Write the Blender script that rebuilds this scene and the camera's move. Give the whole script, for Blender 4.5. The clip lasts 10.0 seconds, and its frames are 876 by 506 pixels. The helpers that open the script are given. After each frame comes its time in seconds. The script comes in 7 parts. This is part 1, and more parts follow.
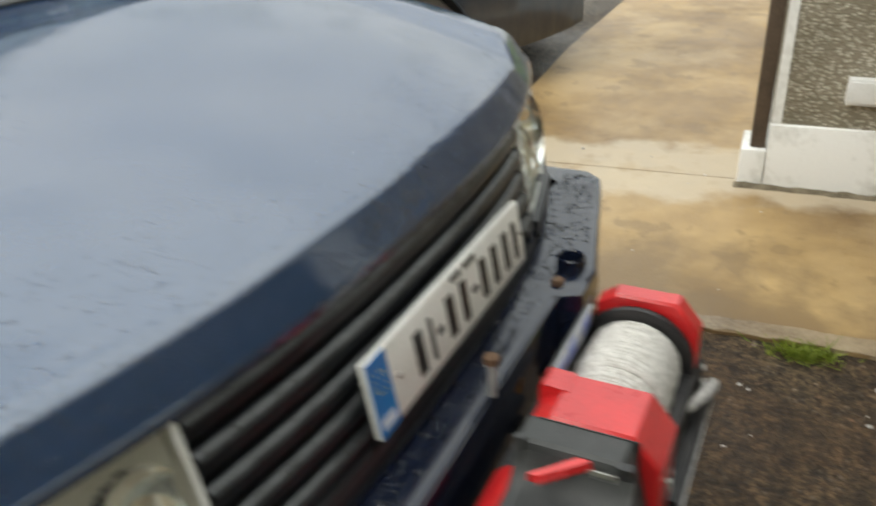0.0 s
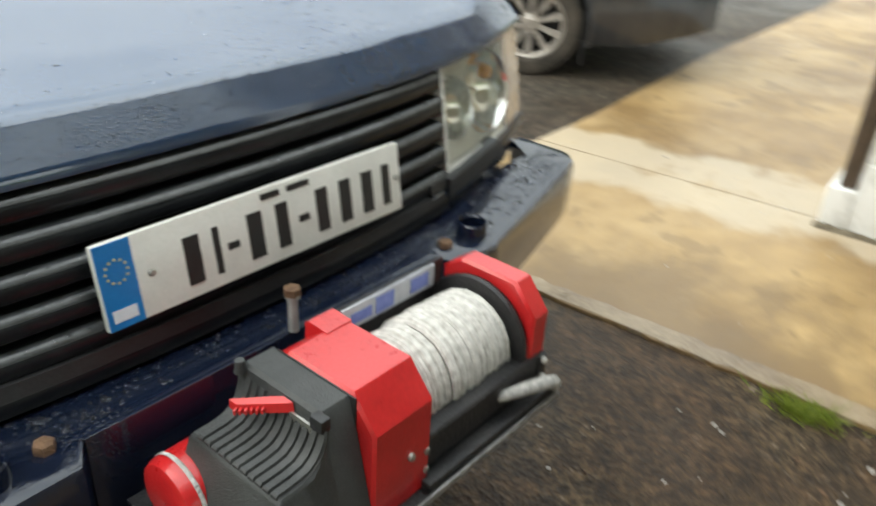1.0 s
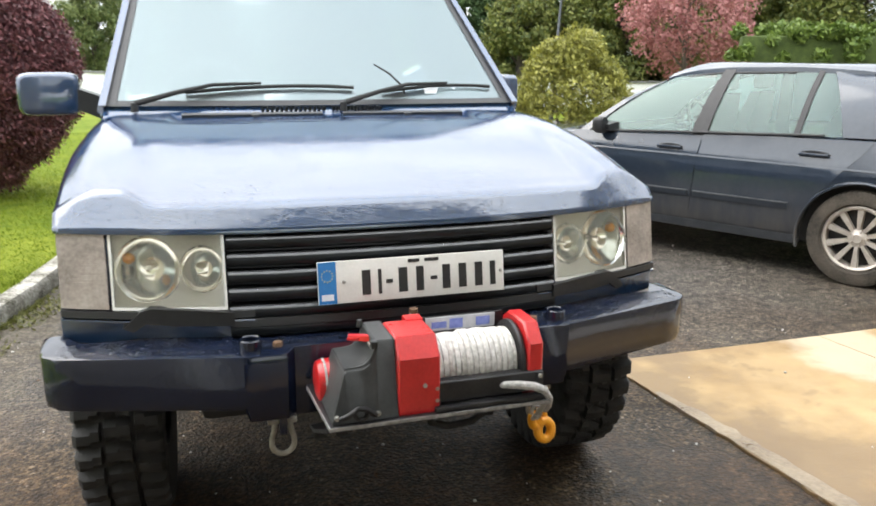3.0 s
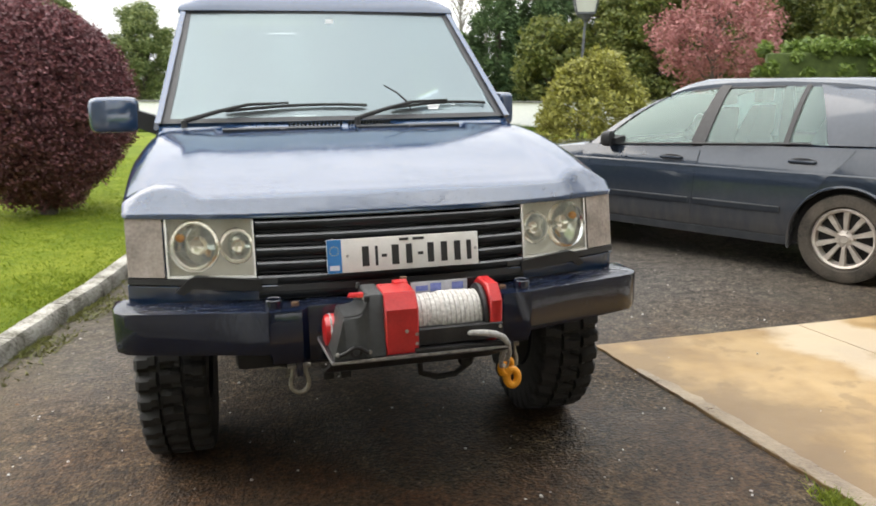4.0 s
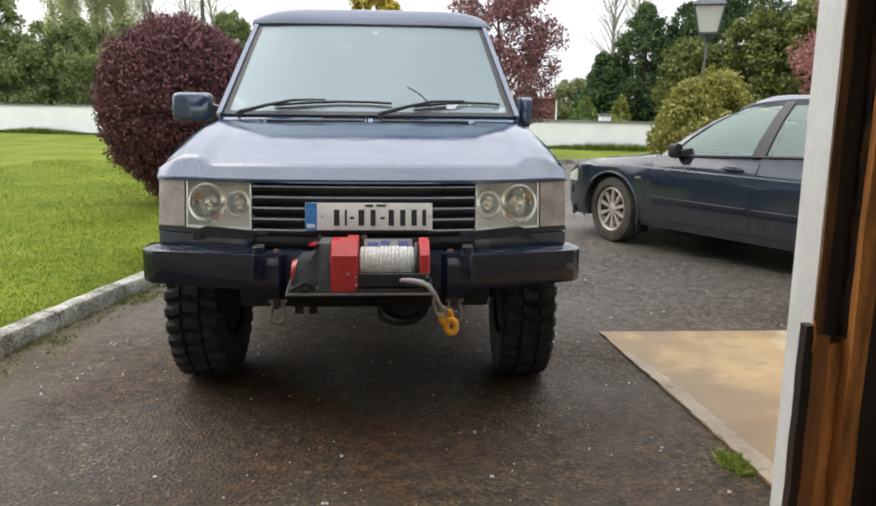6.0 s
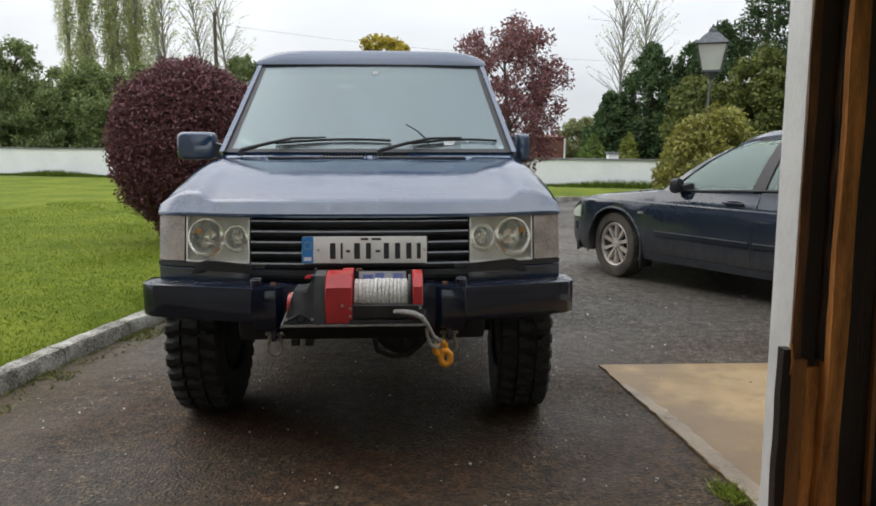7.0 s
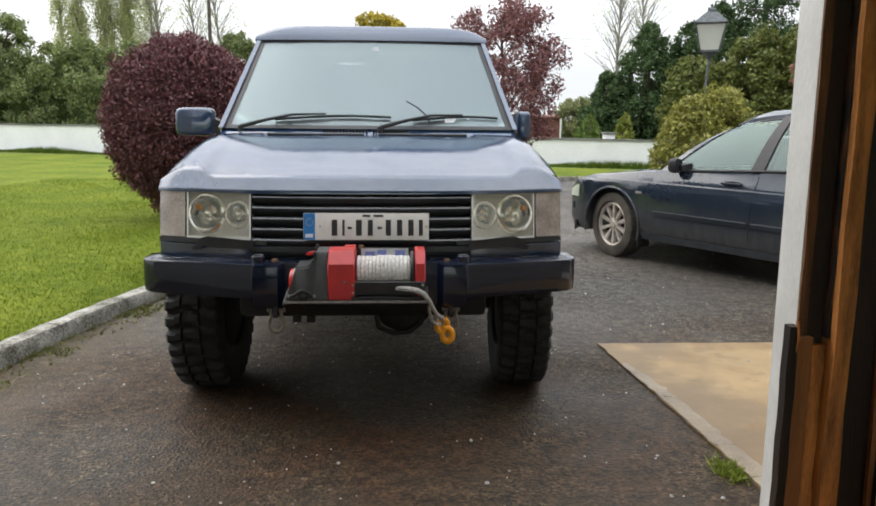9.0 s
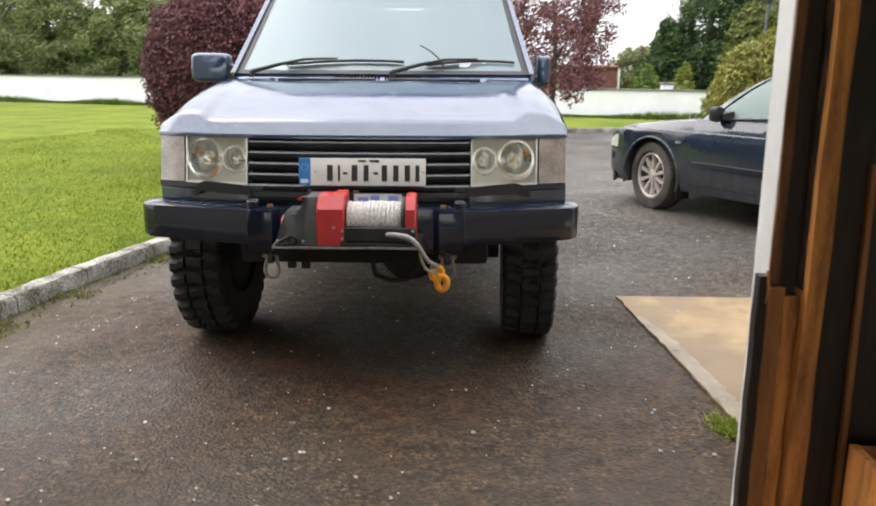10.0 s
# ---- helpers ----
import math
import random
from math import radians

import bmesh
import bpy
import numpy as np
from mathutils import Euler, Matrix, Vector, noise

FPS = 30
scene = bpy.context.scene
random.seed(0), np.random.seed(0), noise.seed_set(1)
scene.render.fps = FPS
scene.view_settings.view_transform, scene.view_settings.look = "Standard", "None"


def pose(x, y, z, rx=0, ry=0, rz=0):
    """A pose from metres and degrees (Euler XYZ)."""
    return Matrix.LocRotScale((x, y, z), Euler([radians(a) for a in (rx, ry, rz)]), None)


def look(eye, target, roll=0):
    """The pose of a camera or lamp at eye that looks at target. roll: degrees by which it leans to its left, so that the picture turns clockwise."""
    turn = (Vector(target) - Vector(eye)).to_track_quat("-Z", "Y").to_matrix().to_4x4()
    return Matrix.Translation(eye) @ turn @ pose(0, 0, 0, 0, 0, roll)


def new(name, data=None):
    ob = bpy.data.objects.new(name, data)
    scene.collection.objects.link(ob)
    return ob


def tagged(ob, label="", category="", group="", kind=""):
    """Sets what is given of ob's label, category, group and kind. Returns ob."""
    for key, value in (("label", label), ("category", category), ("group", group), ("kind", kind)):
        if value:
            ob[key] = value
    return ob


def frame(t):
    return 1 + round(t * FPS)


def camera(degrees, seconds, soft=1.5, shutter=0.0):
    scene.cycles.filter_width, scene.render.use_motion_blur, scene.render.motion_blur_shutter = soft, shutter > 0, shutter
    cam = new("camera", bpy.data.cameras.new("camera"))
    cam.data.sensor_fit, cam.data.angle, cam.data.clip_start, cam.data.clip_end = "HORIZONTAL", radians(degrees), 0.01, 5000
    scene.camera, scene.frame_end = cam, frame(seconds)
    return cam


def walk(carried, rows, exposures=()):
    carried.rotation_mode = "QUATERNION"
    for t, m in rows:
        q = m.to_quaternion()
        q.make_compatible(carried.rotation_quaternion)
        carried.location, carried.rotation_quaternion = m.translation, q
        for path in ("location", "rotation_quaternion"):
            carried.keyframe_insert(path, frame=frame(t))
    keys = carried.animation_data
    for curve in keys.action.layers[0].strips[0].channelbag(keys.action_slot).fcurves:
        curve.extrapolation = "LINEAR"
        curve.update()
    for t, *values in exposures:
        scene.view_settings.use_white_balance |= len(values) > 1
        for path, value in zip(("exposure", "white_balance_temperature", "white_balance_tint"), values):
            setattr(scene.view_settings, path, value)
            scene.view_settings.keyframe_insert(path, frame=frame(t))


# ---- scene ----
cam = camera(57.7, 10.0, 1.75, 0.5)
PATH = [
    (0, (-0.897, -0.461, 1.494), (0.575, 0.348, 0.605), -3.0),
    (0.5, (-0.761, -0.704, 1.434), (0.684, 0.071, 0.474), -1.0),
    (1, (-0.602, -0.819, 1.385), (0.670, 0.262, 0.477), 3.7),
    (1.5, (-0.485, -0.995, 1.393), (0.435, 0.461, 0.592), 4.2),
    (2, (-0.441, -1.331, 1.439), (0.326, 0.208, 0.629), 4.7),
    (2.5, (-0.522, -1.687, 1.469), (0.098, -0.011, 0.824), 1.3),
    (2.7, (-0.523, -1.809, 1.466), (0.046, -0.074, 0.941), 1.0),
    (3.8, (-0.511, -2.459, 1.435), (-0.028, -0.57, 0.991), -0.6),
    (4, (-0.491, -2.561, 1.444), (-0.038, -0.661, 1.013), -0.6),
    (4.5, (-0.301, -2.786, 1.436), (-0.025, -0.847, 1.029), -1.4),
    (5, (-0.123, -3.007, 1.412), (0.042, -1.053, 1.019), -0.6),
    (5.5, (0.054, -3.15, 1.374), (0.154, -1.196, 0.959), 0.7),
    (7, (0.246, -3.291, 1.331), (0.285, -1.311, 1.047), 0.1),
    (7.5, (0.226, -3.282, 1.321), (0.266, -1.305, 1.021), 0.1),
    (8, (0.216, -3.286, 1.321), (0.27, -1.311, 1.009), 0.3),
    (8.5, (0.217, -3.287, 1.326), (0.269, -1.314, 1.001), 0.5),
    (9, (0.213, -3.284, 1.319), (0.267, -1.312, 0.985), 0.5),
    (9.5, (0.245, -3.263, 1.302), (0.259, -1.301, 0.916), 0.6),
    (10, (0.472, -3.222, 1.283), (0.378, -1.275, 0.833), 0.3),
]
walk(cam, [(t, look(eye, target, roll)) for t, eye, target, roll in PATH], [(0.0, 0.2, 6900, 5), (0.5, 0.51, 6950, 3), (1.0, 0.57, 6680, 3), (1.5, 0.80, 6680, 2), (2.0, 1.0, 6580, 5), (2.5, 1.16, 6570, 8), (4.0, 0.82, 6850, 11), (4.5, 0.55, 6800, 10), (5.0, 0.42, 6700, 12), (5.5, 0.64, 6700, 12), (7.0, -0.03, 6520, 11), (7.7, 0.1, 6500, 10), (8.2, 0.35, 6600, 11), (9.0, 0.35, 6600, 11), (9.5, 0.36, 6700, 12), (10.0, 0.80, 6700, 14)])

# ---- sky and light: a bright overcast day ----
world = bpy.data.worlds.new("overcast_sky")
scene.world = world
world.use_nodes = True
wn, wl = world.node_tree.nodes, world.node_tree.links
wn.clear()
sky = wn.new("ShaderNodeTexSky")
sky.sky_type, sky.sun_disc = "NISHITA", False
sky.sun_elevation, sky.sun_rotation = radians(45), radians(304)
sky.air_density, sky.dust_density = 1.0, 4.0
wtc = wn.new("ShaderNodeTexCoord")
wmap = wn.new("ShaderNodeMapping")
wmap.inputs["Scale"].default_value = (1.0, 1.0, 3.2)
cloud = wn.new("ShaderNodeTexNoise")
cloud.inputs["Scale"].default_value, cloud.inputs["Detail"].default_value = 2.2, 6.0
cramp = wn.new("ShaderNodeValToRGB")
cramp.color_ramp.elements[0].position, cramp.color_ramp.elements[0].color = 0.30, (7.1, 7.65, 8.25, 1)
cramp.color_ramp.elements[1].position, cramp.color_ramp.elements[1].color = 0.68, (10.35, 10.65, 10.8, 1)
wmix = wn.new("ShaderNodeMix")
wmix.data_type = "RGBA"
wmix.inputs["Factor"].default_value = 0.88
wbg = wn.new("ShaderNodeBackground")
wbg.inputs["Strength"].default_value = 0.105
wout = wn.new("ShaderNodeOutputWorld")
wl.new(wtc.outputs["Generated"], wmap.inputs["Vector"])
wl.new(wmap.outputs["Vector"], cloud.inputs["Vector"])
wl.new(cloud.outputs["Fac"], cramp.inputs["Fac"])
wl.new(sky.outputs["Color"], wmix.inputs["A"])
wl.new(cramp.outputs["Color"], wmix.inputs["B"])
# an overcast sky is about three times as bright overhead as at the horizon
wsep = wn.new("ShaderNodeSeparateXYZ")
wgrad = wn.new("ShaderNodeMapRange")
wgrad.inputs["From Min"].default_value, wgrad.inputs["From Max"].default_value = 0.0, 1.0
wgrad.inputs["To Min"].default_value, wgrad.inputs["To Max"].default_value = 0.88, 2.36
wmul = wn.new("ShaderNodeMix")
wmul.data_type, wmul.blend_type = "RGBA", "MULTIPLY"
wmul.inputs["Factor"].default_value = 1.0
wl.new(wtc.outputs["Generated"], wsep.inputs["Vector"])
wl.new(wsep.outputs["Z"], wgrad.inputs["Value"])
wl.new(wmix.outputs["Result"], wmul.inputs["A"])
wl.new(wgrad.outputs["Result"], wmul.inputs["B"])
wl.new(wmul.outputs["Result"], wbg.inputs["Color"])
wl.new(wbg.outputs["Background"], wout.inputs["Surface"])

sun_data = bpy.data.lights.new("sun", "SUN")
sun_data.energy, sun_data.angle, sun_data.color = 0.7, radians(50), (1.0, 0.96, 0.9)
sun = new("sun", sun_data)
sun.matrix_world = look((-9, 6, 11), (0, 0, 0))


# ---- materials ----
def surface(name, c1, c2, scale=6.0, rough=0.6, rough_var=0.1, metal=0.0, bump=0.0, bump_scale=60.0, coat=0.0, fine=0.35, spread=(0.35, 0.65), spec=0.5, stretch=(1, 1, 1)):
    """A surface whose colour wanders between c1 and c2 at two scales, with fine relief."""
    m = bpy.data.materials.new(name)
    m.use_nodes = True
    n, l = m.node_tree.nodes, m.node_tree.links
    b = n["Principled BSDF"]
    tc = n.new("ShaderNodeTexCoord")
    mp = n.new("ShaderNodeMapping")
    mp.inputs["Scale"].default_value = stretch
    l.new(tc.outputs["Object"], mp.inputs["Vector"])
    big, small = n.new("ShaderNodeTexNoise"), n.new("ShaderNodeTexNoise")
    big.inputs["Scale"].default_value, big.inputs["Detail"].default_value = scale, 4.0
    small.inputs["Scale"].default_value, small.inputs["Detail"].default_value = scale * 11.0, 3.0
    blend = n.new("ShaderNodeMix")
    blend.inputs["Factor"].default_value = fine
    ramp = n.new("ShaderNodeValToRGB")
    ramp.color_ramp.elements[0].position, ramp.color_ramp.elements[0].color = spread[0], (*c1, 1)
    ramp.color_ramp.elements[1].position, ramp.color_ramp.elements[1].color = spread[1], (*c2, 1)
    rr = n.new("ShaderNodeMapRange")
    rr.inputs["To Min"].default_value, rr.inputs["To Max"].default_value = max(0.02, rough - rough_var), min(1.0, rough + rough_var)
    for tex in (big, small):
        l.new(mp.outputs["Vector"], tex.inputs["Vector"])
    l.new(big.outputs["Fac"], blend.inputs["A"])
    l.new(small.outputs["Fac"], blend.inputs["B"])
    l.new(blend.outputs["Result"], ramp.inputs["Fac"])
    l.new(blend.outputs["Result"], rr.inputs["Value"])
    l.new(ramp.outputs["Color"], b.inputs["Base Color"])
    l.new(rr.outputs["Result"], b.inputs["Roughness"])
    b.inputs["Metallic"].default_value = metal
    b.inputs["Coat Weight"].default_value = coat
    b.inputs["Coat Roughness"].default_value = 0.06
    b.inputs["Specular IOR Level"].default_value = spec
    if bump:
        grain = n.new("ShaderNodeTexNoise")
        grain.inputs["Scale"].default_value, grain.inputs["Detail"].default_value = bump_scale, 4.0
        bp = n.new("ShaderNodeBump")
        bp.inputs["Strength"].default_value, bp.inputs["Distance"].default_value = bump, 0.01
        l.new(mp.outputs["Vector"], grain.inputs["Vector"])
        l.new(grain.outputs["Fac"], bp.inputs["Height"])
        l.new(bp.outputs["Normal"], b.inputs["Normal"])
    return m


def wet_paint(name, c1, c2, beads=0.5, haze=0.12, metal=0.5, coat_ior=2.3):
    """Metallic car paint with rain beads and a dusty film."""
    m = surface(name, c1, c2, 3.0, 0.42, 0.06, metal, coat=1.0, spec=0.0)
    m.node_tree.nodes["Principled BSDF"].inputs["Coat IOR"].default_value = coat_ior
    n, l = m.node_tree.nodes, m.node_tree.links
    b = n["Principled BSDF"]
    b.inputs["Specular Tint"].default_value = (min(1.0, c2[0] * 3), min(1.0, c2[1] * 3), min(1.0, c2[2] * 3), 1)
    tc = n.new("ShaderNodeTexCoord")
    vor = n.new("ShaderNodeTexVoronoi")
    vor.inputs["Scale"].default_value = 230.0
    patch = n.new("ShaderNodeTexNoise")
    patch.inputs["Scale"].default_value, patch.inputs["Detail"].default_value = 7.0, 6.0
    drop = n.new("ShaderNodeMapRange")
    drop.inputs["From Min"].default_value, drop.inputs["From Max"].default_value = 0.12, 0.42
    drop.inputs["To Min"].default_value, drop.inputs["To Max"].default_value = 1.0, 0.0
    gate = n.new("ShaderNodeMapRange")
    gate.inputs["From Min"].default_value, gate.inputs["From Max"].default_value = 0.50, 0.62
    mul = n.new("ShaderNodeMath")
    mul.operation = "MULTIPLY"
    bp = n.new("ShaderNodeBump")
    bp.inputs["Strength"].default_value, bp.inputs["Distance"].default_value = beads, 0.002
    film = n.new("ShaderNodeMapRange")
    film.inputs["From Min"].default_value, film.inputs["From Max"].default_value = 0.40, 0.68
    film.inputs["To Min"].default_value, film.inputs["To Max"].default_value = 0.015, haze
    l.new(tc.outputs["Object"], vor.inputs["Vector"])
    l.new(tc.outputs["Object"], patch.inputs["Vector"])
    l.new(vor.outputs["Distance"], drop.inputs["Value"])
    l.new(patch.outputs["Fac"], gate.inputs["Value"])
    l.new(drop.outputs["Result"], mul.inputs[0])
    l.new(gate.outputs["Result"], mul.inputs[1])
    l.new(mul.outputs["Value"], bp.inputs["Height"])
    wave = n.new("ShaderNodeTexNoise")
    wave.inputs["Scale"].default_value, wave.inputs["Detail"].default_value, wave.inputs["Roughness"].default_value = 16.0, 7.0, 0.62
    sheet = n.new("ShaderNodeBump")
    sheet.inputs["Strength"].default_value, sheet.inputs["Distance"].default_value = 0.06, 0.012
    l.new(tc.outputs["Object"], wave.inputs["Vector"])
    l.new(wave.outputs["Fac"], sheet.inputs["Height"])
    l.new(bp.outputs["Normal"], sheet.inputs["Normal"])
    l.new(sheet.outputs["Normal"], b.inputs["Coat Normal"])
    l.new(patch.outputs["Fac"], film.inputs["Value"])
    l.new(film.outputs["Result"], b.inputs["Coat Roughness"])
    return m


def pane_glass(name, tint=(0.9, 0.95, 0.93), gloss=1.0, ior=1.5, rough=0.01, haze=0.0):
    """Thin clear glass: light goes straight through, the gloss follows Fresnel."""
    m = bpy.data.materials.new(name)
    m.use_nodes = True
    n, l = m.node_tree.nodes, m.node_tree.links
    n.clear()
    out = n.new("ShaderNodeOutputMaterial")
    mix = n.new("ShaderNodeMixShader")
    tr, gl, fr = n.new("ShaderNodeBsdfTransparent"), n.new("ShaderNodeBsdfGlossy"), n.new("ShaderNodeFresnel")
    tr.inputs["Color"].default_value = (*tint, 1)
    gl.inputs["Roughness"].default_value = rough
    gl.inputs["Color"].default_value = (*gloss, 1) if isinstance(gloss, tuple) else (gloss * 0.86, gloss * 0.96, gloss, 1)
    fr.inputs["IOR"].default_value = ior
    l.new(fr.outputs["Fac"], mix.inputs["Fac"])
    l.new(tr.outputs["BSDF"], mix.inputs[1])
    l.new(gl.outputs["BSDF"], mix.inputs[2])
    l.new(mix.outputs["Shader"], out.inputs["Surface"])
    if haze:
        film, milk = n.new("ShaderNodeMixShader"), n.new("ShaderNodeBsdfDiffuse")
        milk.inputs["Color"].default_value = (0.93, 0.90, 0.80, 1)
        film.inputs["Fac"].default_value = haze
        l.new(mix.outputs["Shader"], film.inputs[1])
        l.new(milk.outputs["BSDF"], film.inputs[2])
        l.new(film.outputs["Shader"], out.inputs["Surface"])
    return m


def leaf_mat(name, c1, c2, rough=0.55, through_light=0.25):
    """Foliage: every leaf its own shade between c1 and c2."""
    m = bpy.data.materials.new(name)
    m.use_nodes = True
    n, l = m.node_tree.nodes, m.node_tree.links
    b = n["Principled BSDF"]
    geo = n.new("ShaderNodeNewGeometry")
    ramp = n.new("ShaderNodeValToRGB")
    ramp.color_ramp.elements[0].color, ramp.color_ramp.elements[1].color = (*c1, 1), (*c2, 1)
    l.new(geo.outputs["Random Per Island"], ramp.inputs["Fac"])
    l.new(ramp.outputs["Color"], b.inputs["Base Color"])
    b.inputs["Roughness"].default_value = rough
    b.inputs["Specular IOR Level"].default_value = 0.5 if rough < 0.7 else 0.1
    tl = n.new("ShaderNodeBsdfTranslucent")
    l.new(ramp.outputs["Color"], tl.inputs["Color"])
    mix = n.new("ShaderNodeMixShader")
    mix.inputs["Fac"].default_value = through_light
    l.new(b.outputs["BSDF"], mix.inputs[1])
    l.new(tl.outputs["BSDF"], mix.inputs[2])
    l.new(mix.outputs["Shader"], n["Material Output"].inputs["Surface"])
    return m


NAVY = wet_paint("navy_metallic_paint", (0.018, 0.042, 0.094), (0.026, 0.053, 0.112), 0.16, 0.05, 0.31, 2.12)
NAVY_DULL = wet_paint("navy_bumper_paint", (0.0055, 0.0088, 0.0210), (0.0085, 0.0130, 0.0290), 0.35, 0.14, 0.0, 1.65)
NAVY_DULL.node_tree.nodes["Principled BSDF"].inputs["Coat Weight"].default_value = 0.9
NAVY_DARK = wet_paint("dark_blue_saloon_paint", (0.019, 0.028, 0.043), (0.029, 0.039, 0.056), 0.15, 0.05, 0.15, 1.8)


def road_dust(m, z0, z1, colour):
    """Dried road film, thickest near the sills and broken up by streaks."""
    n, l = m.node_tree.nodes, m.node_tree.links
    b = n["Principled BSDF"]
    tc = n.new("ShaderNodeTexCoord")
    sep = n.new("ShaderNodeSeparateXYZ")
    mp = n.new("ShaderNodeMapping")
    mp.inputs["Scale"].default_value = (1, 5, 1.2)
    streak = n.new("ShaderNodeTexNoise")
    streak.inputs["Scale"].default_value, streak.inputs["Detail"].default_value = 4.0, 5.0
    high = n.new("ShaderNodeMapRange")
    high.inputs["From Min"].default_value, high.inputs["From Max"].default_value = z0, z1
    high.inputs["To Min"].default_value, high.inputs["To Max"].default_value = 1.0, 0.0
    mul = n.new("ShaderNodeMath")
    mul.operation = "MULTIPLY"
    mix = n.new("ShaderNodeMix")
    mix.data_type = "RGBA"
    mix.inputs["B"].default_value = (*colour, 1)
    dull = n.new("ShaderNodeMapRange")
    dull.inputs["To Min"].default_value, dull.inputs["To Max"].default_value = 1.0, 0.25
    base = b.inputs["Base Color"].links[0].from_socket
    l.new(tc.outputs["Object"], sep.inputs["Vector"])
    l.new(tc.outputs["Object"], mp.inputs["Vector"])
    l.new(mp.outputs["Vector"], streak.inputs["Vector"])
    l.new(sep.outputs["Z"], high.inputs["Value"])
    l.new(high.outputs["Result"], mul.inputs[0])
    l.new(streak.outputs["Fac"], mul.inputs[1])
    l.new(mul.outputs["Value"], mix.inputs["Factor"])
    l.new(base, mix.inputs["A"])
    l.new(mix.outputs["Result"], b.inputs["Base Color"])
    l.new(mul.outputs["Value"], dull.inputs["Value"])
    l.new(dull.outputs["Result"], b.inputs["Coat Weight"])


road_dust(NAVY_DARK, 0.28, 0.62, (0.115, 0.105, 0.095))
BLACK_PLASTIC = surface("black_plastic", (0.012, 0.012, 0.013), (0.026, 0.026, 0.028), 14.0, 0.42, 0.12, bump=0.12, bump_scale=300.0)
GRILLE_BLACK = surface("grille_black", (0.006, 0.007, 0.009), (0.013, 0.015, 0.018), 20.0, 0.42, 0.08, bump=0.05, bump_scale=240.0, coat=0.25)
BAR_GLINT = surface("grey_bar_glint", (0.015, 0.017, 0.019), (0.052, 0.056, 0.059), 26.0, 0.36, 0.1, bump=0.1, coat=0.8)
GREY_PLASTIC = surface("grey_plastic", (0.022, 0.0235, 0.024), (0.050, 0.052, 0.052), 22.0, 0.46, 0.12, bump=0.25, bump_scale=420.0)
RED_PAINT = surface("red_winch_paint", (0.42, 0.012, 0.014), (0.58, 0.022, 0.024), 12.0, 0.30, 0.10, bump=0.08, bump_scale=200.0, coat=0.4)
GRILLE_BLACK.node_tree.nodes["Principled BSDF"].inputs["Coat IOR"].default_value = 1.5
GRILLE_BLACK.node_tree.nodes["Principled BSDF"].inputs["Specular IOR Level"].default_value = 0.2
TRAY_BLACK = surface("black_steel", (0.014, 0.014, 0.016), (0.034, 0.032, 0.032), 18.0, 0.40, 0.12, 0.3, 0.25, 180.0)
STEEL = surface("dull_steel", (0.30, 0.29, 0.27), (0.50, 0.49, 0.46), 40.0, 0.38, 0.12, 0.9, 0.2, 260.0)
BOLT_STEEL = surface("bright_zinc_bolt", (0.40, 0.40, 0.38), (0.66, 0.66, 0.64), 40.0, 0.35, 0.1, 0.4, 0.1, 260.0)
RUST = surface("rusty_bolt", (0.09, 0.05, 0.03), (0.24, 0.14, 0.08), 60.0, 0.7, 0.1, 0.3, 0.5, 300.0)
GALV = surface("galvanised_shackle", (0.20, 0.18, 0.15), (0.40, 0.37, 0.31), 30.0, 0.5, 0.1, 0.5, 0.3, 200.0)
WORN_EDGE = surface("worn_bare_steel", (0.16, 0.16, 0.16), (0.42, 0.41, 0.40), 60.0, 0.45, 0.12, 0.5, 0.2, 200.0)
ROPE = surface("synthetic_rope", (0.40, 0.38, 0.35), (0.78, 0.76, 0.72), 90.0, 0.5, 0.1, bump=0.4, bump_scale=520.0)
ROPE_GREY = surface("grey_rope", (0.26, 0.25, 0.24), (0.62, 0.60, 0.57), 80.0, 0.8, 0.1, bump=0.6, bump_scale=420.0)
ORANGE = surface("orange_hook_paint", (0.70, 0.26, 0.01), (0.90, 0.40, 0.02), 20.0, 0.4, 0.1, bump=0.1)
RUBBER = surface("tyre_rubber", (0.008, 0.008, 0.008), (0.022, 0.021, 0.020), 14.0, 0.72, 0.12, bump=0.3, bump_scale=150.0)
DUSTY_RUBBER = surface("dusty_tyre", (0.034, 0.030, 0.025), (0.112, 0.094, 0.074), 7.0, 0.85, 0.08, bump=0.25, bump_scale=120.0)
ALLOY = surface("dirty_alloy_wheel", (0.42, 0.37, 0.32), (0.66, 0.61, 0.55), 14.0, 0.42, 0.1, 0.4, bump=0.1)
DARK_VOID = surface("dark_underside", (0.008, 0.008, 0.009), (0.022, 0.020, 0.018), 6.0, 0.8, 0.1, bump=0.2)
INTERIOR = surface("dark_interior", (0.020, 0.020, 0.021), (0.04, 0.04, 0.041), 9.0, 0.8, 0.1, bump=0.2, bump_scale=200.0)
CHROME = surface("lamp_reflector", (0.92, 0.90, 0.86), (0.97, 0.955, 0.92), 9.0, 0.11, 0.04, 0.9)
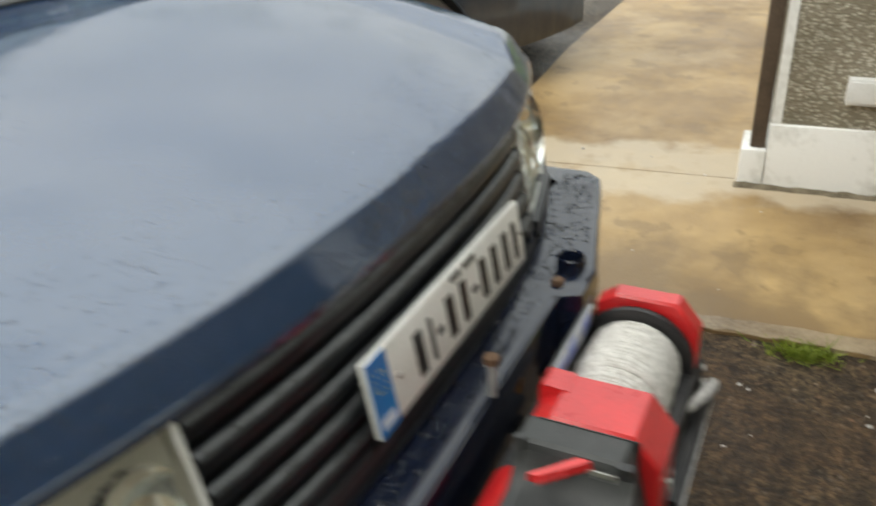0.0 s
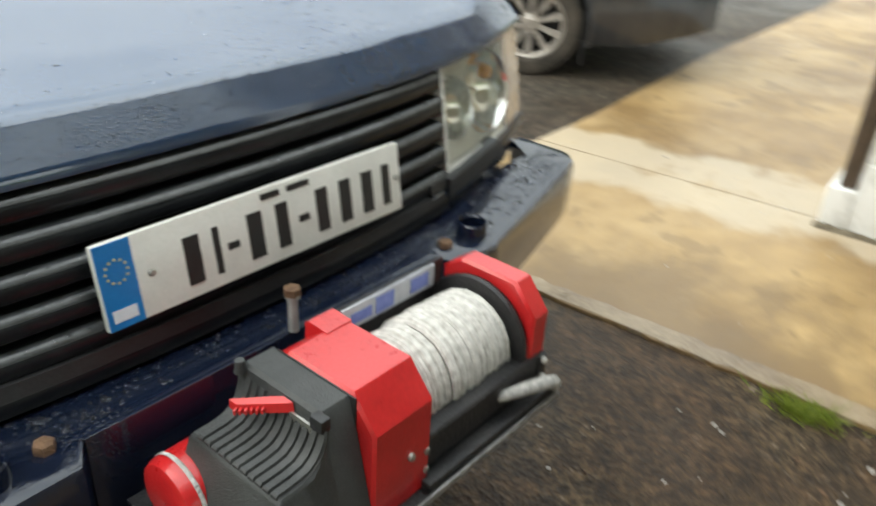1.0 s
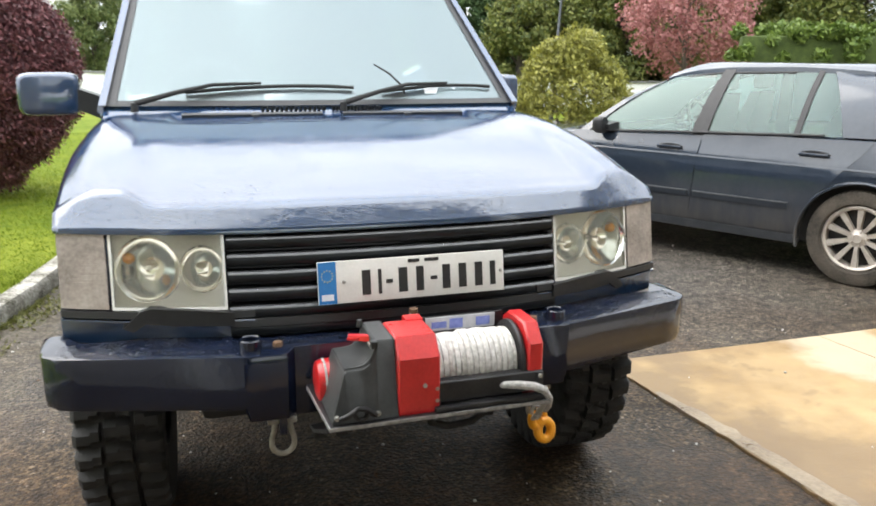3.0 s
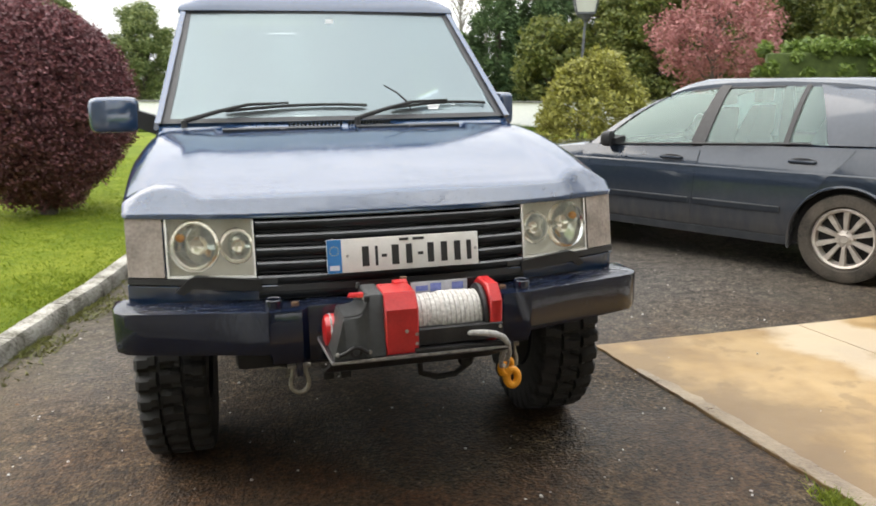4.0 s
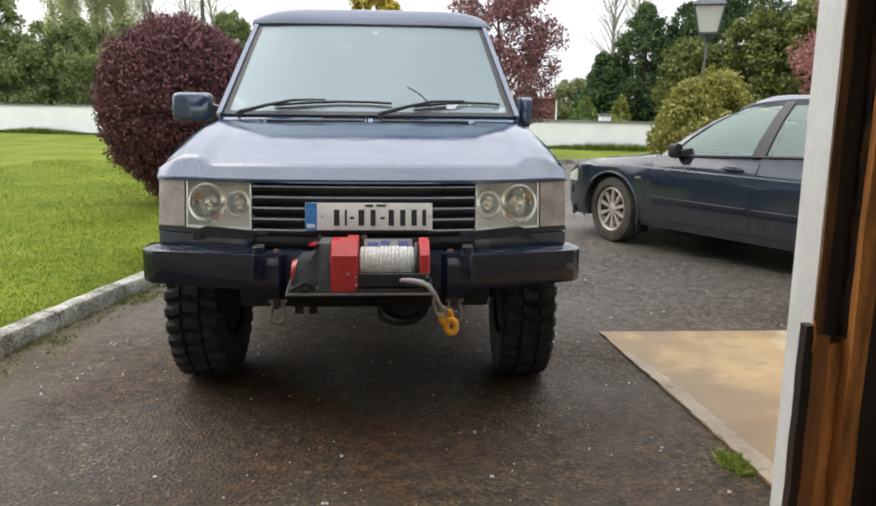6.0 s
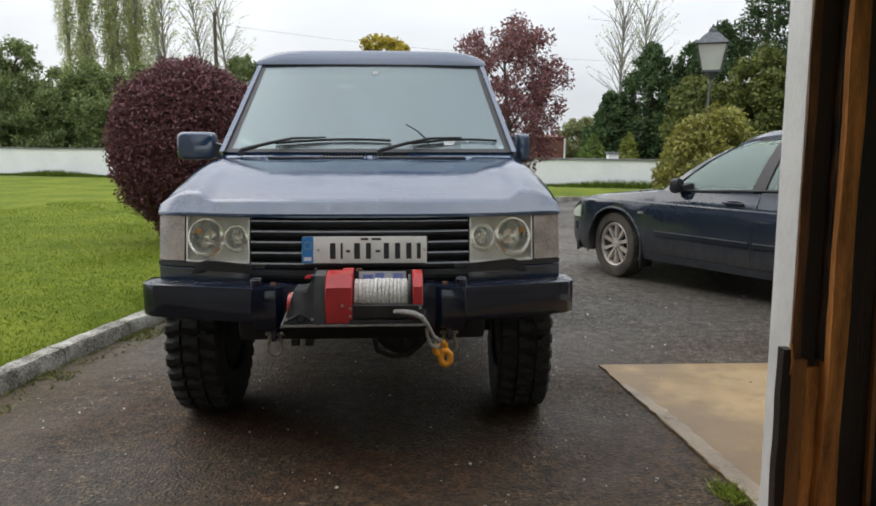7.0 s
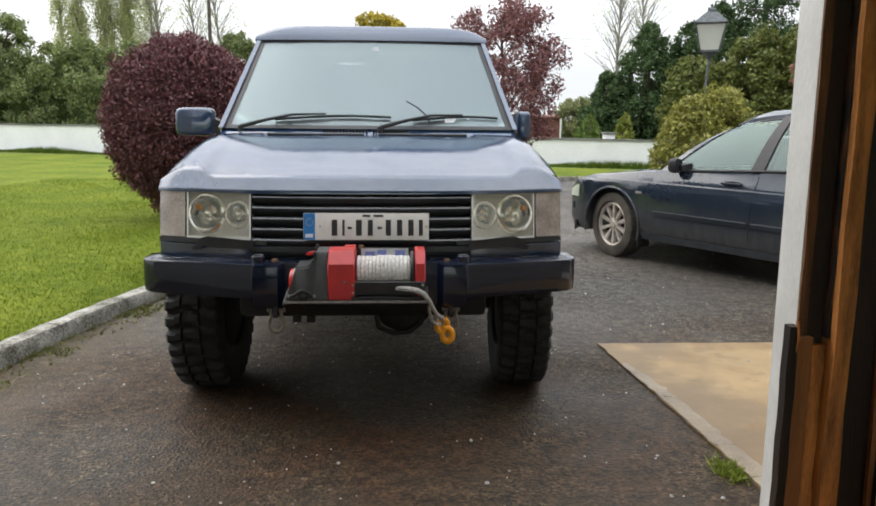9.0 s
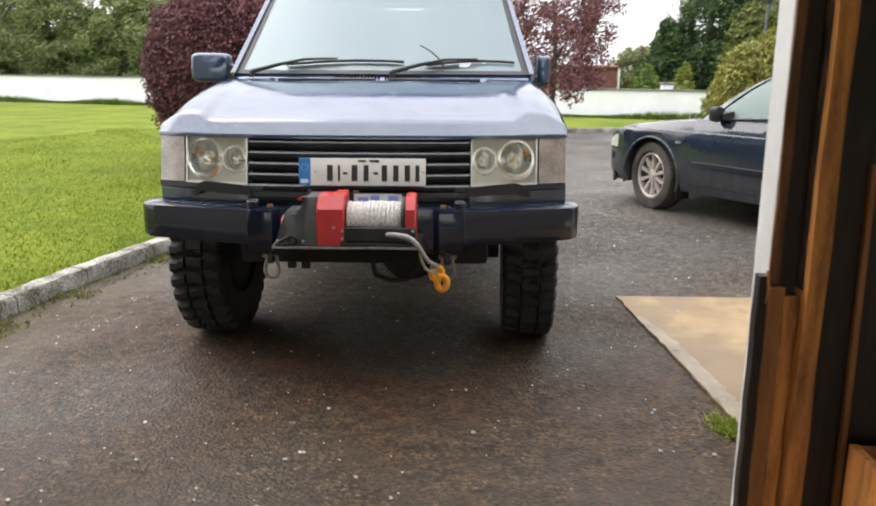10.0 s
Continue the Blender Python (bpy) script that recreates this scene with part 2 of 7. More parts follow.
LAMP_BODY = surface("lamp_housing", (0.66, 0.65, 0.61), (0.80, 0.79, 0.75), 10.0, 0.25, 0.08, 0.0)
AMBER = surface("amber_bulb_reflection", (0.80, 0.30, 0.05), (0.90, 0.42, 0.08), 30.0, 0.2, 0.05)
PLATE_WHITE = surface("plate_white", (0.66, 0.65, 0.61), (0.76, 0.75, 0.71), 16.0, 0.35, 0.08, bump=0.03)
PLATE_BLUE = surface("plate_blue", (0.008, 0.15, 0.43), (0.015, 0.19, 0.50), 18.0, 0.3, 0.06)
PLATE_YELLOW = surface("plate_yellow", (0.34, 0.34, 0.20), (0.46, 0.45, 0.24), 50.0, 0.4, 0.05)
INK = surface("plate_ink", (0.012, 0.012, 0.012), (0.022, 0.022, 0.022), 50.0, 0.4, 0.05)
PALE_INK = surface("pale_print", (0.60, 0.64, 0.70), (0.72, 0.75, 0.80), 50.0, 0.4, 0.05)
LABEL_BLUE = surface("label_blue", (0.10, 0.14, 0.42), (0.20, 0.24, 0.55), 60.0, 0.4, 0.05)
LABEL_GREY = surface("label_grey", (0.36, 0.37, 0.40), (0.52, 0.53, 0.56), 50.0, 0.35, 0.05)
WHITE_PAPER = surface("white_paper", (0.70, 0.72, 0.74), (0.80, 0.82, 0.84), 40.0, 0.6, 0.05)
GLASS = pane_glass("window_glass", (0.56, 0.74, 0.70), (0.64, 0.82, 0.80), 1.95, 0.28, 0.03)
SCREEN_GLASS = pane_glass("windscreen_glass", (0.56, 0.63, 0.63), (0.62, 0.74, 0.77), 2.85, 0.28, 0.02)
TINTED_GLASS = pane_glass("tinted_glass", (0.06, 0.075, 0.075), 1.0, 1.8)
LENS = pane_glass("lamp_lens", (0.98, 0.96, 0.90), 0.9, 1.5, 0.03, 0.045)
LANTERN_GLASS = pane_glass("frosted_lantern_glass", (0.70, 0.80, 0.78), 0.9, 1.6, 0.2, 0.45)
RIBBED_LENS = surface("ribbed_clear_lens", (0.25, 0.215, 0.20), (0.52, 0.46, 0.42), 9.0, 0.22, 0.06, 0.3, coat=0.6)
WHITE_WALL = surface("white_painted_render", (0.76, 0.77, 0.77), (0.86, 0.86, 0.85), 1.2, 0.85, 0.05, bump=0.3, bump_scale=60.0)
WHITE_JAMB = surface("white_gloss_paint_worn", (0.60, 0.60, 0.58), (0.74, 0.74, 0.72), 5.0, 0.5, 0.1, bump=0.14, bump_scale=45.0)
COPING = surface("grey_coping", (0.11, 0.11, 0.105), (0.22, 0.22, 0.21), 3.0, 0.85, 0.05, bump=0.3)
SILT = surface("damp_silt", (0.085, 0.066, 0.040), (0.24, 0.20, 0.14), 22.0, 0.9, 0.05, bump=0.8, bump_scale=90.0)
PLINTH = surface("white_plinth", (0.46, 0.45, 0.41), (0.82, 0.82, 0.80), 3.2, 0.75, 0.08, bump=0.22, bump_scale=40.0, fine=0.25, spread=(0.27, 0.52))
TIMBER = surface("brown_timber", (0.12, 0.038, 0.011), (0.80, 0.33, 0.082), 5.0, 0.6, 0.1, bump=0.5, bump_scale=40.0, stretch=(8, 8, 0.8), spread=(0.28, 0.62), fine=0.3)
TIMBER_RED = surface("reddish_timber", (0.20, 0.075, 0.022), (0.44, 0.19, 0.06), 4.0, 0.6, 0.1, bump=0.4, bump_scale=30.0, stretch=(9, 9, 0.7), spread=(0.3, 0.7))
TIMBER_CHAR = surface("weathered_brown_timber", (0.022, 0.012, 0.008), (0.30, 0.13, 0.050), 6.0, 0.65, 0.1, bump=0.4, bump_scale=30.0, stretch=(9, 9, 0.9), spread=(0.3, 0.7))
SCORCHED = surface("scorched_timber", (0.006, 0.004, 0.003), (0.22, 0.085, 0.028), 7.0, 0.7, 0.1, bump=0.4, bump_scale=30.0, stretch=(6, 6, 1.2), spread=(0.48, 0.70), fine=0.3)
TIMBER_DARK = surface("near_black_timber", (0.009, 0.006, 0.005), (0.036, 0.019, 0.011), 4.0, 0.6, 0.1, bump=0.35, bump_scale=30.0, stretch=(7, 7, 0.7))
PIPE_BROWN = surface("brown_downpipe", (0.055, 0.04, 0.03), (0.12, 0.085, 0.06), 8.0, 0.5, 0.1, bump=0.1)
KERB_STONE = surface("weathered_kerb", (0.075, 0.068, 0.045), (0.47, 0.45, 0.40), 6.0, 0.9, 0.05, bump=0.6, bump_scale=50.0, fine=0.45, spread=(0.38, 0.62))
BARK = surface("bark", (0.05, 0.04, 0.03), (0.13, 0.11, 0.085), 8.0, 0.9, 0.05, bump=0.6, bump_scale=30.0, stretch=(3, 3, 0.6))
STONE_CHIP = surface("pale_chippings", (0.36, 0.34, 0.31), (0.70, 0.68, 0.65), 40.0, 0.8, 0.1)
LANTERN_METAL = surface("weathered_lantern_metal", (0.045, 0.050, 0.055), (0.13, 0.14, 0.15), 20.0, 0.5, 0.1, 0.3, bump=0.2)
BRICK = surface("red_brown_brickwork", (0.13, 0.055, 0.04), (0.22, 0.09, 0.065), 4.0, 0.85, 0.05, bump=0.3)
WATER = bpy.data.materials.new("rain_water")
WATER.use_nodes = True
for key, val in (("Transmission Weight", 1.0), ("Roughness", 0.02), ("IOR", 1.33)):
    WATER.node_tree.nodes["Principled BSDF"].inputs[key].default_value = val
METER_WHITE = surface("white_box_plastic", (0.66, 0.66, 0.64), (0.76, 0.76, 0.75), 12.0, 0.5, 0.05)


def asphalt_mat():
    """Wet tarmac: dark stone grain, damp sheen in patches, rusty mud in the middle of the drive."""
    m = bpy.data.materials.new("wet_tarmac")
    m.use_nodes = True
    n, l = m.node_tree.nodes, m.node_tree.links
    b = n["Principled BSDF"]
    tc = n.new("ShaderNodeTexCoord")

    def noise_tex(scale, detail):
        tex = n.new("ShaderNodeTexNoise")
        tex.inputs["Scale"].default_value, tex.inputs["Detail"].default_value = scale, detail
        l.new(tc.outputs["Object"], tex.inputs["Vector"])
        return tex

    def ramp(source, p0, c0, p1, c1):
        r = n.new("ShaderNodeValToRGB")
        r.color_ramp.elements[0].position, r.color_ramp.elements[0].color = p0, (*c0, 1)
        r.color_ramp.elements[1].position, r.color_ramp.elements[1].color = p1, (*c1, 1)
        l.new(source, r.inputs["Fac"])
        return r

    grain = n.new("ShaderNodeTexVoronoi")
    grain.inputs["Scale"].default_value = 92.0
    l.new(tc.outputs["Object"], grain.inputs["Vector"])
    stones = n.new("ShaderNodeSeparateColor")
    l.new(grain.outputs["Color"], stones.inputs["Color"])
    base = ramp(stones.outputs["Red"], 0.1, (0.010, 0.0082, 0.0055), 0.95, (0.150, 0.117, 0.072))
    pale = ramp(stones.outputs["Green"], 0.955, (0, 0, 0), 0.975, (0.16, 0.15, 0.14))
    add = n.new("ShaderNodeMix")
    add.data_type, add.blend_type = "RGBA", "ADD"
    add.inputs["Factor"].default_value = 1.0
    l.new(base.outputs["Color"], add.inputs["A"])
    l.new(pale.outputs["Color"], add.inputs["B"])
    # greyer, paler stones further off: the wet surface's sky sheen, put into colour
    grey = ramp(stones.outputs["Red"], 0.1, (0.040, 0.040, 0.040), 0.95, (0.235, 0.226, 0.212))
    place = n.new("ShaderNodeSeparateXYZ")
    l.new(tc.outputs["Object"], place.inputs["Vector"])
    far_sheen = n.new("ShaderNodeMapRange")
    far_sheen.inputs["From Min"].default_value, far_sheen.inputs["From Max"].default_value = 0.7, 2.6
    l.new(place.outputs["Y"], far_sheen.inputs["Value"])
    far_mix = n.new("ShaderNodeMix")
    far_mix.data_type = "RGBA"
    l.new(far_sheen.outputs["Result"], far_mix.inputs["Factor"])
    l.new(add.outputs["Result"], far_mix.inputs["A"])
    l.new(grey.outputs["Color"], far_mix.inputs["B"])
    mud = noise_tex(1.3, 5.0)
    mudr = ramp(mud.outputs["Fac"], 0.36, (0, 0, 0), 0.60, (0.8, 0.8, 0.8))
    mudf = n.new("ShaderNodeMix")
    mudf.data_type = "RGBA"
    l.new(far_sheen.outputs["Result"], mudf.inputs["Factor"])
    l.new(mudr.outputs["Color"], mudf.inputs["A"])
    mudf.inputs["B"].default_value = (0.05, 0.05, 0.05, 1)
    mix = n.new("ShaderNodeMix")
    mix.data_type = "RGBA"
    l.new(mudf.outputs["Result"], mix.inputs["Factor"])
    l.new(far_mix.outputs["Result"], mix.inputs["A"])
    mix.inputs["B"].default_value = (0.074, 0.044, 0.023, 1)
    # one rusty stain before the parked car
    spot = n.new("ShaderNodeVectorMath")
    spot.operation = "DISTANCE"
    spot.inputs[1].default_value = (-0.15, -0.05, 0.0)
    l.new(tc.outputs["Object"], spot.inputs[0])
    fade = n.new("ShaderNodeMapRange")
    fade.inputs["From Min"].default_value, fade.inputs["From Max"].default_value = 0.95, 0.15
    l.new(spot.outputs["Value"], fade.inputs["Value"])
    blot = noise_tex(3.2, 6.0)
    blotr = ramp(blot.outputs["Fac"], 0.40, (0, 0, 0), 0.62, (0.75, 0.75, 0.75))
    both2 = n.new("ShaderNodeMath")
    both2.operation = "MULTIPLY"
    l.new(fade.outputs["Result"], both2.inputs[0])
    l.new(blotr.outputs["Color"], both2.inputs[1])
    rust = n.new("ShaderNodeMix")
    rust.data_type = "RGBA"
    l.new(both2.outputs["Value"], rust.inputs["Factor"])
    l.new(mix.outputs["Result"], rust.inputs["A"])
    rust.inputs["B"].default_value = (0.092, 0.042, 0.020, 1)
    mix = rust
    wear = noise_tex(0.55, 6.0)
    wearc = ramp(wear.outputs["Fac"], 0.3, (0.66, 0.66, 0.67), 0.7, (1.04, 1.0, 0.96))
    tone = n.new("ShaderNodeMix")
    tone.data_type, tone.blend_type = "RGBA", "MULTIPLY"
    tone.inputs["Factor"].default_value = 1.0
    l.new(mix.outputs["Result"], tone.inputs["A"])
    l.new(wearc.outputs["Color"], tone.inputs["B"])
    clot = noise_tex(14.0, 5.0)
    clotc = ramp(clot.outputs["Fac"], 0.34, (0.48, 0.46, 0.44), 0.66, (1.40, 1.34, 1.25))
    tone2 = n.new("ShaderNodeMix")
    tone2.data_type, tone2.blend_type = "RGBA", "MULTIPLY"
    tone2.inputs["Factor"].default_value = 1.0
    l.new(tone.outputs["Result"], tone2.inputs["A"])
    l.new(clotc.outputs["Color"], tone2.inputs["B"])
    chip = noise_tex(46.0, 3.0)
    chipc = ramp(chip.outputs["Fac"], 0.36, (0.50, 0.49, 0.48), 0.64, (1.48, 1.44, 1.38))
    tone4 = n.new("ShaderNodeMix")
    tone4.data_type, tone4.blend_type = "RGBA", "MULTIPLY"
    tone4.inputs["Factor"].default_value = 1.0
    l.new(tone2.outputs["Result"], tone4.inputs["A"])
    l.new(chipc.outputs["Color"], tone4.inputs["B"])
    pit = n.new("ShaderNodeMapRange")
    pit.inputs["From Min"].default_value, pit.inputs["From Max"].default_value = 0.30, 0.62
    pit.inputs["To Min"].default_value, pit.inputs["To Max"].default_value = 1.08, 0.72
    l.new(grain.outputs["Distance"], pit.inputs["Value"])
    tone3 = n.new("ShaderNodeMix")
    tone3.data_type, tone3.blend_type = "RGBA", "MULTIPLY"
    tone3.inputs["Factor"].default_value = 1.0
    l.new(tone4.outputs["Result"], tone3.inputs["A"])
    l.new(pit.outputs["Result"], tone3.inputs["B"])
    # soil carried out of the garage, and moss and silt along the kerb
    sep = n.new("ShaderNodeSeparateXYZ")
    l.new(tc.outputs["Object"], sep.inputs["Vector"])
    lean = n.new("ShaderNodeMath")
    lean.operation = "MULTIPLY_ADD"
    lean.inputs[1].default_value = -0.14
    l.new(sep.outputs["Y"], lean.inputs[0])
    l.new(sep.outputs["X"], lean.inputs[2])
    result = tone3.outputs["Result"]
    for coord, near, wide, scale, strength, colour in ((sep.outputs["Y"], -1.6, 0.20, 5.0, 0.60, (0.046, 0.031, 0.017)), (lean.outputs["Value"], -1.98, -1.20, 9.0, 0.38, (0.085, 0.064, 0.030))):
        reach = n.new("ShaderNodeMapRange")
        reach.inputs["From Min"].default_value, reach.inputs["From Max"].default_value = near, wide
        reach.inputs["To Min"].default_value, reach.inputs["To Max"].default_value = 0.32, -0.25
        l.new(coord, reach.inputs["Value"])
        spread = n.new("ShaderNodeMath")
        spread.operation = "ADD"
        l.new(reach.outputs["Result"], spread.inputs[0])
        l.new(noise_tex(scale, 7.0).outputs["Fac"], spread.inputs[1])
        amount = n.new("ShaderNodeMapRange")
        amount.inputs["From Min"].default_value, amount.inputs["From Max"].default_value, amount.inputs["To Max"].default_value = 0.46, 0.72, strength
        l.new(spread.outputs["Value"], amount.inputs["Value"])
        silt = n.new("ShaderNodeMix")
        silt.data_type = "RGBA"
        l.new(amount.outputs["Result"], silt.inputs["Factor"])
        l.new(result, silt.inputs["A"])
        silt.inputs["B"].default_value = (*colour, 1)
        result = silt.outputs["Result"]
    l.new(result, b.inputs["Base Color"])
    damp = noise_tex(0.9, 6.0)
    rr = n.new("ShaderNodeMapRange")
    rr.inputs["From Min"].default_value, rr.inputs["From Max"].default_value = 0.36, 0.64
    rr.inputs["To Min"].default_value, rr.inputs["To Max"].default_value = 0.40, 0.76
    l.new(damp.outputs["Fac"], rr.inputs["Value"])
    l.new(rr.outputs["Result"], b.inputs["Roughness"])
    b.inputs["Specular IOR Level"].default_value = 0.33
    fine = noise_tex(62.0, 6.0)
    both = n.new("ShaderNodeMath")
    both.operation = "MULTIPLY_ADD"
    both.inputs[1].default_value = 0.35
    l.new(grain.outputs["Distance"], both.inputs[0])
    l.new(fine.outputs["Fac"], both.inputs[2])
    bp = n.new("ShaderNodeBump")
    bp.inputs["Strength"].default_value, bp.inputs["Distance"].default_value = 0.95, 0.011
    l.new(both.outputs["Value"], bp.inputs["Height"])
    l.new(bp.outputs["Normal"], b.inputs["Normal"])
    return m


def concrete_mat():
    """Damp sandy-yellow concrete with algae and darker wet stains."""
    m = surface("stained_yellow_concrete", (0.215, 0.128, 0.048), (0.440, 0.298, 0.132), 0.8, 0.46, 0.26, bump=0.16, bump_scale=90.0, fine=0.28, spread=(0.3, 0.7))
    n, l = m.node_tree.nodes, m.node_tree.links
    b = n["Principled BSDF"]
    old = b.inputs["Base Color"].links[0].from_socket
    tc = n.new("ShaderNodeTexCoord")
    stain = n.new("ShaderNodeTexNoise")
    stain.inputs["Scale"].default_value, stain.inputs["Detail"].default_value, stain.inputs["Roughness"].default_value = 1.05, 7.0, 0.58
    l.new(tc.outputs["Object"], stain.inputs["Vector"])
    r = n.new("ShaderNodeValToRGB")
    r.color_ramp.elements[0].position, r.color_ramp.elements[0].color = 0.43, (1.05, 1.05, 1.05, 1)
    r.color_ramp.elements[1].position, r.color_ramp.elements[1].color = 0.66, (0.50, 0.44, 0.36, 1)
    l.new(stain.outputs["Fac"], r.inputs["Fac"])
    mul = n.new("ShaderNodeMix")
    mul.data_type, mul.blend_type = "RGBA", "MULTIPLY"
    mul.inputs["Factor"].default_value = 1.0
    l.new(old, mul.inputs["A"])
    l.new(r.outputs["Color"], mul.inputs["B"])

    def layer(source, scale, p0, p1, strength, colour, gate=None, detail=8.0):
        """One stain, laid over what is there, in blots of its own."""
        blots = n.new("ShaderNodeTexNoise")
        blots.inputs["Scale"].default_value, blots.inputs["Detail"].default_value, blots.inputs["Roughness"].default_value = scale, detail, 0.6
        shift = n.new("ShaderNodeMapping")
        shift.inputs["Location"].default_value = (scale * 3.7, 1.9, 0.0)
        l.new(tc.outputs["Object"], shift.inputs["Vector"])
        l.new(shift.outputs["Vector"], blots.inputs["Vector"])
        f = n.new("ShaderNodeMapRange")
        f.inputs["From Min"].default_value, f.inputs["From Max"].default_value, f.inputs["To Max"].default_value = p0, p1, strength
        value = blots.outputs["Fac"]
        if gate is not None:
            both = n.new("ShaderNodeMath")
            both.operation = "ADD"
            l.new(value, both.inputs[0])
            l.new(gate, both.inputs[1])
            value = both.outputs["Value"]
        l.new(value, f.inputs["Value"])
        mx = n.new("ShaderNodeMix")
        mx.data_type = "RGBA"
        l.new(f.outputs["Result"], mx.inputs["Factor"])
        l.new(source, mx.inputs["A"])
        mx.inputs["B"].default_value = (*colour, 1)
        return mx.outputs["Result"]

    # muddy band washed along the joint with the tarmac
    sep = n.new("ShaderNodeSeparateXYZ")
    l.new(tc.outputs["Object"], sep.inputs["Vector"])
    lean = n.new("ShaderNodeMath")
    lean.operation = "MULTIPLY_ADD"
    lean.inputs[1].default_value = 0.09
    l.new(sep.outputs["Y"], lean.inputs[0])
    l.new(sep.outputs["X"], lean.inputs[2])
    band = n.new("ShaderNodeMapRange")
    band.inputs["From Min"].default_value, band.inputs["From Max"].default_value = 1.40, 2.35
    band.inputs["To Min"].default_value, band.inputs["To Max"].default_value = 0.16, -0.16
    l.new(lean.outputs["Value"], band.inputs["Value"])
    c = layer(mul.outputs["Result"], 1.5, 0.47, 0.62, 0.45, (0.52, 0.375, 0.195))
    c = layer(c, 2.1, 0.49, 0.62, 0.72, (0.195, 0.126, 0.060), band.outputs["Result"])
    c = layer(c, 4.5, 0.57, 0.62, 0.50, (0.200, 0.130, 0.060))
    # a cleaner, paler strip along the house
    strip_x = n.new("ShaderNodeMath")
    strip_x.operation = "MULTIPLY_ADD"
    strip_x.inputs[1].default_value = 0.16
    l.new(sep.outputs["Y"], strip_x.inputs[0])
    l.new(sep.outputs["X"], strip_x.inputs[2])
    off = n.new("ShaderNodeMath")
    off.operation = "SUBTRACT"
    off.inputs[1].default_value = 2.80
    l.new(strip_x.outputs["Value"], off.inputs[0])
    away = n.new("ShaderNodeMath")
    away.operation = "ABSOLUTE"
    l.new(off.outputs["Value"], away.inputs[0])
    clean = n.new("ShaderNodeMapRange")
    clean.inputs["From Min"].default_value, clean.inputs["From Max"].default_value = 0.20, 0.62
    clean.inputs["To Min"].default_value, clean.inputs["To Max"].default_value = 0.22, -0.40
    l.new(away.outputs["Value"], clean.inputs["Value"])
    c = layer(c, 3.0, 0.44, 0.66, 0.60, (0.58, 0.50, 0.38), clean.outputs["Result"], 5.0)
    l.new(c, b.inputs["Base Color"])
    return m


def pebble_mat():
    """Pebbledash: small mixed stones thrown into grey render."""
    m = bpy.data.materials.new("pebbledash")
    m.use_nodes = True
    n, l = m.node_tree.nodes, m.node_tree.links
    b = n["Principled BSDF"]
    tc = n.new("ShaderNodeTexCoord")
    warp = n.new("ShaderNodeMapping")
    warp.inputs["Scale"].default_value = (1.0, 0.62, 1.45)
    vor = n.new("ShaderNodeTexVoronoi")
    vor.inputs["Scale"].default_value = 76.0
    l.new(tc.outputs["Object"], warp.inputs["Vector"])
    l.new(warp.outputs["Vector"], vor.inputs["Vector"])
    sep = n.new("ShaderNodeSeparateColor")
    l.new(vor.outputs["Color"], sep.inputs["Color"])
    tone = n.new("ShaderNodeValToRGB")
    cr = tone.color_ramp
    cr.elements[0].position, cr.elements[0].color = 0.0, (0.22, 0.197, 0.150, 1)
    cr.elements[1].position, cr.elements[1].color = 1.0, (0.52, 0.49, 0.42, 1)
    mid = cr.elements.new(0.55)
    mid.color = (0.32, 0.29, 0.235, 1)
    l.new(sep.outputs["Red"], tone.inputs["Fac"])
    gap = n.new("ShaderNodeMapRange")
    gap.inputs["From Min"].default_value, gap.inputs["From Max"].default_value = 0.38, 0.62
    l.new(vor.outputs["Distance"], gap.inputs["Value"])
    mix = n.new("ShaderNodeMix")
    mix.data_type = "RGBA"
    l.new(gap.outputs["Result"], mix.inputs["Factor"])
    l.new(tone.outputs["Color"], mix.inputs["A"])
    mix.inputs["B"].default_value = (0.24, 0.215, 0.168, 1)
    stain = n.new("ShaderNodeTexNoise")
    stain.inputs["Scale"].default_value, stain.inputs["Detail"].default_value = 2.2, 6.0
    l.new(tc.outputs["Object"], stain.inputs["Vector"])
    sr = n.new("ShaderNodeValToRGB")
    sr.color_ramp.elements[0].position, sr.color_ramp.elements[0].color = 0.35, (0.70, 0.69, 0.62, 1)
    sr.color_ramp.elements[1].position, sr.color_ramp.elements[1].color = 0.62, (1.1, 1.08, 1.05, 1)
    l.new(stain.outputs["Fac"], sr.inputs["Fac"])
    mul = n.new("ShaderNodeMix")
    mul.data_type, mul.blend_type = "RGBA", "MULTIPLY"
    mul.inputs["Factor"].default_value = 1.0
    l.new(mix.outputs["Result"], mul.inputs["A"])
    l.new(sr.outputs["Color"], mul.inputs["B"])
    l.new(mul.outputs["Result"], b.inputs["Base Color"])
    b.inputs["Roughness"].default_value = 0.85
    bp = n.new("ShaderNodeBump")
    bp.invert = True
    bp.inputs["Strength"].default_value, bp.inputs["Distance"].default_value = 0.6, 0.009
    l.new(vor.outputs["Distance"], bp.inputs["Height"])
    l.new(bp.outputs["Normal"], b.inputs["Normal"])
    return m


